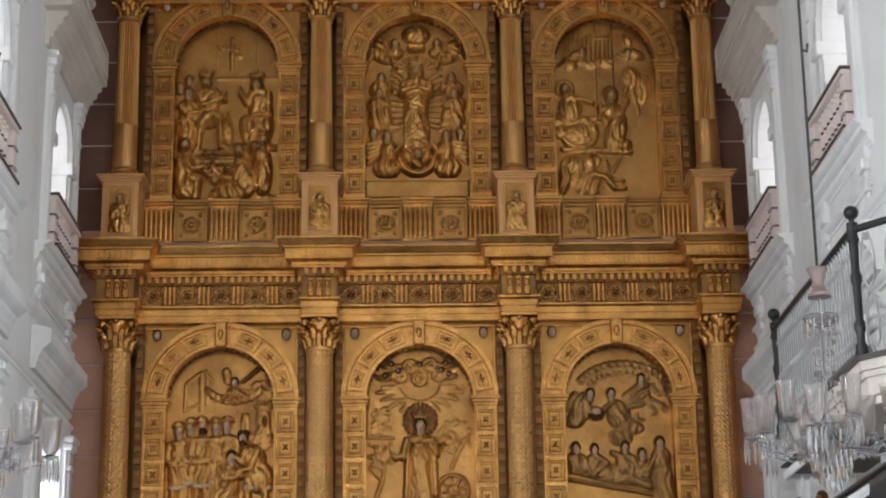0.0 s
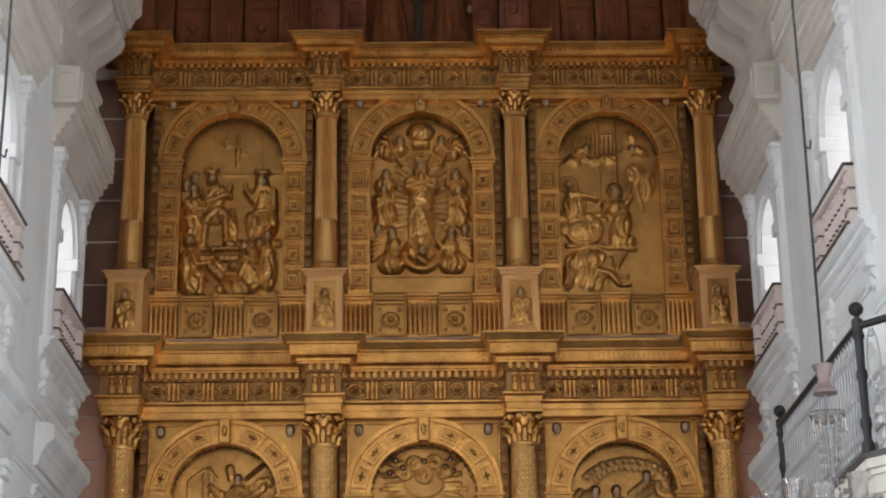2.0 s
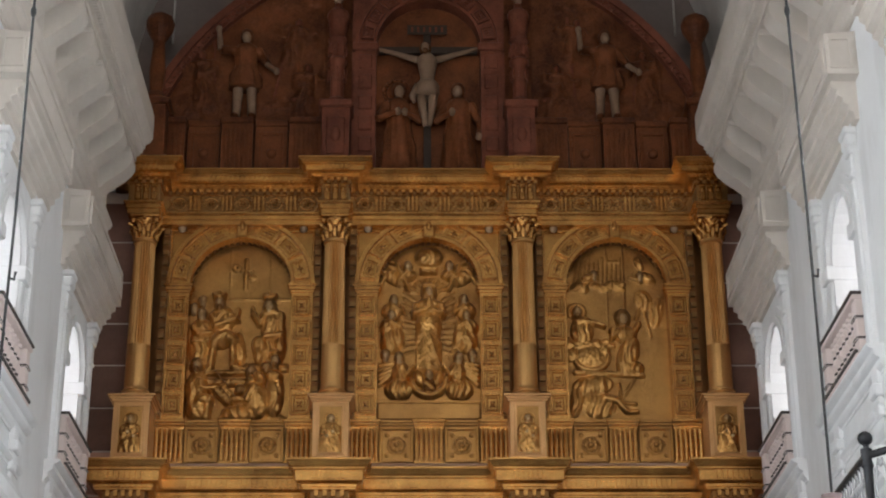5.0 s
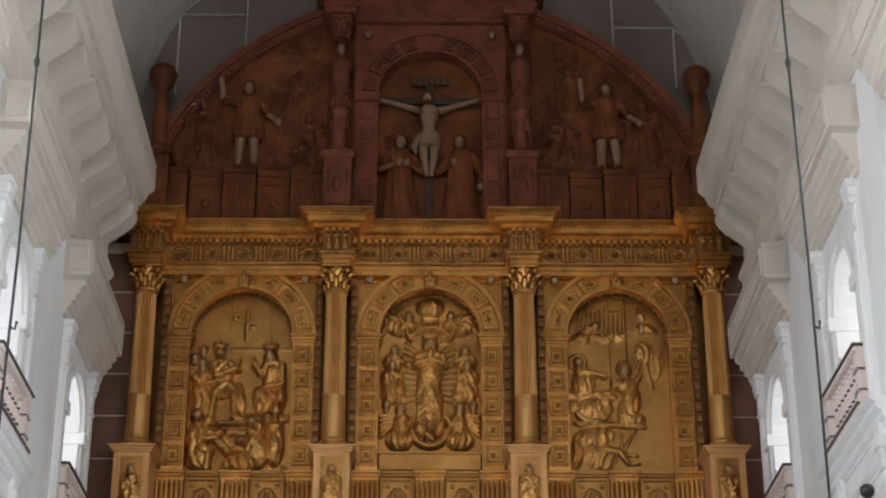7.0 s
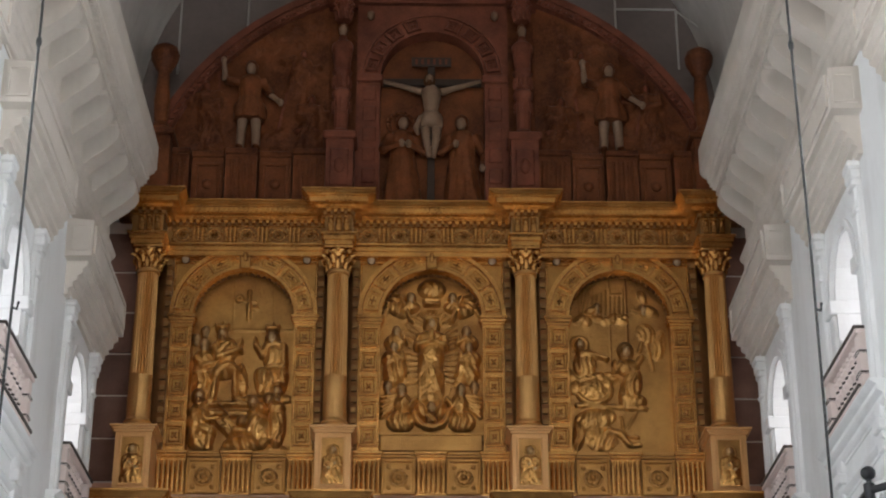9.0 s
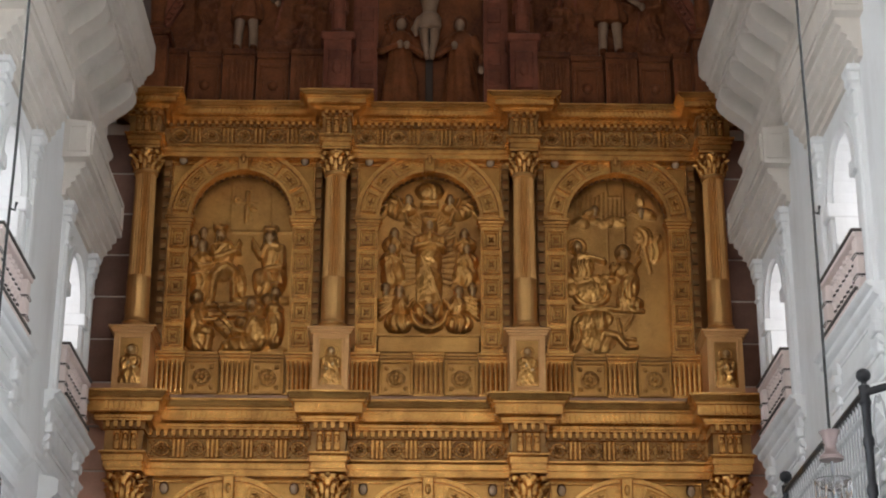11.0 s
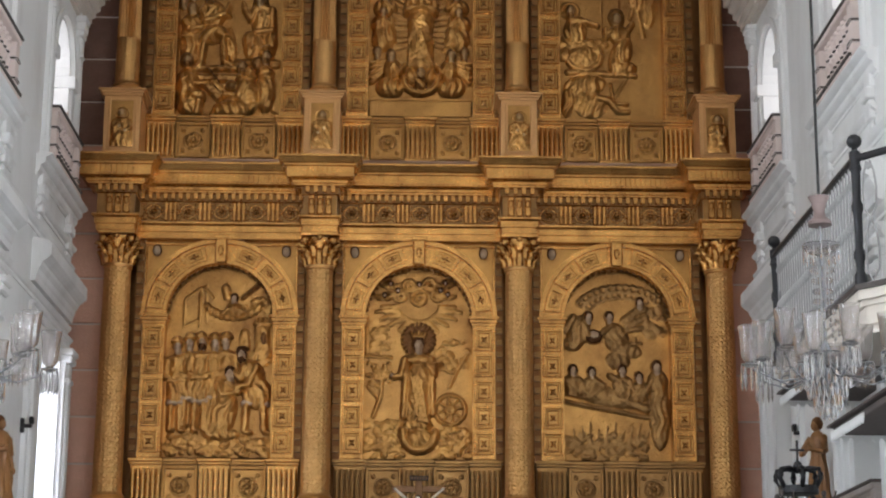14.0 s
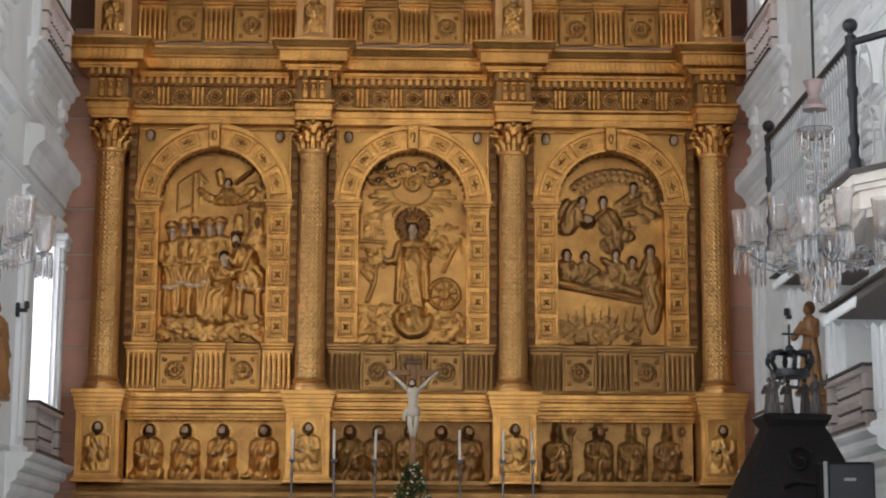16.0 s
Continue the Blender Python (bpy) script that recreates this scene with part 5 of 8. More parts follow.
def upper_shaft(r0, r1, h):
    """A shaft with a lightly carved lower third, fluted above."""
    bm = bmesh.new()
    seg, rows = 96, 120
    prof = [(r0 * 1.34, 0, 0), (r0 * 1.34, 0.06, 0), (r0 * 1.25, 0.08, 0), (r0 * 1.1, 0.12, 0), (r0 * 1.18, 0.15, 0), (r0 * 1.03, 0.19, 0)]
    for k in range(rows):
        t = k / (rows - 1)
        prof.append((r0 + (r1 - r0) * t, 0.21 + (h - 0.28) * t, 1 if 0.21 + (h - 0.28) * t < h * 0.33 else 2))
    prof += [(r1 * 1.12, h - 0.05, 0), (r1 * 1.12, h, 0)]
    rings = []
    for r, z, orn in prof:
        row = []
        for k in range(seg):
            a = 2 * math.pi * k / seg
            d = 0
            if orn == 1:
                d = 0.0035 * math.cos(3.1 * (math.cos(8 * a) + math.cos(2 * math.pi * z / 0.16)))
            elif orn == 2:
                d = -0.022 * (0.5 + 0.5 * math.cos(24 * a)) ** 0.6
            row.append(bm.verts.new(((r + d) * math.cos(a), (r + d) * math.sin(a), z)))
        rings.append(row)
    for a, b in zip(rings, rings[1:]):
        for k in range(seg):
            bm.faces.new((a[k], a[(k + 1) % seg], b[(k + 1) % seg], b[k]))
    bm.faces.new(rings[-1])
    return bm


def capital_mesh(r, h):
    """A leafy capital with corner scrolls and a slab."""
    bm = bmesh.new()
    lathe(bm, [(r, 0), (r * 1.02, h * 0.5), (r * 1.25, h * 0.86)], seg=16)
    for row, (z, hh, out, n, off) in enumerate(((0.02, 0.42, 0.10, 8, 0), (0.26, 0.42, 0.16, 8, 0.5))):
        for k in range(n):
            a = 2 * math.pi * (k + off) / n
            c, s = math.cos(a), math.sin(a)
            pts = [((r + o * r * 4) * c, (r + o * r * 4) * s, h * (z + hh * t)) for o, t in ((0.01, 0), (0.03, 0.5), (0.08, 0.85), (out + 0.02, 1.0), (out + 0.05, 0.86))]
            tube(bm, pts, r * 0.3, 6, 0, (0.9, 1.0, 0.8, 0.55, 0.3))
    for k in range(4):
        a = math.pi / 4 + k * math.pi / 2
        blob(bm, (r * 1.5 * math.cos(a), r * 1.5 * math.sin(a), h * 0.76), (r * 0.3, r * 0.3, h * 0.13), 8, 6)
        a += math.pi / 4
        blob(bm, (r * 1.32 * math.cos(a), r * 1.32 * math.sin(a), h * 0.84), (r * 0.22, r * 0.22, h * 0.1), 8, 6)
    box(bm, -r * 1.45, r * 1.45, -r * 1.45, r * 1.45, h * 0.88, h, 0.015)
    return bm


def pedestal(z0, z1, hw, y0, name_mat, seed, upper):
    """A moulded block with a sunk panel in which a small carved half-figure stands."""
    bm = bmesh.new()
    y1 = 29.95
    t, b = (0.12, 0.10) if upper else (0.34, 0.10)
    box(bm, -hw, hw, y0, y1, z0 + b, z1 - t)
    for o, za, zb in ((0.06, z0, z0 + b * 0.6), (0.03, z0 + b * 0.6, z0 + b)):
        box(bm, -hw - o, hw + o, y0 - o, y1, za, zb, 0.008)
    n = 3 if upper else 5
    for k in range(n):
        za, zb = z1 - t + t * k / n, z1 - t + t * (k + 1) / n
        o = 0.02 + 0.075 * ((k + 1) / n) ** 1.4
        box(bm, -hw - o, hw + o, y0 - o, y1, za, zb, 0.006)
    # raised frame round the sunk panel
    fr = bmesh.new()
    pw, pz0, pz1 = hw - 0.07, z0 + b + 0.05, z1 - t - 0.05
    for x0, x1, za, zb in ((-pw, -pw + 0.045, pz0, pz1), (pw - 0.045, pw, pz0, pz1), (-pw + 0.045, pw - 0.045, pz0, pz0 + 0.04), (-pw + 0.045, pw - 0.045, pz1 - 0.04, pz1)):
        box(fr, x0, x1, y0 - 0.025, y0 + 0.02, za, zb, 0.008)
    return bm, fr, (pw - 0.04, pz0 + 0.035, pz1 - 0.035)


def columns():
    rng = random.Random(11)
    for tier, r0, r1, upper in ((LOW, 0.235, 0.215, False), (UPP, 0.205, 0.18, True)):
        z0, zn, z2 = tier["col"]
        bm = upper_shaft(r0, r1, zn - z0) if upper else lower_shaft(r0, r1, zn - z0)
        first = None
        cap_first = None
        for i, c in enumerate(COLS):
            loc = (AX + c, 29.42, z0)
            if first is None:
                ob = part("column", fix(bm), GOLD_ROSE, altar, "fluted gilded column" if upper else "gilded column carved with a diaper", True, loc)
                first = ob.data
                cp = part("capital", fix(capital_mesh(r1, z2 - zn)), GOLD, ob, "leafy gilded capital", True, (AX + c, 29.42, zn))
                cap_first = cp.data
            else:
                ob = again("column", first, altar, "fluted gilded column" if upper else "gilded column carved with a diaper", loc)
                again("capital", cap_first, ob, "leafy gilded capital", (AX + c, 29.42, zn))
            pa, _, pb = tier["ped"]
            hw = 0.30 if upper else 0.345
            bm2, fr2, (pw, q0, q1) = pedestal(pa, pb, hw, 29.1, GOLD, i, upper)
            outer = i in (0, 3)
            ped = part("pedestal", bm2, OCHRE if upper else GOLD, altar, "moulded pedestal with a carved panel", False, (AX + c, 0, 0))
            part("panel_frame", fr2, OCHRE if upper else GOLD, ped, loc=(AX + c, 0, 0))
            H = (q1 - q0)
            shapes = seated(0, H * (0.98 if not upper else 0.9), rng.choice((-1, 1)), False, not upper, book=0 if upper else (0, 1, 0, -1)[i])
            if not upper:
                shapes = [ell(0, 0.1, 0.17, 0.2, 0.08, 0.02, 0, 0, 0.02, 60)] + shapes
            relief("carved_panel", AX + c, q0, 2 * pw, H, shapes, 29.09, CARVE if not upper else (GOLD, GOLD_FLAT, GOLD_DARK, GILT_FACE, GOLD_MUTED), ped, cell=0.013, rough=0.002, seed=i, depth=0.5)


columns()


# ---- arched niches ----
def arch_plate(bm, hw, z0, z1, r, zs, y0, y1):
    """A board with an arched hole of radius r that springs at zs."""
    box(bm, -hw, -r, y0, y1, z0, z1)
    box(bm, r, hw, y0, y1, z0, z1)
    seg, cols = 24, []
    for k in range(seg + 1):
        a = math.pi * k / seg
        x, z = r * math.cos(a), zs + r * math.sin(a)
        cols.append([bm.verts.new(q) for q in ((x, y0, z), (x, y0, z1), (x, y1, z1), (x, y1, z))])
    for a, b in zip(cols, cols[1:]):
        for j in range(4):
            bm.faces.new((a[j], b[j], b[(j + 1) % 4], a[(j + 1) % 4]))


def coffer_mesh(w, h):
    """A small raised square with a sunk middle and a carved flower of four leaves."""
    bm = bmesh.new()
    t = 0.03
    for o, d in ((0.0, 0.062), (0.058, 0.045)):
        x, z = w / 2 - o, h / 2 - o
        q = t if o == 0 else 0.02
        for x0, x1, z0, z1 in ((-x, -x + q, -z, z), (x - q, x, -z, z), (-x + q, x - q, -z, -z + q), (-x + q, x - q, z - q, z)):
            box(bm, x0, x1, -d, 0.01, z0, z1, 0.006)
    box(bm, -w / 2 + t, w / 2 - t, -0.004, 0.01, -h / 2 + t, h / 2 - t, 0.0, 1)
    for k in range(4):
        a = math.pi * (k + 0.5) / 2
        blob(bm, (0.034 * math.cos(a), -0.014, 0.042 * math.sin(a)), (0.034, 0.03, 0.02), 6, 4, 0, Matrix.Rotation(-a, 4, "Y"))
    blob(bm, (0, -0.02, 0), (0.026, 0.026, 0.03), 6, 4)
    return bm


def voussoir_mesh(r0, r1, a):
    """A sunk panel on the arch, spanning the angle a about the top."""
    bm = bmesh.new()
    t = 0.035
    for q0, q1, b0, b1 in ((r0, r0 + t, -a, a), (r1 - t, r1, -a, a), (r0 + t, r1 - t, -a, -a + 0.05), (r0 + t, r1 - t, a - 0.05, a)):
        arch_ring(bm, 0, 0, q0, q1, -0.062, 0.01, math.pi / 2 + b0, math.pi / 2 + b1, 5)
    arch_ring(bm, 0, 0, r0 + t, r1 - t, -0.006, 0.01, math.pi / 2 - a + 0.05, math.pi / 2 + a - 0.05, 5, 1)
    rm = (r0 + r1) / 2
    for k in range(4):
        b = math.pi * k / 2
        blob(bm, (0.05 * math.cos(b), -0.016, rm + 0.03 * math.sin(b)), (0.036, 0.03, 0.02), 6, 4, 0, Matrix.Rotation(-b, 4, "Y"))
    for q0, q1, b in ((r0 + 0.06, r0 + 0.078, a - 0.07), (r1 - 0.078, r1 - 0.06, a - 0.07)):
        arch_ring(bm, 0, 0, q0, q1, -0.045, 0.01, math.pi / 2 - b, math.pi / 2 + b, 5)
    for b in (-a + 0.07, a - 0.07 - 0.016):
        arch_ring(bm, 0, 0, r0 + 0.078, r1 - 0.078, -0.045, 0.01, math.pi / 2 + b, math.pi / 2 + b + 0.016, 1)
    blob(bm, (0, -0.025, rm), (0.03, 0.026, 0.03), 6, 4)
    return fix(bm)


def head_mesh(s, mi_face=1):
    """A small carved cherub's head, as one plain shape."""
    bm = bmesh.new()
    blob(bm, (0, 0, 0), (0.078 * s, 0.06 * s, 0.1 * s), 10, 8, 2)
    blob(bm, (0, -0.03 * s, -0.022 * s), (0.06 * s, 0.066 * s, 0.08 * s), 10, 8, 1)
    return bm


COFFER = None
VOUS = {}
HEADS = None
BOSS = None


def niches():
    global COFFER, HEADS, BOSS
    R0, R1 = 0.90, 1.27
    for ti, (tier, key) in enumerate(((LOW, "L"), (UPP, "U"))):
        zb, zs = tier["niche"]
        zt = tier["ent"][0]
        for bi, bx in enumerate(BAY_X):
            cx = AX + bx
            wood = GOLD
            # spandrel board
            bm = bmesh.new()
            arch_plate(bm, 1.40, zb - 0.12, zt, R1 - 0.02, zs, 29.90, 30.02)
            frame_ob = part("niche_frame", fix(bm), GOLD_FLAT, altar, "gilded arched niche frame", loc=(cx, 0, 0))
            # arch band and its rims
            bm = bmesh.new()
            arch_ring(bm, 0, zs, R0, R1, 29.82, 29.97, seg=32)
            arch_ring(bm, 0, zs, R1 - 0.035, R1 + 0.035, 29.73, 29.96, seg=32)
            arch_ring(bm, 0, zs, R0 - 0.015, R0 + 0.04, 29.745, 29.96, seg=32)
            part("archivolt", fix(bm), GOLD, frame_ob, loc=(cx, 0, 0))
            # inner ring in dark gilding: the shade under the arch is in its colour
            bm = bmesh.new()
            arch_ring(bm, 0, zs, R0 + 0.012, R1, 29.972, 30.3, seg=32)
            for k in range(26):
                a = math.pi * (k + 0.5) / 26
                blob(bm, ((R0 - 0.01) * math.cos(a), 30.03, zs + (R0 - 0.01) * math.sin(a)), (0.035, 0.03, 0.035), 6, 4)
            tagged(part("inner_beading", fix(bm), GOLD_DARK, frame_ob, "beaded inner edge of the arch, coloured dark as shade", loc=(cx, 0, 0)), kind="stuff")
            if ti not in VOUS:
                VOUS[ti] = None
            for k in range(7):
                if k == 3:
                    continue
                a = radians((k - 3) * 24.5)
                m = Matrix.Translation((cx, 29.82, zs)) @ Matrix.Rotation(a, 4, "Y")
                if VOUS[ti] is None:
                    VOUS[ti] = part("arch_panel", voussoir_mesh(R0 + 0.055, R1 - 0.06, radians(10.3)), (GOLD, GOLD_FLAT), frame_ob, loc=m).data
                else:
                    again("arch_panel", VOUS[ti], frame_ob, loc=m)
            # keystone
            bm = bmesh.new()
            box(bm, -0.1, 0.1, 29.68, 29.9, zs + R0 - 0.02, zs + R1 + 0.06, 0.02)
            box(bm, -0.13, 0.13, 29.65, 29.9, zs + R1 + 0.02, zs + R1 + 0.08, 0.01)
            blob(bm, (0, 29.67, zs + (R0 + R1) / 2), (0.05, 0.04, 0.09))
            part("keystone", bm, GOLD, frame_ob, loc=(cx, 0, 0))
            # jambs with coffers, imposts
            for q in (-1, 1):
                bm = bmesh.new()
                xa, xb = sorted((q * R0, q * R1))
                box(bm, xa, xb, 29.82, 30.3, zb - 0.1, zs - 0.12)
                for o, za, zc in ((0.02, zs - 0.14, zs - 0.09), (0.045, zs - 0.09, zs - 0.03), (0.07, zs - 0.03, zs + 0.02)):
                    box(bm, xa - o, xb + o, 29.82 - o, 30.05, za, zc, 0.006)
                box(bm, xa - 0.02, xb + 0.02, 29.8, 30.0, zb - 0.12, zb - 0.04, 0.01)
                jamb = part("jamb", bm, GOLD, frame_ob, loc=(cx, 0, 0))
                n = 5
                hh = (zs - 0.16 - zb) / n
                for k in range(n):
                    loc = (cx + q * (R0 + R1) / 2, 29.82, zb + hh * (k + 0.5))
                    if COFFER is None:
                        COFFER = part("coffer", coffer_mesh(0.31, hh * 0.84), (GOLD, GOLD_FLAT), frame_ob, loc=loc).data
                    else:
                        again("coffer", COFFER, frame_ob, loc=loc)
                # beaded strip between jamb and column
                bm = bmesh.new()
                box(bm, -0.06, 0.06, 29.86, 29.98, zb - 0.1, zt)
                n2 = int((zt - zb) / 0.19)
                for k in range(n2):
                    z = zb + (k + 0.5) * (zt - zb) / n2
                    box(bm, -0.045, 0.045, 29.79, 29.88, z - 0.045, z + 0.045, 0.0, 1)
                part("beaded_strip", bm, (GOLD_DARK, GOLD_WORN_SHADED), altar, loc=(cx + q * 1.345, -0.03, 0))
                # cherub heads in the spandrels
                loc = (cx + q * 1.08, 29.84, zs + 1.12)
                if HEADS is None:
                    HEADS = part("cherub_head", head_mesh(1.05), (GOLD, PALE_FACE, BROWN_HAIR), frame_ob, "small painted carved cherub head", True, loc).data
                else:
                    again("cherub_head", HEADS, frame_ob, "small painted carved cherub head", loc)
            # spandrel border
            bm = bmesh.new()
            for x0, x1, za, zc in ((-1.28, 1.28, zt - 0.07, zt - 0.03), (-1.28, -1.24, zs + 0.1, zt - 0.07), (1.24, 1.28, zs + 0.1, zt - 0.07)):
                box(bm, x0, x1, 29.86, 29.93, za, zc, 0.008)
            part("spandrel_border", bm, GOLD, frame_ob, loc=(cx, 0, 0))
            mid_up = ti == 1 and bi == 1
            z_foot = zb + (0.30 if mid_up else 0.0)
            labels = {"L0": "gilded relief of a crowd on rocky ground", "L1": "gilded relief of a crowned saint beside a wheel", "L2": "gilded relief of mourners round a reclining saint",
                      "U0": "gilded relief of a crowned pair above seated readers", "U1": "gilded relief of a praying saint among cherubs", "U2": "gilded relief of a veiled saint beside clouds"}
            # lower right relief gets muted gilding, a painted stand-in for its shade
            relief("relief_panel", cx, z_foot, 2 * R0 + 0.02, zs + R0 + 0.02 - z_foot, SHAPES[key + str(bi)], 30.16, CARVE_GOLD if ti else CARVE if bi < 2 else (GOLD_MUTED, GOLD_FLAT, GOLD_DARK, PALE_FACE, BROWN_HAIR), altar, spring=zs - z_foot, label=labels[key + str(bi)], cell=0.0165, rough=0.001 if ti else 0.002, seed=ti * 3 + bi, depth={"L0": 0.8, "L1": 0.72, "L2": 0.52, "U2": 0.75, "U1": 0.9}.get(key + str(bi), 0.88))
            if mid_up:
                bm = bmesh.new()
                box(bm, -0.88, 0.88, 29.86, 30.1, zb - 0.02, zb + 0.28, 0.015)
                box(bm, -0.90, 0.90, 29.83, 30.1, zb + 0.26, zb + 0.31, 0.01)
                part("relief_plinth", bm, GOLD_FLAT, altar, loc=(cx, 0, 0))


niches()


# ---- bands of gadroons and square panels under the niches ----
def gadroon_mesh(w, h, n):
    bm = bmesh.new()
    box(bm, -w / 2, w / 2, -0.05, 0.15, 0, h)
    box(bm, -w / 2 - 0.02, w / 2 + 0.02, -0.13, 0.15, h, h + 0.045, 0.01)
    box(bm, -w / 2 - 0.035, w / 2 + 0.035, -0.16, 0.15, h + 0.045, h + 0.10, 0.01)
    box(bm, -w / 2 - 0.015, w / 2 + 0.015, -0.12, 0.15, -0.04, 0.045, 0.01)
    return bm


def square_mesh(w, h):
    bm = bmesh.new()
    box(bm, -w / 2, w / 2, -0.03, 0.15, 0, h)
    t = 0.055
    for x0, x1, z0, z1 in ((-w / 2, -w / 2 + t, 0.02, h - 0.02), (w / 2 - t, w / 2, 0.02, h - 0.02), (-w / 2 + t, w / 2 - t, 0.02, 0.02 + t), (-w / 2 + t, w / 2 - t, h - 0.02 - t, h - 0.02)):
        box(bm, x0, x1, -0.075, 0.02, z0, z1, 0.014)
    for k in range(8):
        a = math.pi * k / 4
        blob(bm, (0.085 * math.cos(a), -0.04, h / 2 + 0.085 * math.sin(a)), (0.055, 0.03, 0.055), 6, 4)
    blob(bm, (0, -0.06, h / 2), (0.05, 0.04, 0.05), 8, 5)
    pts = [(0.155 * math.cos(2 * math.pi * k / 16), -0.04, h / 2 + 0.155 * math.sin(2 * math.pi * k / 16)) for k in range(17)]
    tube(bm, pts, 0.018, 5)
    for q in (-1, 1):
        for z in (-1, 1):
            blob(bm, (q * 0.165, -0.04, h / 2 + z * 0.18), (0.045, 0.025, 0.045), 6, 4)
    for k in range(9):
        for z in (0.045, h - 0.045):
            box(bm, -w / 2 + 0.06 + k * (w - 0.12) / 8 - 0.014, -w / 2 + 0.06 + k * (w - 0.12) / 8 + 0.014, -0.09, -0.07, z - 0.014, z + 0.014)
    box(bm, -w / 2, w / 2, -0.10, 0.15, h, h + 0.04, 0.008)
    box(bm, -w / 2, w / 2, -0.125, 0.15, h + 0.04, h + 0.094, 0.008)
    return bm


def bands():
    for tier, mat in ((LOW, GOLD), (UPP, GOLD)):
        z0, z1 = tier["band"]
        h = z1 - z0 - 0.09
        for bi, bx in enumerate(BAY_X):
            if bi == 0 or (tier is LOW and bi == 1):
                gme = sme = None
            # lower middle and right bays are less lit; their gilding is coloured duller
            dim = tier is LOW and bi > 0
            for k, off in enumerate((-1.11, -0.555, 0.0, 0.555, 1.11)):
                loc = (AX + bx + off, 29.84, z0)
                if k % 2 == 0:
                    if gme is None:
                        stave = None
                        gob = part("gadroon_block", fix(gadroon_mesh(0.50, h, 6)), GOLD_MUTED if dim else mat, altar, loc=loc)
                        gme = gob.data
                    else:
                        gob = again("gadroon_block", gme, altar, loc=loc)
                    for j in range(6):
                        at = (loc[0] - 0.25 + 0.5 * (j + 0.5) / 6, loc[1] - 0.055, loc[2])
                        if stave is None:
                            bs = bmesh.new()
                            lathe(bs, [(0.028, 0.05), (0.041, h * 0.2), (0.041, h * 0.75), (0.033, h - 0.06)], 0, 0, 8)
                            stave = part("gadroon", fix(bs), GOLD_MUTED if dim else mat, gob, smooth=True, loc=at).data
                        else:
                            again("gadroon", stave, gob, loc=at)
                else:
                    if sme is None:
                        sme = part("rosette_panel", fix(square_mesh(0.585, h)), GOLD_MUTED if dim else GOLD_FLAT, altar, loc=loc).data
                    else:
                        again("rosette_panel", sme, altar, loc=loc)
    # mouldings that run across below each band
    for z0, z1, d in ((4.30, 4.70, 0.20), (10.38, 10.58, 0.12)):
        bm = bmesh.new()
        hz = z1 - z0
        prof = [(0, z0), (0.03, z0), (0.03, z0 + hz * 0.12), (0.05, z0 + hz * 0.15), (0.05, z0 + hz * 0.28), (0.09, z0 + hz * 0.34), (0.09, z0 + hz * 0.42), (d * 0.62, z0 + hz * 0.45), (d * 0.62, z0 + hz * 0.6), (d * 0.8, z0 + hz * 0.66), (d * 0.8, z0 + hz * 0.72), (d, z0 + hz * 0.76), (d, z0 + hz * 0.92), (d * 0.85, z1), (-0.3, z1), (-0.3, z0)]
        sweep(bm, [(AX - 5.2, 29.78), (AX + 5.2, 29.78)], prof)
        part("dado_moulding", fix(bm), GOLD if z0 < 9 else DUSTY_ROSE, altar)


bands()


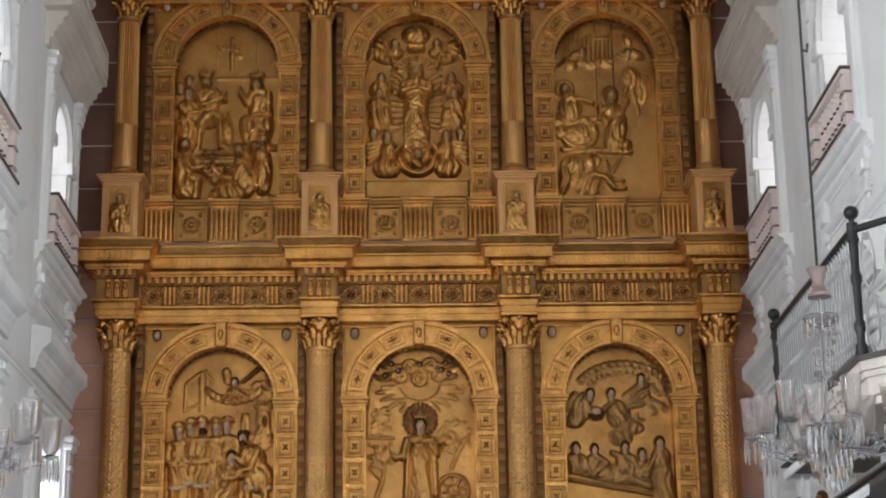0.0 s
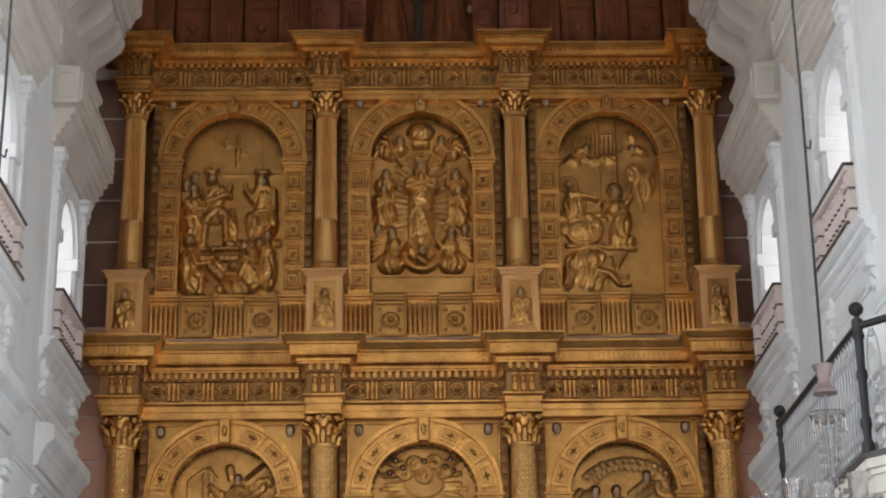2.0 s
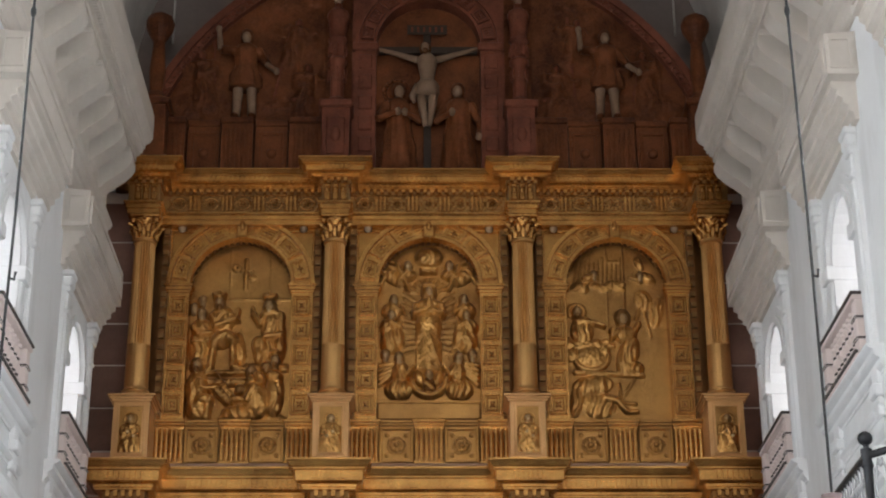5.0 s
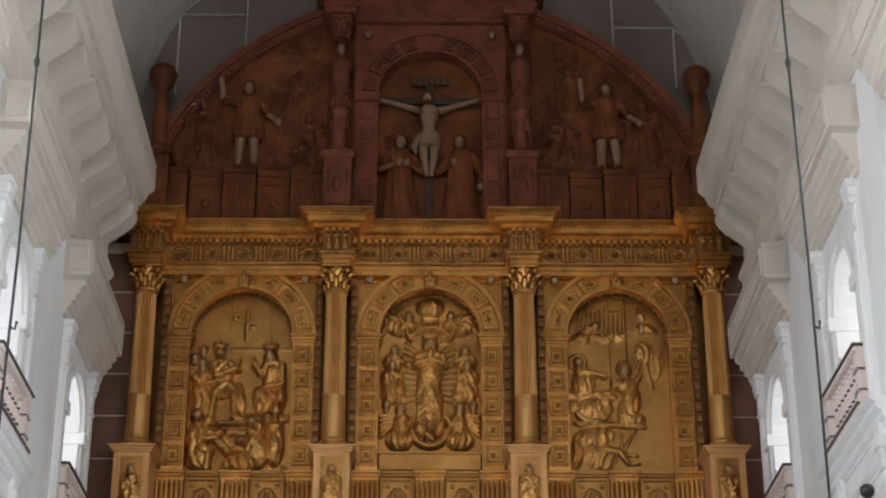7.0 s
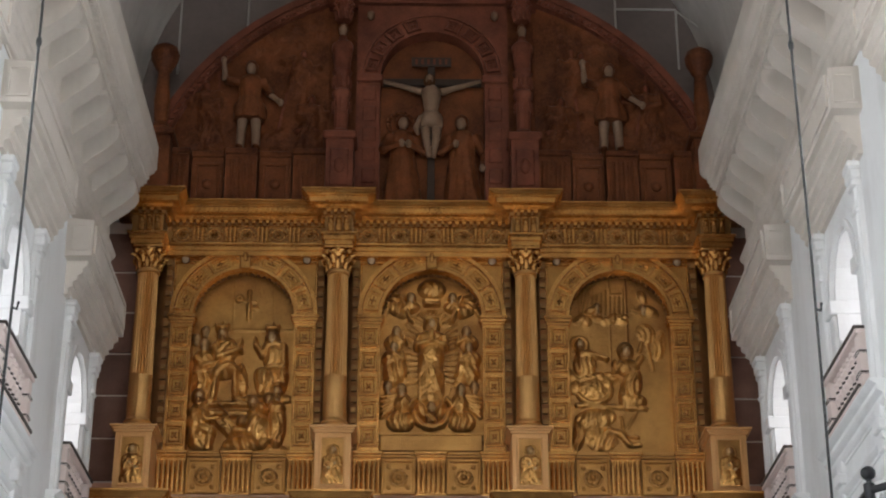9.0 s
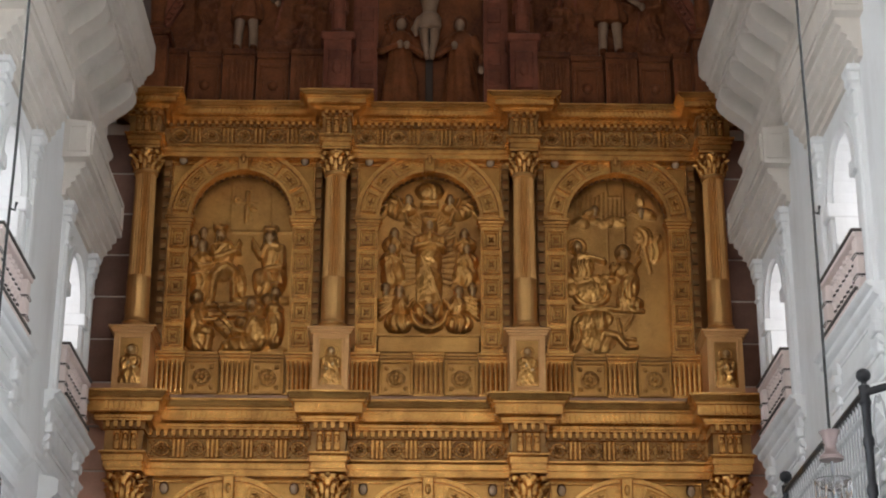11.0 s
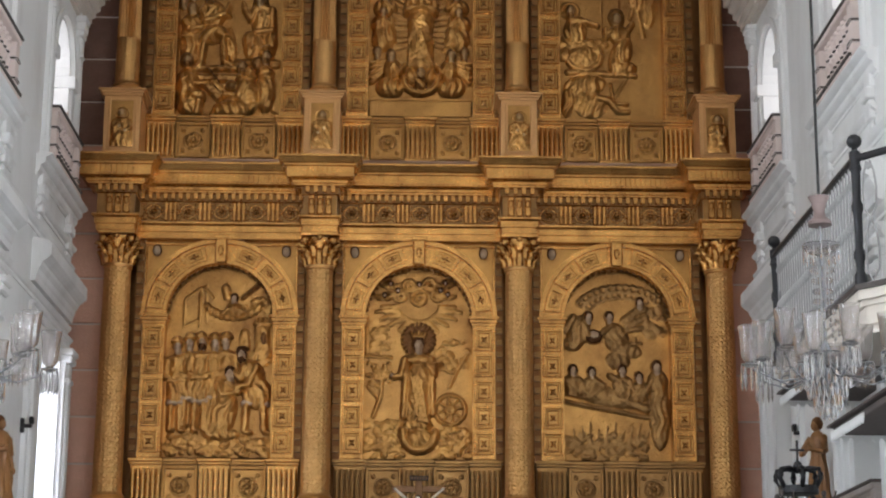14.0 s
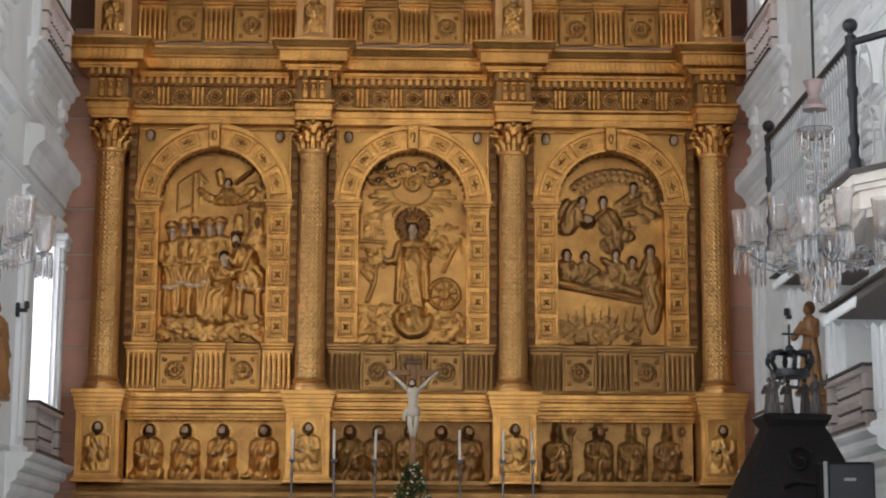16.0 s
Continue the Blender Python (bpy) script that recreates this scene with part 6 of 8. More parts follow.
# ---- frieze ornament ----
def friezes():
    rng = random.Random(3)
    for tier, y_flat, y_out, ent in ((LOW, 29.66, 29.14, ent_low), (UPP, 29.66, 29.16, ent_upp)):
        z0, za, zf, z1 = tier["ent"]
        zc, hh = (za + zf) / 2, (zf - za) * 0.40
        # a flower in an oval wreath, with scrolls that curl off to the corners
        bm = bmesh.new()
        tube(bm, [(hh * 0.86 * math.cos(2 * math.pi * k / 14), 0, hh * 0.8 * math.sin(2 * math.pi * k / 14)) for k in range(15)], hh * 0.13, 6)
        for k in range(7):
            a = 2 * math.pi * k / 7 + 0.3
            blob(bm, (hh * 0.4 * math.cos(a), -0.02, hh * 0.4 * math.sin(a)), (hh * 0.24, 0.03, hh * 0.15), 6, 4, 0, Matrix.Rotation(-a, 4, "Y"))
        blob(bm, (0, -0.035, 0), (hh * 0.2, 0.04, hh * 0.2), 8, 5)
        for q in (-1, 1):
            for v in (-1, 1):
                pts = []
                for k in range(9):
                    t = k / 8
                    r, a = hh * 0.36 * (1 - 0.75 * t), 0.4 + 4.6 * t
                    pts.append((q * (hh * 1.12 - r * math.cos(a)), -0.012, v * (hh * 0.66 + r * math.sin(a) * 0.9)))
                tube(bm, pts, hh * 0.10, 5)
                blob(bm, (q * hh * 1.02, -0.01, v * hh * 0.18), (hh * 0.26, 0.03, hh * 0.12), 6, 4, 0, Matrix.Rotation(-q * v * 0.7, 4, "Y"))
        ros = None
        bm2 = bmesh.new()
        for q in (-1, 0, 1):
            box(bm2, q * 0.075 - 0.03, q * 0.075 + 0.03, -0.045, 0.03, -hh * 1.1, hh * 1.1, 0.012)
        tri = None
        for bx in BAY_X:
            for k in range(9):
                x = AX + bx + (k - 4) * 0.285
                loc = (x, y_flat - 0.005, zc)
                if k % 2 == 0:
                    if ros is None:
                        ros = part("frieze_rosette", bm, GOLD, ent, loc=loc).data
                    else:
                        again("frieze_rosette", ros, ent, loc=loc)
                elif tri is None:
                    tri = part("frieze_block", bm2, GOLD, ent, loc=loc).data
                else:
                    again("frieze_block", tri, ent, loc=loc)
        for c in COLS:
            for q in (-0.14, 0.0, 0.14):
                bm3 = bmesh.new()
                box(bm3, -0.055, 0.055, -0.06, 0.03, -hh * 1.15, hh * 1.1, 0.02)
                blob(bm3, (0, -0.05, hh * 0.3), (0.045, 0.04, hh * 0.5), 6, 5)
                part("frieze_bracket", bm3, GOLD, ent, loc=(AX + c + q, y_out - 0.002, zc))


friezes()


# ---- predella with seated carved shapes ----
def predella():
    rng = random.Random(8)
    z0, z1 = 3.28, 4.26
    bm = bmesh.new()
    box(bm, AX - 5.35, AX + 5.35, 29.3, 30.4, 2.6, 3.1)
    sweep(bm, [(AX - 5.3, 29.35), (AX + 5.3, 29.35)], [(0, 2.85), (0.14, 2.85), (0.14, 2.98), (0.11, 3.0), (0.11, 3.06), (0.08, 3.09), (0.1, 3.13), (0.08, 3.17), (0.04, 3.2), (0.04, 3.26), (-0.3, 3.28), (-0.3, 2.85)])
    part("predella_base", fix(bm), GOLD_MUTED, altar)
    for bi, bx in enumerate(BAY_X):
        p = []
        n = (4, 5, 4)[bi]
        for k in range(n):
            u = -1.2 + 2.4 * (k + 0.5) / n + rng.uniform(-0.05, 0.05)
            mitre = bi == 2 and k != 1
            p += seated(u, 0.98 if not mitre else 0.94, rng.choice((-1, 1)), mitre, not mitre and not (bi == 0 and k == 3), bi == 2 and k == 1, (0, 1, -1)[k % 3] if not mitre else 0)
        p += scatter(rng, 10, -1.25, 1.25, 0.0, 0.08, 0.05, 0.1, 0.08)
        # duller gilding in the second and third bays paints in the weaker light
        relief("predella_relief", AX + bx, z0, 2.56, z1 - z0, p, 29.76, (CARVE, CARVE_DIM, (GOLD_MUTED, GOLD_MUTED, GOLD_DARK, FLESH, BROWN_HAIR))[bi], altar, label="gilded relief row of seated carved saints" if bi < 2 else "gilded relief row of seated mitred saints", cell=0.0155, rough=0.003, seed=20 + bi)
        bm = bmesh.new()
        for k in range(16):
            x = -1.2 + 2.4 * (k + 0.5) / 16
            box(bm, x - 0.05, x + 0.05, 29.6, 29.72, z1 - 0.03, z1 + 0.02, 0.01)
        box(bm, -1.30, 1.30, 29.66, 29.9, z1 - 0.02, z1 + 0.06)
        box(bm, -1.28, 1.28, 29.58, 29.8, z1 + 0.02, z1 + 0.06, 0.01)
        part("predella_border", bm, GOLD, altar, loc=(AX + bx, 0, 0))


predella()


# ---- the dark attic of the altarpiece ----
def statue_mesh(H, arms=(), wide=1.0, legs=False, seed=0, halo=False, beard=False):
    """A standing draped statue as one plain mesh; slots: robe, skin, hair."""
    rng = random.Random(seed)
    bm = bmesh.new()
    if legs:
        for q in (-1, 1):
            tube(bm, [(q * 0.075 * H, -0.02, 0.0), (q * 0.07 * H, 0, 0.2 * H), (q * 0.06 * H, 0, 0.40 * H)], 0.05 * H, 8, 1, (0.75, 0.85, 1.1))
            blob(bm, (q * 0.08 * H, -0.05 * H, 0.02 * H), (0.04 * H, 0.08 * H, 0.025 * H), 8, 5, 0)
        prof = [(0.17, 0.34), (0.165, 0.45), (0.115, 0.58), (0.13, 0.70), (0.135, 0.76), (0.10, 0.81), (0.04, 0.84)]
    else:
        prof = [(0.20, 0.0), (0.19, 0.08), (0.165, 0.25), (0.15, 0.40), (0.125, 0.55), (0.13, 0.68), (0.14, 0.75), (0.10, 0.81), (0.04, 0.84)]
    seg, rings = 44, []
    zs = np.linspace(prof[0][1], prof[-1][1], 30)
    rs = np.interp(zs, [p[1] for p in prof], [p[0] for p in prof])
    for r, z in zip(rs.tolist(), zs.tolist()):
        row = []
        for k in range(seg):
            a = 2 * math.pi * k / seg
            soft = min(1.0, max(0.0, (0.84 - z) * 3))
            fold = soft * (0.10 * math.sin(8 * a + 6 * z + seed) + 0.07 * math.sin(15 * a - 11 * z + 2 * seed) + 0.10 * max(0.0, math.sin(2.5 * a + 9 * z + seed)) ** 3)
            rr = r * wide * H * (1 + fold)
            row.append(bm.verts.new((rr * math.cos(a), 0.72 * rr * math.sin(a), z * H)))
        rings.append(row)
    for a, b in zip(rings, rings[1:]):
        for k in range(seg):
            f = bm.faces.new((a[k], a[(k + 1) % seg], b[(k + 1) % seg], b[k]))
            f.smooth = True
    bm.faces.new(rings[-1])
    bm.faces.new(rings[0][::-1])
    blob(bm, (0, 0.008 * H, 0.918 * H), (0.064 * H, 0.068 * H, 0.078 * H), 12, 9, 2)
    blob(bm, (0, -0.03 * H, 0.89 * H), (0.045 * H, 0.05 * H, 0.06 * H), 12, 9, 1)
    blob(bm, (0, -0.066 * H, 0.888 * H), (0.011 * H, 0.016 * H, 0.02 * H), 6, 5, 1)
    if beard:
        blob(bm, (0, -0.05 * H, 0.848 * H), (0.03 * H, 0.025 * H, 0.03 * H), 8, 6, 2)
    blob(bm, (0, 0, 0.82 * H), (0.035 * H, 0.035 * H, 0.06 * H), 8, 6, 1)
    for q, kind in arms:
        s = (q * 0.125 * wide * H, 0, 0.76 * H)
        e, h = {"up": ((q * 0.24, -0.06, 0.74), (q * 0.26, -0.1, 0.94)), "down": ((q * 0.2, -0.02, 0.6), (q * 0.30, -0.1, 0.48)), "in": ((q * 0.19, -0.08, 0.58), (q * 0.03, -0.15, 0.63)),
                "hang": ((q * 0.19, 0, 0.58), (q * 0.19, -0.05, 0.42))}[kind]
        e, h = tuple(v * H for v in e), tuple(v * H for v in h)
        tube(bm, [s, e], 0.045 * H, 8, 0, (1.1, 0.9))
        tube(bm, [e, h], 0.029 * H, 8, 1 if legs else 0, (1.0, 0.75))
        blob(bm, h, (0.03 * H, 0.03 * H, 0.04 * H), 8, 6, 1)
    if halo:
        m = Matrix.Translation((0, 0.06 * H, 0.92 * H))
        for k in range(18):
            a0, a1 = 2 * math.pi * k / 18, 2 * math.pi * (k + 1) / 18
            tube(bm, [m @ Vector((0.12 * H * math.cos(a), 0, 0.12 * H * math.sin(a))) for a in (a0, a1)], 0.02 * H, 6, 0)
    return bm


def statue(name, loc, H, mats, label, category="statue", group="", turn=0.0, **kw):
    ob = part(name, statue_mesh(H, **kw), mats, loc=Matrix.Translation(loc) @ Matrix.Rotation(radians(turn), 4, "Z"))
    return tagged(ob, label, category, group)


def attic():
    z0, zc, R = 15.9, 15.5, 5.5
    # lunette field
    bm = bmesh.new()
    seg, cols = 48, []
    for k in range(seg + 1):
        a = radians(4) + (math.pi - radians(8)) * k / seg
        x, z = R * math.cos(a), zc + R * math.sin(a)
        cols.append([bm.verts.new(q) for q in ((x, 30.15, z0), (x, 30.15, max(z0 + 0.01, z)), (x, 30.4, max(z0 + 0.01, z)), (x, 30.4, z0))])
    for a, b in zip(cols, cols[1:]):
        for j in range(4):
            bm.faces.new((a[j], b[j], b[(j + 1) % 4], a[(j + 1) % 4]))
    lun = part("lunette_field", fix(bm), RED_WOOD, altar, "dark red wooden lunette", loc=(AX, 0, 0))
    bm = bmesh.new()
    arch_ring(bm, 0, zc, R - 0.16, R + 0.06, 29.98, 30.3, radians(5), math.pi - radians(5), 60)
    arch_ring(bm, 0, zc, R - 0.02, R + 0.12, 29.92, 30.2, radians(5), math.pi - radians(5), 60)
    part("lunette_rim", fix(bm), RED_PAINT, altar, "red moulded rim", loc=(AX, 0, 0))
    bm = bmesh.new()
    for k in range(124):
        a = radians(6) + (math.pi - radians(12)) * k / 123
        m = Matrix.Translation((R * math.cos(a) - 0.1 * math.cos(a), 29.95, zc + (R - 0.1) * math.sin(a))) @ Matrix.Rotation(-a, 4, "Y")
        box(bm, -0.035, 0.035, -0.03, 0.05, -0.034, 0.034)
        bmesh.ops.transform(bm, matrix=m, verts=bm.verts[-8:])
    tagged(part("lunette_dentil", bm, RED_PAINT, altar, loc=(AX, 0, 0)), kind="stuff")
    # carved low ground of the two fields
    rng = random.Random(21)
    mats = (RED_WOOD, RED_WOOD, RED_WOOD, RED_PAINT, RED_WOOD)
    for q in (-1, 1):
        p = [cap(-1.4 + 0.4 * k, 0.0, -1.4 + 0.4 * k, 3.2, 0.016, 0.02, 0, 2) for k in range(8)]
        p += scatter(rng, 50, -1.4, 1.4, 0.0, 0.5, 0.06, 0.16, 0.06, 2, 0.02) + scatter(rng, 26, -1.0, 1.2, 2.3, 2.9, 0.08, 0.2, 0.05, 2, 0.015)
        p += [cap(0.45, 0.5, 0.75, 2.1, 0.022, 0.05, 0, 3), cap(-0.62, 0.5, -0.72, 2.3, 0.022, 0.05, 0, 3), cap(0.86, 1.0, 1.0, 1.9, 0.03, 0.05, 0, 2)]
        p += robed(-q * 1.02, 0.15, 1.15, 4, "xo", wide=1.3, mi=0, head=3, hair=2) + robed(q * 0.78, 0.3, 1.3, -6, "ox", wide=1.2, mi=0, head=3, hair=2) + robed(-q * 0.72, 1.3, 1.0, 12, "oo", wide=1.2, mi=2, head=3, hair=2)
        p += [cap(-q * 1.02, 0.0, -q * 1.02, 0.5, 0.2, 0.1, 0.0, 0), cap(-q * 1.2, 0.52, -q * 0.84, 0.52, 0.05, 0.13, 0.0, 3)]
        relief("lunette_relief", AX + q * 3.35, 17.2, 2.85, 3.3, p, 30.14, mats, altar, label="dark carved ground of the lunette", cell=0.03, rough=0.008, seed=31 + q, chisel=0.009, depth=0.85, arc=(-q * 3.35, -1.7, 5.36))
    # dado of fluted blocks and square panels
    for q in (-1, 1):
        for k in range(5):
            w = 0.58
            x = AX + q * (2.25 + 0.62 * k)
            bm = bmesh.new()
            out = 0.14 if k % 2 == 0 else 0.0
            box(bm, -w / 2, w / 2, 29.95 - out, 30.2, z0, 17.08)
            if k % 2:
                for a, b, c, d in ((-0.24, 0.24, 16.90, 16.96), (-0.24, 0.24, 16.1, 16.16), (-0.24, -0.18, 16.16, 16.9), (0.18, 0.24, 16.16, 16.9)):
                    box(bm, a, b, 29.91, 29.97, c, d, 0.012)
                blob(bm, (0, 29.94, 16.53), (0.1, 0.05, 0.1))
            box(bm, -w / 2 - 0.01, w / 2 + 0.01, 29.90 - out, 30.2, 17.08, 17.2, 0.015)
            dado = part("dado_block", bm, RED_WOOD, altar, loc=(x, 0, 0))
            for j in range(6 if k % 2 == 0 else 0):
                bm = bmesh.new()
                box(bm, -w / 2 + 0.05 + j * 0.083, -w / 2 + 0.10 + j * 0.083, 29.95 - out - 0.025, 29.95 - out + 0.02, z0 + 0.2, 16.98, 0.01)
                part("flute", bm, RED_WOOD, dado, loc=(x, 0, 0))
    # arched niche
    bm = bmesh.new()
    zs, r0, r1 = 18.74, 0.97, 1.36
    arch_plate(bm, 1.42, z0, 20.32, r0, zs, 29.86, 30.14)
    ab = part("attic_niche", fix(bm), RED_PAINT, altar, "red painted arched niche", loc=(AX, 0, 0))
    bm = bmesh.new()
    arch_ring(bm, 0, zs, r0, r1, 29.8, 29.9, seg=32)
    arch_ring(bm, 0, zs, r1 - 0.06, r1, 29.75, 29.85, seg=32)
    part("archivolt", fix(bm), RED_PAINT, ab, loc=(AX, 0, 0))
    for k in range(9):
        if k == 4:
            continue
        a = radians((k - 4) * 19.5)
        part("arch_panel", voussoir_mesh(r0 + 0.05, r1 - 0.1, radians(7.5)), RED_PAINT, ab, loc=Matrix.Translation((AX, 29.79, zs)) @ Matrix.Rotation(a, 4, "Y"))
    for q in (-1, 1):
        bm = bmesh.new()
        a, b = sorted((q * r0, q * r1))
        box(bm, a, b, 29.8, 30.0, z0, zs - 0.12)
        box(bm, a - 0.05, b + 0.05, 29.74, 30.0, zs - 0.14, zs + 0.02, 0.02)
        for k in range(5):
            z = 16.5 + 0.43 * k
            box(bm, a + 0.07, b - 0.07, 29.77, 29.85, z, z + 0.3, 0.02)
        part("jamb", bm, RED_PAINT, ab, loc=(AX, 0, 0))
        part("cherub_head", head_mesh(1.1), (RED_PAINT, AGED_FLESH, RED_WOOD), ab, "small pale carved head", True, (AX + q * 1.17, 29.72, 20.02))
        # pedestal and figure-shaped column
        bm = bmesh.new()
        box(bm, -0.25, 0.25, 29.4, 30.1, z0 + 0.12, 17.2)
        box(bm, -0.32, 0.32, 29.33, 30.1, z0, z0 + 0.12, 0.02)
        box(bm, -0.31, 0.31, 29.34, 30.1, 17.2, 17.36, 0.03)
        box(bm, -0.17, 0.17, 29.37, 29.45, 16.25, 17.0, 0.02)
        blob(bm, (0, 29.37, 16.65), (0.1, 0.05, 0.16))
        part("attic_pedestal", bm, RED_PAINT, altar, loc=(AX + q * 1.68, 0, 0))
        bm = bmesh.new()
        lathe(bm, [(0.19, 0), (0.19, 0.08), (0.13, 0.14), (0.14, 0.8), (0.18, 0.86), (0.18, 0.93), (0.13, 0.98), (0.15, 1.3), (0.19, 1.36), (0.15, 1.42), (0.18, 1.75), (0.19, 1.95), (0.08, 2.06), (0.07, 2.14)], 0, 0, 24, 1, 0.014, (0.14, 0.8))
        for k in range(8):
            a = math.pi * k / 4
            blob(bm, (0.15 * math.cos(a), 0.15 * math.sin(a), 1.14), (0.045, 0.045, 0.13), 6, 5)
            blob(bm, (0.155 * math.cos(a), 0.155 * math.sin(a), 0.62), (0.03, 0.03, 0.14), 6, 5)
        for e in (-1, 1):
            blob(bm, (e * 0.13, -0.03, 1.86), (0.08, 0.1, 0.14), 8, 6)
        blob(bm, (0, 0.0, 2.28), (0.10, 0.10, 0.15), 10, 8, 2)
        blob(bm, (0, -0.04, 2.25), (0.08, 0.085, 0.12), 10, 8, 1)
        hm = part("figure_column", fix(bm), (RED_PAINT, AGED_FLESH, RED_WOOD), altar, "red carved column shaped as a figure", True, (AX + q * 1.68, 29.65, 17.36))
        part("capital", fix(capital_mesh(0.12, 0.48)), RED_PAINT, hm, smooth=True, loc=(AX + q * 1.68, 29.65, 19.84))
    # niche back
    bm = bmesh.new()
    box(bm, -1.0, 1.0, 30.16, 30.3, z0, 19.8)
    part("niche_back", bm, RED_WOOD, ab, loc=(AX, -0.03, 0))
    # entablature and upper panel
    bm = bmesh.new()
    pts = [(AX - 1.98, 30.3), (AX - 1.98, 29.45), (AX - 1.4, 29.45), (AX - 1.4, 29.78), (AX + 1.4, 29.78), (AX + 1.4, 29.45), (AX + 1.98, 29.45), (AX + 1.98, 30.3)]
    sweep(bm, pts, [(0, 20.34), (0, 20.45), (0.04, 20.48), (0.04, 20.55), (0, 20.56), (0, 20.78), (0.06, 20.82), (0.14, 20.92), (0.22, 20.95), (0.22, 21.05), (-0.2, 21.1), (-0.2, 20.34)])
    part("attic_entablature", fix(bm), RED_PAINT, altar)
    bm = bmesh.new()
    box(bm, AX - 1.9, AX + 1.9, 29.8, 30.4, 20.9, 21.9)
    for q in (-1, 1):
        box(bm, AX + q * 1.68 - 0.25, AX + q * 1.68 + 0.25, 29.5, 30.3, 21.05, 21.8, 0.02)
    box(bm, AX - 1.3, AX + 1.3, 29.74, 29.84, 21.15, 21.75, 0.03)
    part("attic_top", bm, RED_WOOD, altar)
    # turned finials at the ends of the lunette
    for q in (-1, 1):
        bm = bmesh.new()
        box(bm, -0.3, 0.3, 29.4, 30.1, z0, 16.25, 0.02)
        box(bm, -0.24, 0.24, 29.46, 30.1, 16.25, 17.3, 0.02)
        box(bm, -0.3, 0.3, 29.4, 30.1, 17.3, 17.42, 0.02)
        lathe(bm, [(0.2, 17.42), (0.23, 17.5), (0.12, 17.65), (0.15, 18.1), (0.11, 18.7), (0.19, 18.85), (0.25, 18.97), (0.27, 19.1), (0.23, 19.22), (0.13, 19.3), (0.04, 19.33)], 0, 29.7, 16)
        part("corner_finial", fix(bm), RED_WOOD, altar, loc=(AX + q * 5.0, 0, 0))


attic()
DIM_ROBE = (RED_WOOD, AGED_FLESH, RED_WOOD)
statue("saint_statue", (AX - 0.55, 29.98, 15.95), 2.08, DIM_ROBE, "dark robed wooden statue with halo in the attic niche", group="statues beside the high crucifix", arms=((-1, "in"), (1, "in")), seed=3, halo=True, turn=10, wide=0.85)
statue("saint_statue", (AX + 0.55, 29.98, 15.95), 2.08, DIM_ROBE, "dark robed wooden statue with lowered hand in the attic niche", group="statues beside the high crucifix", arms=((-1, "in"), (1, "hang")), seed=6, turn=-10, wide=0.85)
statue("soldier_statue", (AX - 3.4, 29.95, 17.2), 1.95, DIM_ROBE, "pale-faced wooden statue in a dark tunic, one arm raised", group="statues in the lunette", arms=((-1, "up"), (1, "down")), seed=7, legs=True, wide=0.85)
statue("soldier_statue", (AX + 3.32, 29.95, 17.2), 1.95, DIM_ROBE, "pale-faced wooden statue in a dark tunic, one arm raised", group="statues in the lunette", arms=((-1, "up"), (1, "down")), seed=8, legs=True, wide=0.85)


def corpus_mesh(H, span, rise):
    """A plain carved hanging figure, arms spread upward; slots: skin, cloth, hair."""
    bm = bmesh.new()
    zs = 0.80 * H
    for q in (-1, 1):
        tube(bm, [(q * 0.10 * H, -0.02, zs), (q * span * 0.55, -0.02, zs + 0.45 * rise * H), (q * span, 0, zs + rise * H)], 0.03 * H, 8, 0, (1.3, 0.9, 0.65))
        tube(bm, [(q * 0.055 * H, -0.02, 0.46 * H), (q * 0.05 * H, -0.06 * H, 0.25 * H), (q * 0.018 * H, -0.03 * H, 0.04 * H)], 0.05 * H, 8, 0, (1.2, 0.85, 0.55))
    lathe(bm, [(0.07 * H, 0.42 * H), (0.085 * H, 0.48 * H), (0.07 * H, 0.58 * H), (0.095 * H, 0.72 * H), (0.105 * H, 0.79 * H), (0.05 * H, 0.85 * H)], 0, -0.03 * H, 14)
    lathe(bm, [(0.09 * H, 0.37 * H), (0.12 * H, 0.40 * H), (0.115 * H, 0.50 * H), (0.09 * H, 0.53 * H)], 0, -0.03 * H, 14, mi=1)
    tube(bm, [(-0.1 * H, -0.08 * H, 0.48 * H), (-0.15 * H, -0.05 * H, 0.36 * H), (-0.13 * H, -0.05 * H, 0.29 * H)], 0.03 * H, 6, 1, (1, 1.2, 0.6))
    blob(bm, (-0.02 * H, -0.05 * H, 0.905 * H), (0.064 * H, 0.062 * H, 0.08 * H), 10, 8, 2)
    blob(bm, (-0.02 * H, -0.09 * H, 0.90 * H), (0.042 * H, 0.045 * H, 0.058 * H), 10, 8, 0)
    blob(bm, (-0.02 * H, -0.11 * H, 0.855 * H), (0.03 * H, 0.03 * H, 0.035 * H), 8, 6, 2)
    for f in bm.faces:
        f.smooth = True
    return fix(bm)


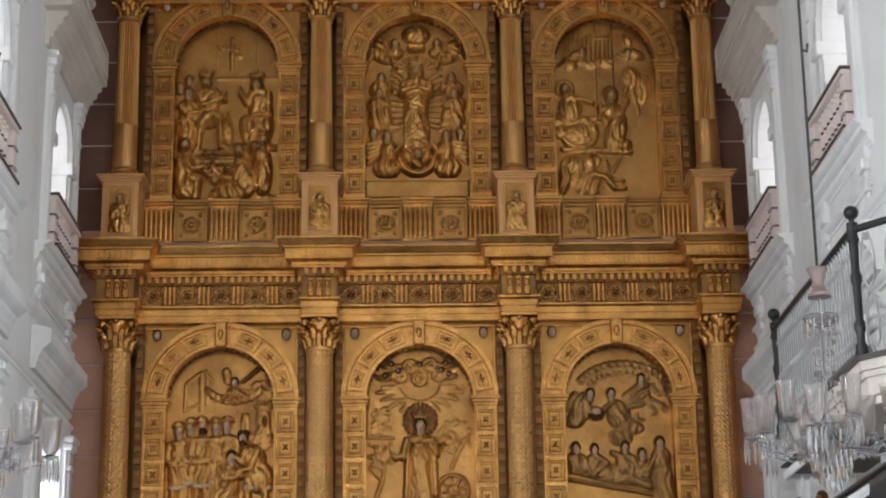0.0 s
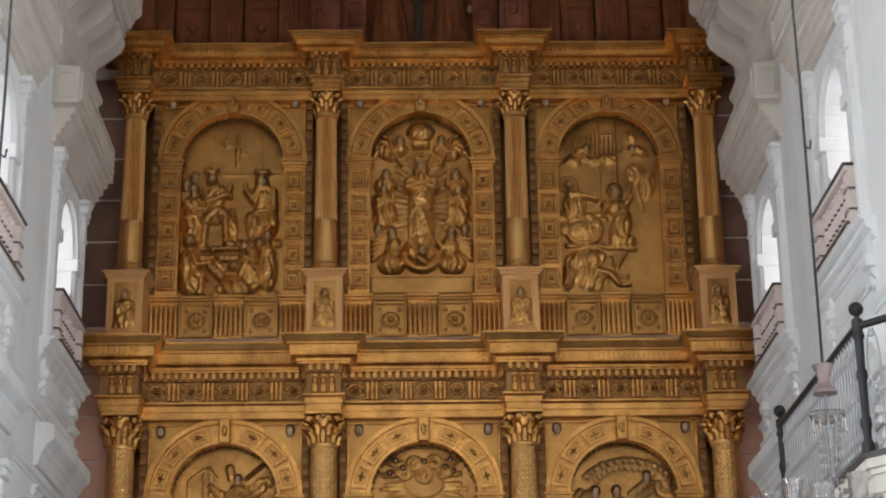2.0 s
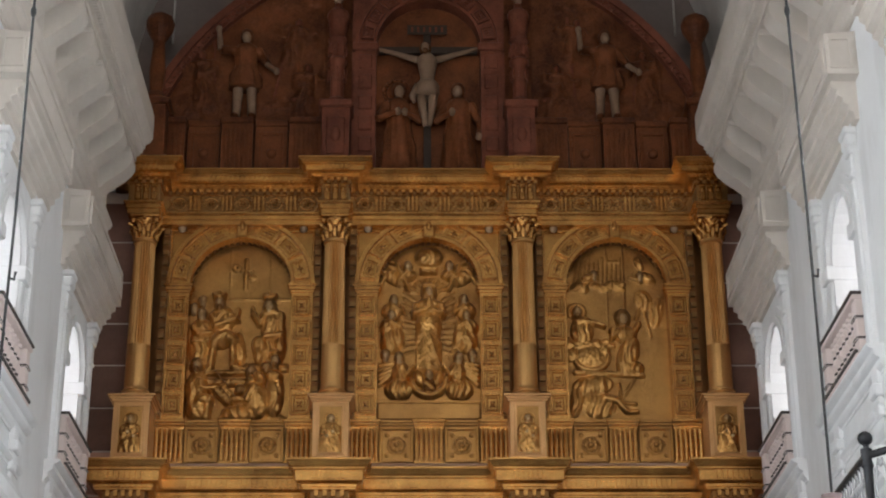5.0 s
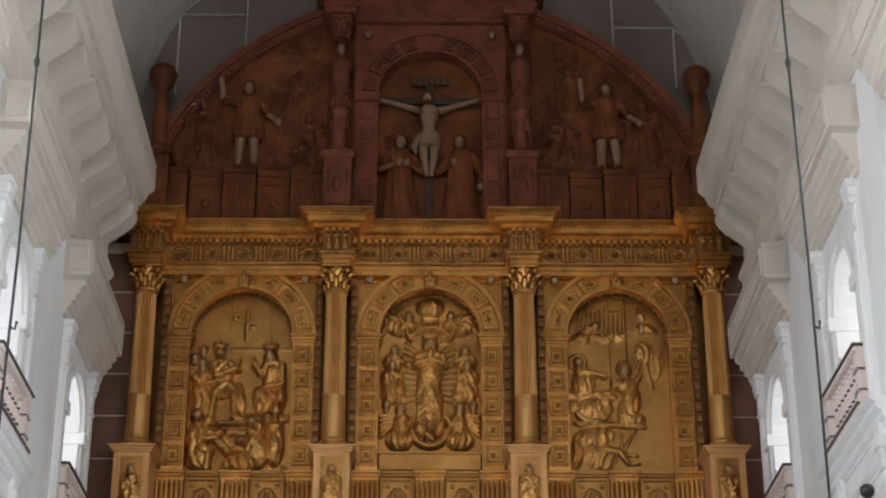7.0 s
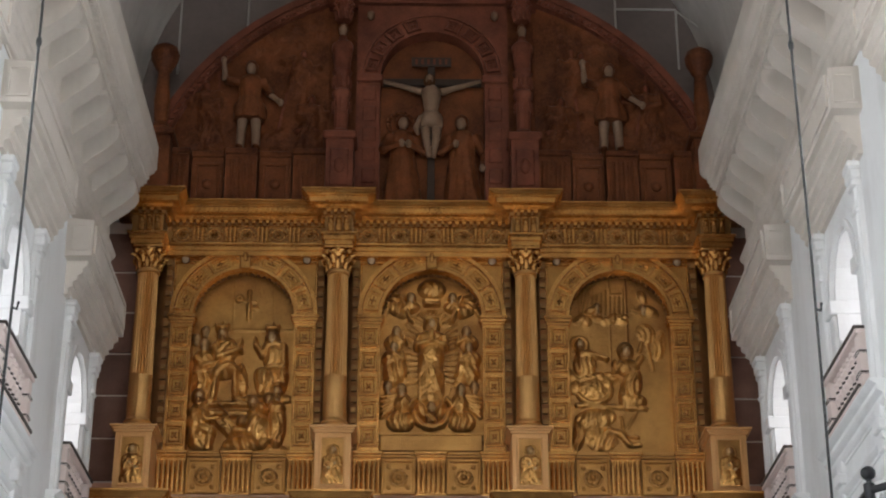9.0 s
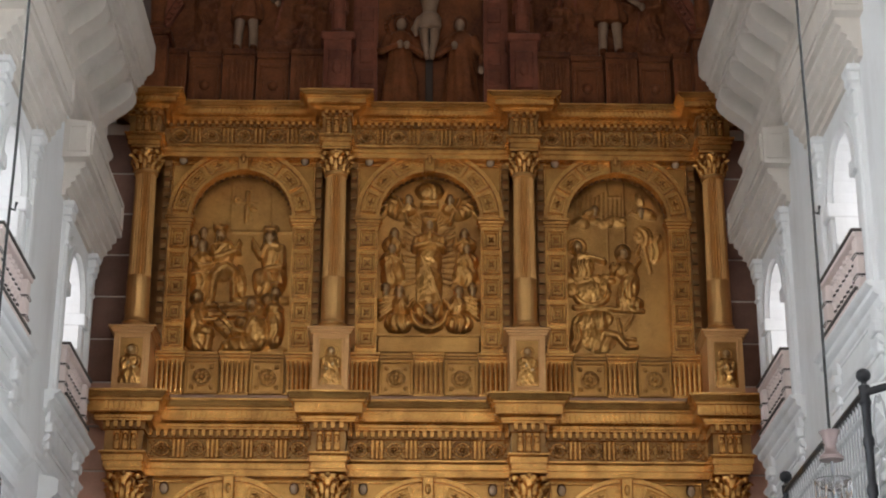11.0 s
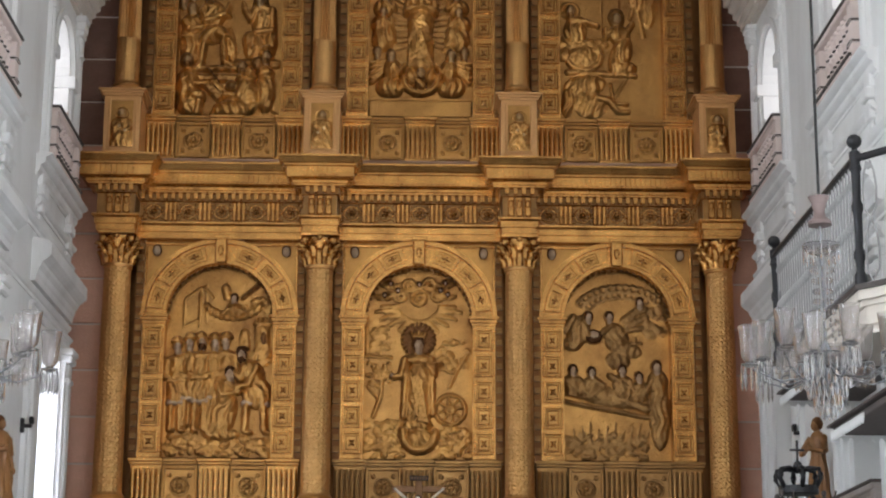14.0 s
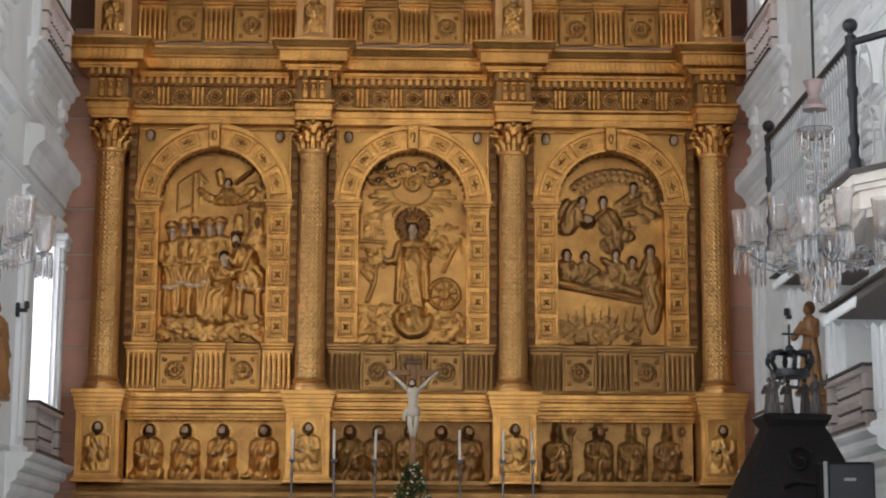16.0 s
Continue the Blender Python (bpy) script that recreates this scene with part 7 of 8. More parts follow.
def crucifix(name, loc, H, span, bar, wood, label, board_mat, ink, below, skin, rise):
    root = base(name, loc, label, "crucifix")
    x, y, z = loc
    bm = bmesh.new()
    t = bar
    box(bm, -t, t, 0.02, 0.02 + t * 1.4, -below, H * (1.0 + rise * 0.9), 0.008)
    box(bm, -span * 1.1, -t, 0.02, 0.02 + t * 1.4, H * (0.79 + rise) - t, H * (0.79 + rise) + t, 0.008)
    box(bm, t, span * 1.1, 0.02, 0.02 + t * 1.4, H * (0.79 + rise) - t, H * (0.79 + rise) + t, 0.008)
    part("cross", bm, wood, root, "plain wooden cross", loc=loc)
    part("corpus", corpus_mesh(H, span, rise), (skin, skin, BROWN_HAIR), root, "ivory-coloured carved figure", loc=loc)
    bm = bmesh.new()
    zb = H * (1.0 + rise * 0.75)
    bw, bh = span * 0.38, span * 0.2
    box(bm, -bw, bw, -0.005, 0.018, zb, zb + bh, 0.006)
    bd = part("title_board", bm, board_mat, root, "small dark title board", loc=loc)
    for k in range(6):
        bm = bmesh.new()
        xk = -bw * 0.75 + bw * 1.5 * k / 5
        box(bm, xk - bw * 0.06, xk + bw * 0.06, -0.012, -0.0055, zb + bh * 0.22, zb + bh * 0.78)
        part("title_bar", bm, ink, bd, loc=loc)
    return root


crucifix("crucifix", (AX - 0.02, 29.9, 16.98), 1.84, 0.98, 0.07, HAIR, "dark wooden crucifix with a pale carved figure in the attic niche", HAIR, RED_PAINT, 0.85, AGED_FLESH, 0.14)
crucifix("crucifix", (AX + 0.01, 27.5, 3.78), 0.92, 0.37, 0.05, OAK, "altar crucifix with an ivory figure on a brown wooden cross", HAIR, OAK, 0.9, IVORY, 0.30)


# ---- altar table with candles and flowers ----
def altar_table():
    root = base("altar_table", (AX, 28.0, 1.1), "gilded altar table with a stepped gradine", "altar")
    bm = bmesh.new()
    box(bm, AX - 2.6, AX + 2.6, 27.3, 28.4, 1.1, 2.1, 0.02)
    part("table_body", bm, GOLD_FLAT, root)
    bm = bmesh.new()
    box(bm, AX - 2.7, AX + 2.7, 27.2, 28.4, 2.1, 2.18, 0.015)
    part("tabletop", bm, PLASTER, root)
    bm = bmesh.new()
    box(bm, AX - 2.5, AX + 2.5, 27.4, 28.4, 2.18, 2.55, 0.02)
    box(bm, AX - 0.35, AX + 0.35, 27.32, 27.9, 2.18, 2.88, 0.02)
    part("gradine", bm, GOLD_DARK, root)


altar_table()


def candlestick():
    root = base("candlestick", (0, 0, 0), "slim metal candlestick with a white candle", "candlestick", "candlesticks on the altar")
    bm = bmesh.new()
    lathe(bm, [(0.09, 0), (0.09, 0.02), (0.03, 0.06), (0.02, 0.2), (0.04, 0.26), (0.018, 0.32), (0.016, 0.66), (0.035, 0.70), (0.014, 0.74), (0.014, 0.86), (0.05, 0.89), (0.055, 0.92), (0.02, 0.93)], seg=12)
    part("stem", fix(bm), GREY_IRON, root, smooth=True)
    bm = bmesh.new()
    lathe(bm, [(0.02, 0.93), (0.02, 1.36), (0.006, 1.375)], seg=10)
    part("candle", fix(bm), WAX, root, "white wax candle", True)
    return root


stick = None
for k, x in enumerate((-1.58, -0.94, -0.35, 0.95, 1.58, 2.05)):
    m = Matrix.Translation((x, 27.5, 2.55)) @ Matrix.Rotation(radians((0.6, -0.4, 1.2, -0.8, 0.3, -1.5)[k]), 4, "Y")
    if stick is None:
        stick = candlestick()
        stick.matrix_basis = m
        for ch in stick.children:
            ch.matrix_parent_inverse = Matrix()
    else:
        copy_thing(stick, m)


def bouquet():
    root = base("flower_arrangement", (AX, 27.2, 2.55), "dense green bouquet with small pale flowers", "flowers")
    rng = random.Random(9)
    bm = bmesh.new()
    bm2 = bmesh.new()
    for k in range(520):
        t = rng.random() ** 0.7
        z = 2.72 + 0.66 * (1 - t)
        r = 0.30 * t ** 0.8 * math.sqrt(rng.random()) + 0.02
        a = rng.uniform(0, 6.28)
        c = Vector((AX + r * math.cos(a), 27.15 + r * math.sin(a), z))
        d = Vector((math.cos(a), math.sin(a), rng.uniform(0.2, 1.2))).normalized() * rng.uniform(0.05, 0.09)
        s = d.cross(Vector((rng.uniform(-1, 1), rng.uniform(-1, 1), 1))).normalized() * rng.uniform(0.015, 0.028)
        q = [bm.verts.new(p) for p in (c, c + d * 0.5 + s, c + d, c + d * 0.5 - s)]
        bm.faces.new(q)
        if k % 9 == 0:
            blob(bm2, c + d * 0.9, (0.022, 0.022, 0.018), 6, 4)
    tagged(part("foliage", bm, LEAF, root, "green leaves"), kind="stuff")
    tagged(part("blossom", bm2, PETAL, root, "pale blossoms"), kind="stuff")
    bm = bmesh.new()
    lathe(bm, [(0.09, 2.18), (0.11, 2.3), (0.14, 2.6), (0.16, 2.75)], AX, 27.15, 14)
    part("vase", fix(bm), BRASS, root, "brass vase", True)


bouquet()


# ---- balconies in the window bays ----
def balcony(side, yb, z0, z1, upper):
    hy = 0.98
    s0, s1 = -0.06, 0.16
    root = base("window_balcony", (wx(side, 0.05), yb, z0), "pinkish stone window balustrade with dark weathered edges" if upper else "grey-brown stone window balustrade with dark weathered edges", "balcony", "upper window balconies" if upper else "lower window balconies")
    y0, y1 = yb - hy, min(yb + hy, WALL_END)
    body = PINK_STONE if upper else material("weathered_stone", (0.46, 0.40, 0.37), (0.28, 0.23, 0.2), 0.8, 0, 3, 30, 0.2) if "weathered_stone" not in bpy.data.materials else bpy.data.materials["weathered_stone"]
    bm = bmesh.new()
    wbox(bm, side, s0, s1 + 0.03, y0, y1, z1 - 0.09, z1 - 0.02, 0.012)
    part("hand_rail", bm, body, root)
    bm = bmesh.new()
    wbox(bm, side, s0 - 0.01, s1 + 0.05, y0 - 0.02, y1 + 0.01, z1 - 0.02, z1 + 0.015, 0.006)
    part("rail_edge", bm, DARK_EDGE, root, "dark weathered coping")
    bm = bmesh.new()
    wbox(bm, side, s0, s1 + 0.04, y0, y1, z0, z0 + 0.08, 0.012)
    part("plinth", bm, body, root)
    bm = bmesh.new()
    wbox(bm, side, s1 + 0.02, s1 + 0.06, y0 - 0.01, y1, z0 + 0.06, z0 + 0.10)
    part("plinth_edge", bm, DARK_EDGE, root, "dark weathered edge")
    for ya in (y0, y1 - 0.2):
        bm = bmesh.new()
        wbox(bm, side, s0, s1, ya, ya + 0.2, z0 + 0.08, z1 - 0.09, 0.01)
        for z in (0.3, 0.62):
            zz = z0 + (z1 - z0) * z
            wbox(bm, side, s0, s1 + 0.02, ya - 0.015, ya + 0.215, zz - 0.02, zz + 0.02, 0.006, 1)
        part("end_pier", bm, (body, DARK_EDGE), root)
    n = 8
    h = z1 - z0 - 0.17
    bm = bmesh.new()
    lathe(bm, [(0.07, 0), (0.07, 0.05), (0.045, 0.08), (0.075, h * 0.2), (0.04, h * 0.36), (0.04, h * 0.42), (0.075, h * 0.55), (0.04, h * 0.68), (0.04, h * 0.73), (0.07, h * 0.84), (0.045, h - 0.06), (0.07, h - 0.05), (0.07, h)], 0, 0, 10)
    for f in (0.39, 0.705):
        lathe(bm, [(0.046, h * f - 0.018), (0.056, h * f), (0.046, h * f + 0.018)], 0, 0, 8, mi=1)
    me = None
    for k in range(n):
        y = y0 + 0.25 + (y1 - y0 - 0.5) * (k + 0.5) / n
        loc = (wx(side, 0.05), y, z0 + 0.08)
        if me is None:
            me = part("baluster", fix(bm), (body, DARK_EDGE), root, smooth=True, loc=loc).data
        else:
            again("baluster", me, root, loc=loc)


for side in (-1, 1):
    for yb in BAYS[:3]:
        balcony(side, yb + 0.08, 9.30, 10.16, True)
        balcony(side, yb + (0.5 if side < 0 and yb == BAYS[0] else 0.15), 3.4, 4.18, False)


# ---- iron gallery on the south wall ----
def gallery():
    X0, X1, Y0, Y1 = 4.6, wx(1, 0) - 0.004, 17.9, 22.12
    root = base("gallery", (5.1, 20.0, 5.2), "white gallery with a black and grey iron railing", "gallery")
    C0 = (X1, 16.6)

    def plate(bm, o, z0, z1):
        pts = [(X0 - o, Y1), (X0 - o, Y0 - o * 0.6), (C0[0], C0[1] - o * 1.4), (C0[0], Y1)]
        lo, hi = ([bm.verts.new((x, y, z)) for x, y in pts] for z in (z0, z1))
        for k in range(4):
            bm.faces.new((lo[k], lo[(k + 1) % 4], hi[(k + 1) % 4], hi[k]))
        bm.faces.new(lo[::-1])
        bm.faces.new(hi)

    bm = bmesh.new()
    for o, za, zb in ((0.04, 5.60, 5.70), (0.0, 5.54, 5.60), (-0.04, 5.36, 5.54), (-0.10, 5.28, 5.36)):
        plate(bm, o, za, zb)
    fix(bm)
    part("floor_slab", bm, CREAM_PLASTER, root, "white moulded floor slab")
    bm = bmesh.new()
    plate(bm, 0.07, 5.70, 5.755)
    fix(bm)
    part("slab_edge", bm, DARK_EDGE, root, "dark edge strip")

    def post(x, y):
        bm = bmesh.new()
        p = [(0.05, 5.75), (0.065, 5.78), (0.065, 5.86), (0.04, 5.9), (0.045, 6.0), (0.062, 6.04), (0.062, 6.1), (0.04, 6.14), (0.045, 6.5), (0.06, 6.54), (0.06, 6.6), (0.042, 6.64), (0.048, 6.95), (0.065, 6.98), (0.05, 7.04), (0.06, 7.1), (0.06, 7.16), (0.03, 7.18), (0.03, 7.21)]
        lathe(bm, p + [(0.075 * math.sin(math.pi * k / 8) + 0.004, 7.275 - 0.075 * math.cos(math.pi * k / 8)) for k in range(9)], x, y, 14)
        part("post", fix(bm), BLACK_IRON, root, "black turned iron post with a ball", True)

    for x, y in ((X0, Y0), (X0, Y1 - 0.05), (X1 - 0.1, 16.73)):
        post(x, y)
    bm = bmesh.new()
    box(bm, X0 - 0.045, X0 + 0.045, Y0, Y1 - 0.05, 7.06, 7.12, 0.015)
    part("hand_rail", bm, BLACK_IRON, root, "black hand rail")
    bm = bmesh.new()
    tube(bm, [(X0, Y0, 7.09), (C0[0], C0[1], 7.09)], 0.042, 8)
    part("hand_rail", bm, BLACK_IRON, root, "black hand rail")
    bm = bmesh.new()
    box(bm, X0 - 0.015, X0 + 0.015, Y0, Y1 - 0.05, 5.82, 5.85)
    part("bottom_rail", bm, GREY_IRON, root)
    n, me = 31, None
    bm = bmesh.new()
    lathe(bm, [(0.011, 5.75), (0.011, 5.92), (0.026, 5.95), (0.026, 5.98), (0.011, 6.01), (0.011, 6.36), (0.022, 6.38), (0.03, 6.42), (0.022, 6.46), (0.011, 6.48), (0.011, 6.82), (0.026, 6.85), (0.026, 6.88), (0.011, 6.91), (0.011, 7.07)], 0, 0, 8)
    for k in range(n):
        loc = (X0, Y0 + 0.1 + (Y1 - Y0 - 0.25) * (k + 0.5) / n, 0)
        if me is None:
            me = part("baluster", fix(bm), PALE_IRON, root, "slim grey iron bar", loc=loc).data
        else:
            again("baluster", me, root, "slim grey iron bar", loc)
    # cast scroll panel on the short side
    for k in range(5):
        f = 0.10 + 0.19 * k
        at = (X0 + (C0[0] - X0) * f, Y0 + (C0[1] - Y0) * f)
        bm = bmesh.new()
        for q in (-1, 1):
            for za, zb in ((5.78, 6.42), (6.42, 7.06)):
                zm = (za + zb) / 2
                tube(bm, [(0, 0, za), (q * 0.075, 0, za + 0.12), (q * 0.085, 0, zm), (q * 0.06, 0, zb - 0.14), (q * 0.02, 0, zb - 0.03)], 0.012, 6)
        for z in (5.85, 6.42, 6.98):
            blob(bm, (0, 0, z), (0.04, 0.025, 0.04), 8, 6)
        part("scroll_panel", bm, PALE_IRON, root, "grey cast scrollwork", loc=Matrix.Translation((*at, 0)) @ Matrix.Rotation(math.atan2(C0[1] - Y0, C0[0] - X0), 4, "Z"))
    # scalloped valances
    for xa, ya, yt, yb2, zt in ((X0, 19.75, 20.7, Y1, 5.3), (X0, 16.6, 18.1, 19.55, 4.5)):
        bm = bmesh.new()
        pts = [(xa, yt), (xa, yb2), (X1, yb2)]
        for (ax, ay), (bx, by) in zip(pts, pts[1:]):
            L = math.hypot(bx - ax, by - ay)
            n = max(2, round(L / 0.115))
            nx, ny = (by - ay) / L * 0.014, -(bx - ax) / L * 0.014
            rows = []
            for k in range(n * 6 + 1):
                t = k / (n * 6)
                d = 0.05 + 0.06 * abs(math.sin(math.pi * n * t))
                px, py = ax + (bx - ax) * t, ay + (by - ay) * t
                rows.append([bm.verts.new(v) for v in ((px, py, zt), (px, py, zt - d), (px + nx, py + ny, zt - d), (px + nx, py + ny, zt))])
            for ra, rb in zip(rows, rows[1:]):
                for j in range(4):
                    bm.faces.new((ra[j], rb[j], rb[(j + 1) % 4], ra[(j + 1) % 4]))
        fix(bm)
        part("valance", bm, PLASTER, root, "white scalloped edge board")
        bm = bmesh.new()
        box(bm, xa + 0.03, X1, ya + 0.03, yb2 - 0.03, zt - 0.03, zt + 0.046, 0.01)
        part("soffit_board", bm, SOFFIT_BOARD, root, "dark soffit board")
        bm = bmesh.new()
        box(bm, xa - 0.03, X1, ya - 0.03, yb2 + 0.03, zt + 0.05, zt + 0.08, 0.008)
        part("board_edge", bm, DARK_EDGE, root, "dark edge strip")
    # brackets and hangers carry the boards from the wall
    for y in (17.4, 18.8):
        bm = bmesh.new()
        tube(bm, [(X1 - 0.02, y, 5.3), (X1 - 0.3, y, 4.95), (X0 + 0.25, y, 4.56)], 0.02, 6)
        part("stay", bm, GREY_IRON, root)


gallery()


# ---- chandeliers ----
def chandelier():
    root = base("chandelier", (0, 0, 0), "crystal chandelier with glass shades hung on a black cable", "chandelier", "chandeliers of the nave")
    rng = random.Random(2)
    bm = bmesh.new()
    lathe(bm, [(0.02, 6.16), (0.10, 6.14), (0.07, 6.08), (0.05, 6.0), (0.06, 5.95), (0.11, 5.9), (0.11, 5.87), (0.02, 5.86)], seg=16)
    part("bell_cap", fix(bm), ROSE_METAL, root, "pale bell-shaped cap", True)
    bm = bmesh.new()
    lathe(bm, [(0.015, 4.3), (0.015, 4.6), (0.04, 4.66), (0.05, 4.72), (0.015, 4.8), (0.012, 5.5), (0.03, 5.55), (0.012, 5.62), (0.012, 5.87)], seg=10)
    part("stem", fix(bm), GREY_IRON, root, "thin metal stem", True)
    bm = bmesh.new()
    lathe(bm, [(0.02, 5.58), (0.13, 5.62), (0.17, 5.68), (0.165, 5.69), (0.12, 5.64), (0.02, 5.6)], seg=18)
    part("dish", fix(bm), GLASS, root, "clear glass dish", True)
    bm = bmesh.new()
    lathe(bm, [(0.03, 4.55), (0.2, 4.60), (0.25, 4.66), (0.24, 4.67), (0.2, 4.62), (0.03, 4.58)], seg=20)
    part("dish", fix(bm), GLASS, root, "clear glass dish", True)
    arm_me = shade_me = prism_me = pan_me = None
    N = 12
    for k in range(N):
        R = 0.72 if k % 2 == 0 else 0.56
        rz = -0.07 if k % 2 == 0 else 0.04
        m = Matrix.Rotation(2 * math.pi * (k + 0.3) / N, 4, "Z")
        bm = bmesh.new()
        tube(bm, [(0.03, 0, 4.62), (0.2, 0, 4.46), (R * 0.6, 0, 4.42), (R * 0.9, 0, 4.5), (R, 0, 4.60 + rz)], 0.009, 8)
        tube(bm, [(R * 0.75, 0, 4.44), (R * 0.7, 0, 4.54), (R * 0.6, 0, 4.55), (R * 0.58, 0, 4.49)], 0.009, 5)
        arm = part("arm", bm, GREY_IRON, root, "curved dark metal arm", loc=m)
        bm = bmesh.new()
        lathe(bm, [(0.02, 4.60 + rz), (0.075, 4.625 + rz), (0.08, 4.635 + rz), (0.02, 4.625 + rz)], R, 0, 14)
        part("drip_pan", fix(bm), GLASS, arm, "glass drip pan", loc=m)
        bm = bmesh.new()
        z = 4.645 + rz
        outer = [(0.02, z), (0.036, z + 0.008), (0.058, z + 0.03), (0.072, z + 0.065), (0.077, z + 0.11), (0.079, z + 0.17), (0.085, z + 0.25), (0.095, z + 0.33)]
        inner = [(r - 0.005, q) for r, q in outer[::-1][:-1]]
        lathe(bm, outer + inner + [(0.015, z + 0.008)], R, 0, 24)
        part("glass_shade", fix(bm), SHADE_GLASS, arm, "dusty grey glass hurricane shade", True, m)
        bm = bmesh.new()
        for j in range(9):
            a = 2 * math.pi * j / 9
            lathe(bm, [(0.004, 4.62 + rz), (0.012, 4.57 + rz), (0.015, 4.45 + rz), (0.003, 4.40 + rz)], R + 0.075 * math.cos(a), 0.075 * math.sin(a), 4)
        tagged(part("prism", bm, GLASS, arm, "hanging crystal prisms", loc=m), kind="stuff")
    bm = bmesh.new()
    for row, (r, z, n) in enumerate(((0.25, 4.64, 26), (0.21, 4.52, 24), (0.17, 4.42, 20), (0.12, 4.32, 16), (0.07, 4.24, 10))):
        for j in range(n):
            a = 2 * math.pi * (j + 0.5 * row) / n
            lathe(bm, [(0.003, z), (0.011, z - 0.03), (0.014, z - 0.11), (0.002, z - 0.15)], r * math.cos(a), r * math.sin(a), 4)
    for j in range(14):
        a = 2 * math.pi * j / 14
        for i in range(11):
            t = i / 10
            r = 0.16 + 0.09 * t - 0.12 * math.sin(math.pi * t)
            blob(bm, (r * math.cos(a), r * math.sin(a), 5.64 - 0.96 * t), (0.013, 0.013, 0.02), 5, 4)
    for j in range(14):
        a = 2 * math.pi * j / 14
        lathe(bm, [(0.003, 5.66), (0.009, 5.63), (0.011, 5.55), (0.002, 5.51)], 0.16 * math.cos(a), 0.16 * math.sin(a), 4)
    blob(bm, (0, 0, 4.16), (0.05, 0.05, 0.06), 8, 6)
    tagged(part("crystal_drop", bm, GLASS, root, "strings of crystal drops"), kind="stuff")
    bm = bmesh.new()
    tube(bm, [(0, 0, 6.14), (0.015, 0, 9.0), (-0.01, 0, 13.0), (0.0, 0, 17.5), (0, 0, 22.66)], 0.014, 6)
    tube(bm, [(0.0, 0, 8.3), (0.06, 0, 8.28), (0.07, 0, 8.36)], 0.014, 6)
    blob(bm, (0, 0, 11.2), (0.03, 0.03, 0.07), 8, 6)
    part("cable", bm, CABLE, root, "long black cable")
    return root


chand = chandelier()
for ch in chand.children_recursive:
    ch.matrix_parent_inverse = Matrix()
for ob in list(chand.children):
    for sub in ob.children:
        sub.matrix_parent_inverse = ob.matrix_basis.inverted()
chand.matrix_basis = Matrix.Translation((3.76, 16.0, 0))
copy_thing(chand, Matrix.Translation((-3.86, 16.0, -0.03)) @ Matrix.Rotation(radians(13), 4, "Z"))


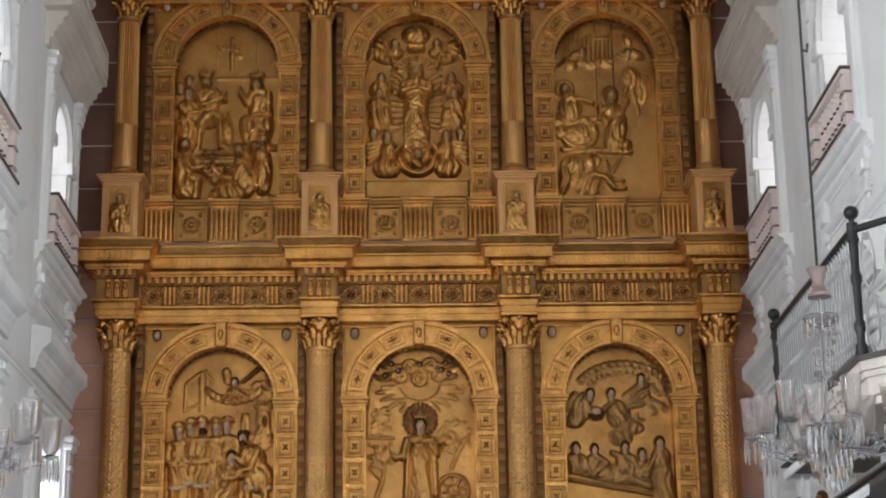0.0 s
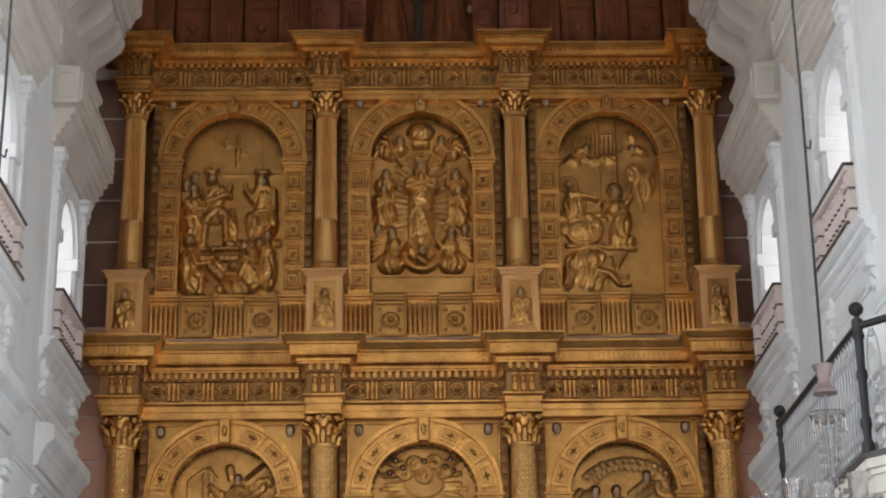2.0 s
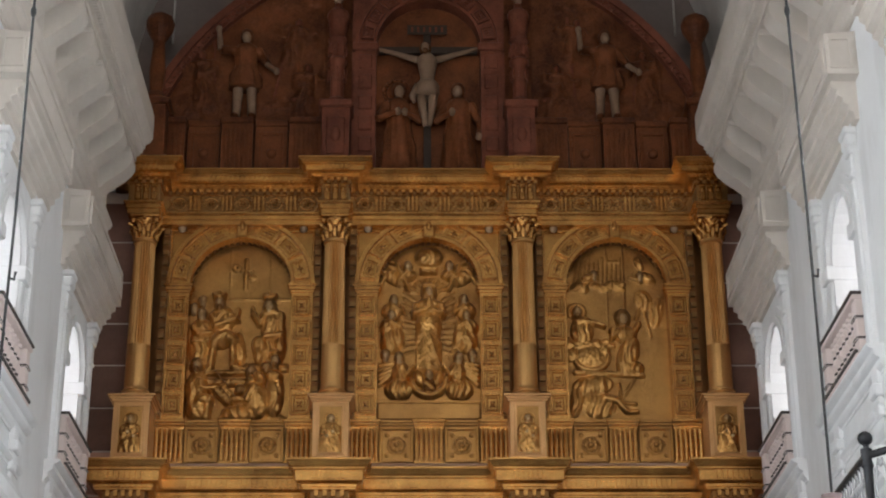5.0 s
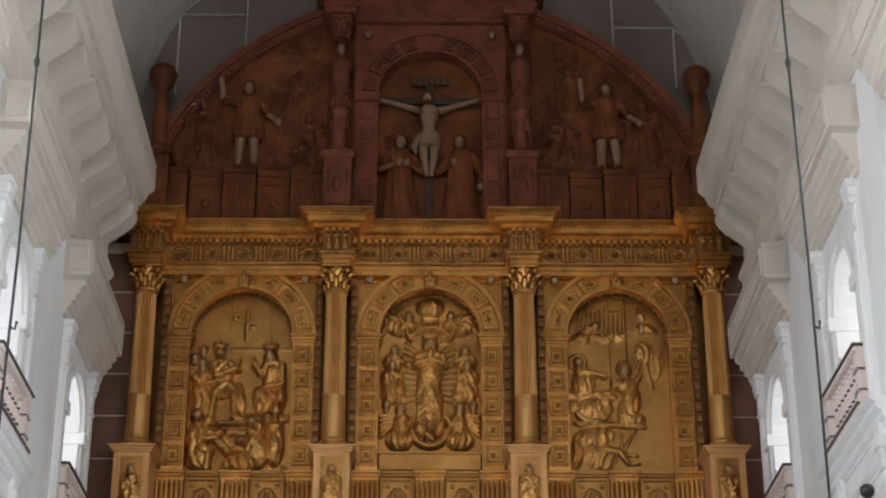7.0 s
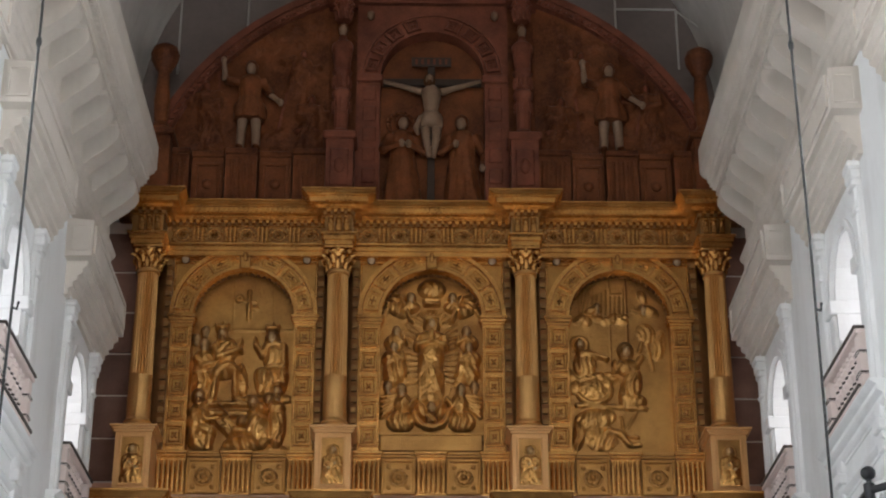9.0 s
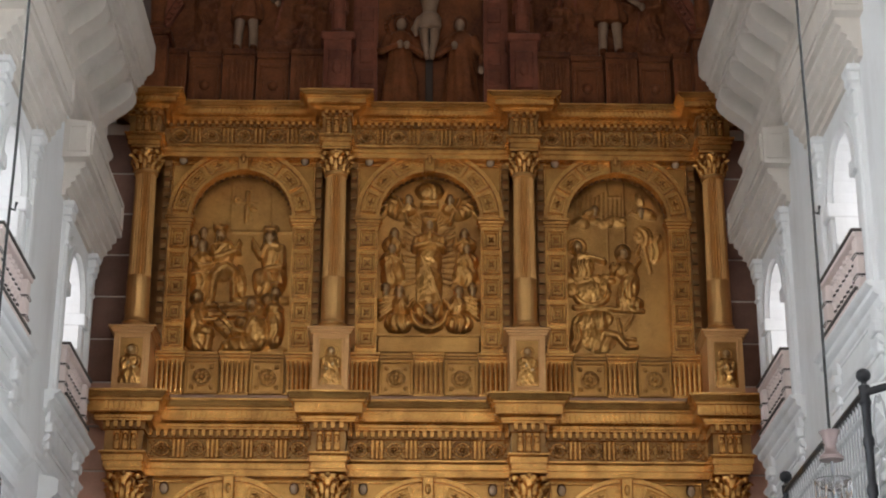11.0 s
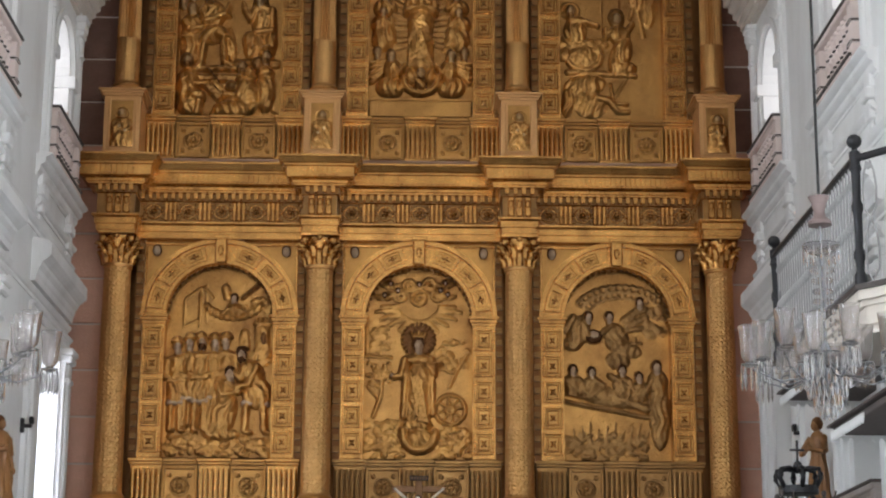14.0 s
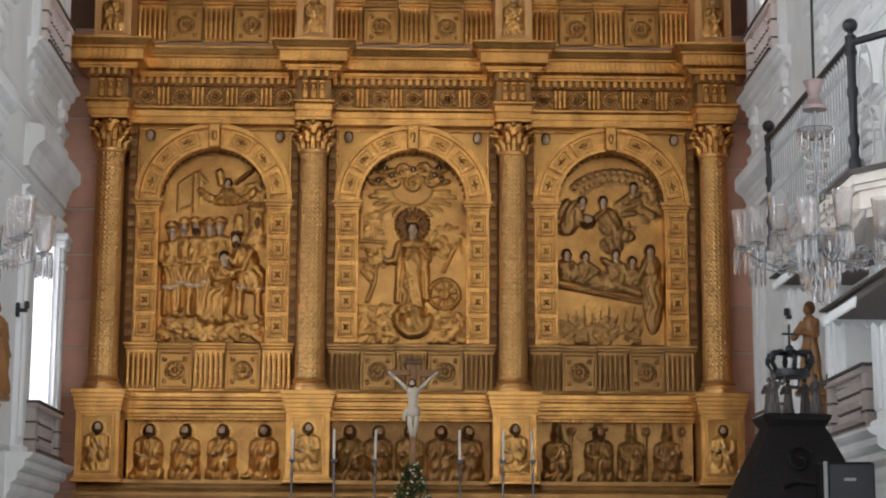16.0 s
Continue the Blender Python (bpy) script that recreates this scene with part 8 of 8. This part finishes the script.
# ---- black canopied throne top with crown, and loudspeaker ----
def black_canopy():
    cx, cy = 4.33, 20.0
    root = base("wooden_canopy", (cx, cy, 0), "black wooden canopy with sloping roof, crown and cross", "canopy")
    bm = bmesh.new()
    for x in (-0.72, 0.60):
        for y in (-0.6, 0.48):
            box(bm, cx + x, cx + x + 0.12, cy + y, cy + y + 0.12, 0, 2.35, 0.01)
    part("frame_posts", bm, BLACK_WOOD, root, "black posts")
    bm = bmesh.new()
    prof = [(0.78, 2.30), (0.78, 2.40), (0.72, 2.44), (0.66, 2.55), (0.31, 3.33), (0.33, 3.36), (0.36, 3.40), (0.375, 3.45), (0.31, 3.47)]
    rings = [[bm.verts.new((cx + sx * r, cy + sy * r * 0.85, z)) for sx, sy in ((-1, -1), (1, -1), (1, 1), (-1, 1))] for r, z in prof]
    for a, b in zip(rings, rings[1:]):
        for k in range(4):
            bm.faces.new((a[k], a[(k + 1) % 4], b[(k + 1) % 4], b[k]))
    bm.faces.new(rings[0][::-1])
    bm.faces.new(rings[-1])
    part("roof", fix(bm), BLACK_WOOD, root, "black sloping roof")
    bm = bmesh.new()
    pts = [(cx - 0.02 + 0.16 * (1 - t) * math.cos(9 * t + 0.5), cy - 0.475 + 0.0, 2.95 + 0.16 * (1 - t) * math.sin(9 * t + 0.5)) for t in [k / 24 for k in range(25)]]
    pts = [(x, cy - 0.595 + (z - 2.55) * 0.357 - 0.01, z) for x, y, z in pts]
    tube(bm, pts, 0.022, 6)
    tube(bm, [(cx + dx, cy - 0.6 + (z - 2.55) * 0.357, z) for dx, z in ((-0.22, 2.65), (-0.1, 2.72), (0.1, 2.7), (0.24, 2.62))], 0.02, 6)
    part("carved_scroll", bm, BLACK_WOOD, root, "carved scroll")
    for k, (dx, dy) in enumerate(((-0.22, -0.16), (0.24, -0.16), (-0.2, 0.2), (0.2, 0.2), (0.02, 0.24))):
        part("figurine", statue_mesh(0.45, wide=0.7, arms=((-1, "in"), (1, "up")), seed=k), (DARK_EDGE, DARK_EDGE, DARK_EDGE), root, "dark carved figurine", True, (cx + dx, cy + dy, 3.465))
    bm = bmesh.new()
    lathe(bm, [(0.17, 3.88), (0.22, 3.89), (0.22, 3.97), (0.17, 3.97)], cx, cy, 20)
    for k in range(6):
        a = 2 * math.pi * (k + 0.5) / 6
        tube(bm, [(cx + r * math.cos(a), cy + r * math.sin(a), z) for r, z in ((0.2, 3.95), (0.26, 4.05), (0.24, 4.15), (0.12, 4.17), (0.02, 4.14))], 0.027, 8)
        blob(bm, (cx + 0.25 * math.cos(a), cy + 0.25 * math.sin(a), 4.09), (0.034, 0.034, 0.04), 8, 6)
    blob(bm, (cx, cy, 4.2), (0.05, 0.05, 0.055), 10, 8)
    part("crown", fix(bm), BLACK_IRON, root, "dark openwork crown")
    bm = bmesh.new()
    box(bm, cx - 0.012, cx + 0.012, cy - 0.012, cy + 0.012, 4.24, 4.48, 0.004)
    box(bm, cx - 0.08, cx - 0.012, cy - 0.012, cy + 0.012, 4.36, 4.385, 0.004)
    box(bm, cx + 0.012, cx + 0.08, cy - 0.012, cy + 0.012, 4.36, 4.385, 0.004)
    part("cross", bm, BLACK_IRON, root, "small black cross")


black_canopy()


def loudspeaker():
    x0, x1, y = 4.44, 4.97, 19.0
    root = base("loudspeaker", (4.7, y, 0), "black box loudspeaker on a pole", "loudspeaker")
    bm = bmesh.new()
    box(bm, x0, x1, y, y + 0.4, 2.3, 2.90, 0.02)
    part("cabinet", bm, BLACK_WOOD, root, "black cabinet")
    bm = bmesh.new()
    box(bm, x0 + 0.05, x1 - 0.02, y - 0.02, y - 0.002, 2.33, 2.87, 0.006)
    part("grille", bm, BLACK_IRON, root, "black metal grille")
    bm = bmesh.new()
    box(bm, x0 - 0.012, x0 + 0.03, y - 0.02, y - 0.003, 2.3, 2.9, 0.004)
    part("edge_trim", bm, GREY_IRON, root, "pale edge trim")
    bm = bmesh.new()
    box(bm, x0 + 0.2, x0 + 0.32, y - 0.03, y - 0.021, 2.7, 2.73)
    part("badge", bm, GREY_IRON, root, "small plain badge")
    bm = bmesh.new()
    lathe(bm, [(0.25, 0), (0.25, 0.02), (0.025, 0.05), (0.025, 2.3)], (x0 + x1) / 2, y + 0.2, 12)
    part("pole", fix(bm), BLACK_IRON, root, "black pole")


loudspeaker()


# ---- wall statues on brackets ----
def wall_bracket(side, x, y, z):
    bm = bmesh.new()
    wbox(bm, side, -0.01, 0.42, y - 0.22, y + 0.22, z - 0.08, z, 0.02)
    wbox(bm, side, -0.01, 0.32, y - 0.17, y + 0.17, z - 0.2, z - 0.08, 0.03)
    wbox(bm, side, -0.01, 0.2, y - 0.12, y + 0.12, z - 0.36, z - 0.2, 0.03)
    return tagged(part("wall_bracket", bm, OAK), "carved brown wooden bracket on the white wall", "bracket", "statue brackets on the nave walls")


wall_bracket(1, 0, 23.5, 4.14)
statue("wall_statue", (wx(1, 0.24), 23.5, 4.14), 1.16, (OAK, OAK, BROWN_HAIR), "brown wooden statue of a saint on a wall bracket", group="statues on the nave walls", arms=((-1, "in"), (1, "in")), seed=14, turn=-60, wide=0.72)
wall_bracket(-1, 0, 22.9, 3.95)
statue("wall_statue", (wx(-1, 0.22), 22.9, 3.95), 1.2, (OAK, OAK, BROWN_HAIR), "brown wooden statue of a saint on a wall bracket", group="statues on the nave walls", arms=((-1, "in"), (1, "hang")), seed=15, turn=60, wide=1.1)


def wall_sconce(side, y, z):
    bm = bmesh.new()
    wbox(bm, side, 0.0, 0.05, y - 0.04, y + 0.04, z - 0.1, z + 0.1, 0.01)
    wbox(bm, side, 0.05, 0.16, y - 0.025, y + 0.025, z - 0.03, z + 0.02, 0.01)
    wbox(bm, side, 0.12, 0.18, y - 0.05, y + 0.05, z + 0.02, z + 0.12, 0.01)
    tagged(part("spotlight", bm, BLACK_IRON), "small black spotlight on the white wall", "spotlight", "small wall fittings")


wall_sconce(-1, 25.2, 5.35)
wall_sconce(1, 25.3, 5.35)


# ---- grey pipes on the wall above the lunette ----
def pipes():
    root = base("pipe_frame", (CX, 30.95, 20.0), "thin pale metal pipes on the grey wall", "pipes")
    for pts in ([(-4.72, 30.93, 19.4), (-4.72, 30.93, 21.2)], [(-4.72, 30.93, 21.2), (-3.4, 30.93, 21.2)], [(-3.4, 30.93, 20.4), (-3.4, 30.93, 22.4)], [(3.84, 30.93, 20.4), (3.84, 30.93, 22.2)], [(5.04, 30.93, 19.6), (5.04, 30.93, 20.95)], [(3.84, 30.93, 20.95), (5.04, 30.93, 20.95)], [(-4.72, 30.93, 21.2), (-3.9, 30.93, 22.0)], [(5.04, 30.9, 20.9), (5.5, 30.5, 20.2)]):
        bm = bmesh.new()
        tube(bm, pts, 0.022, 6)
        part("pipe", bm, PALE_PIPE, root)


pipes()


# ---- stone blocks beside the altarpiece ----
def stone_blocks():
    east = bpy.data.objects["wall_east"]
    rng = random.Random(4)
    bm = bmesh.new()
    box(bm, 0.0, 0.84, -0.022, 0.02, 0.016, 0.754, 0.01)
    upper_bm = bm.copy()
    kinds = {}
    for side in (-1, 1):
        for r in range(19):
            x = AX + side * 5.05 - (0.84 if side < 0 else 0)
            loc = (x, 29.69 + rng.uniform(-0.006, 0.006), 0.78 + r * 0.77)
            # the top rows stand in shade, which is painted as a darker stone
            shaded = r > 12
            if shaded not in kinds:
                kinds[shaded] = part("stone_block", upper_bm if shaded else bm, SHADED_LATERITE if shaded else LATERITE, east, loc=loc).data
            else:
                again("stone_block", kinds[shaded], east, loc=loc)


stone_blocks()
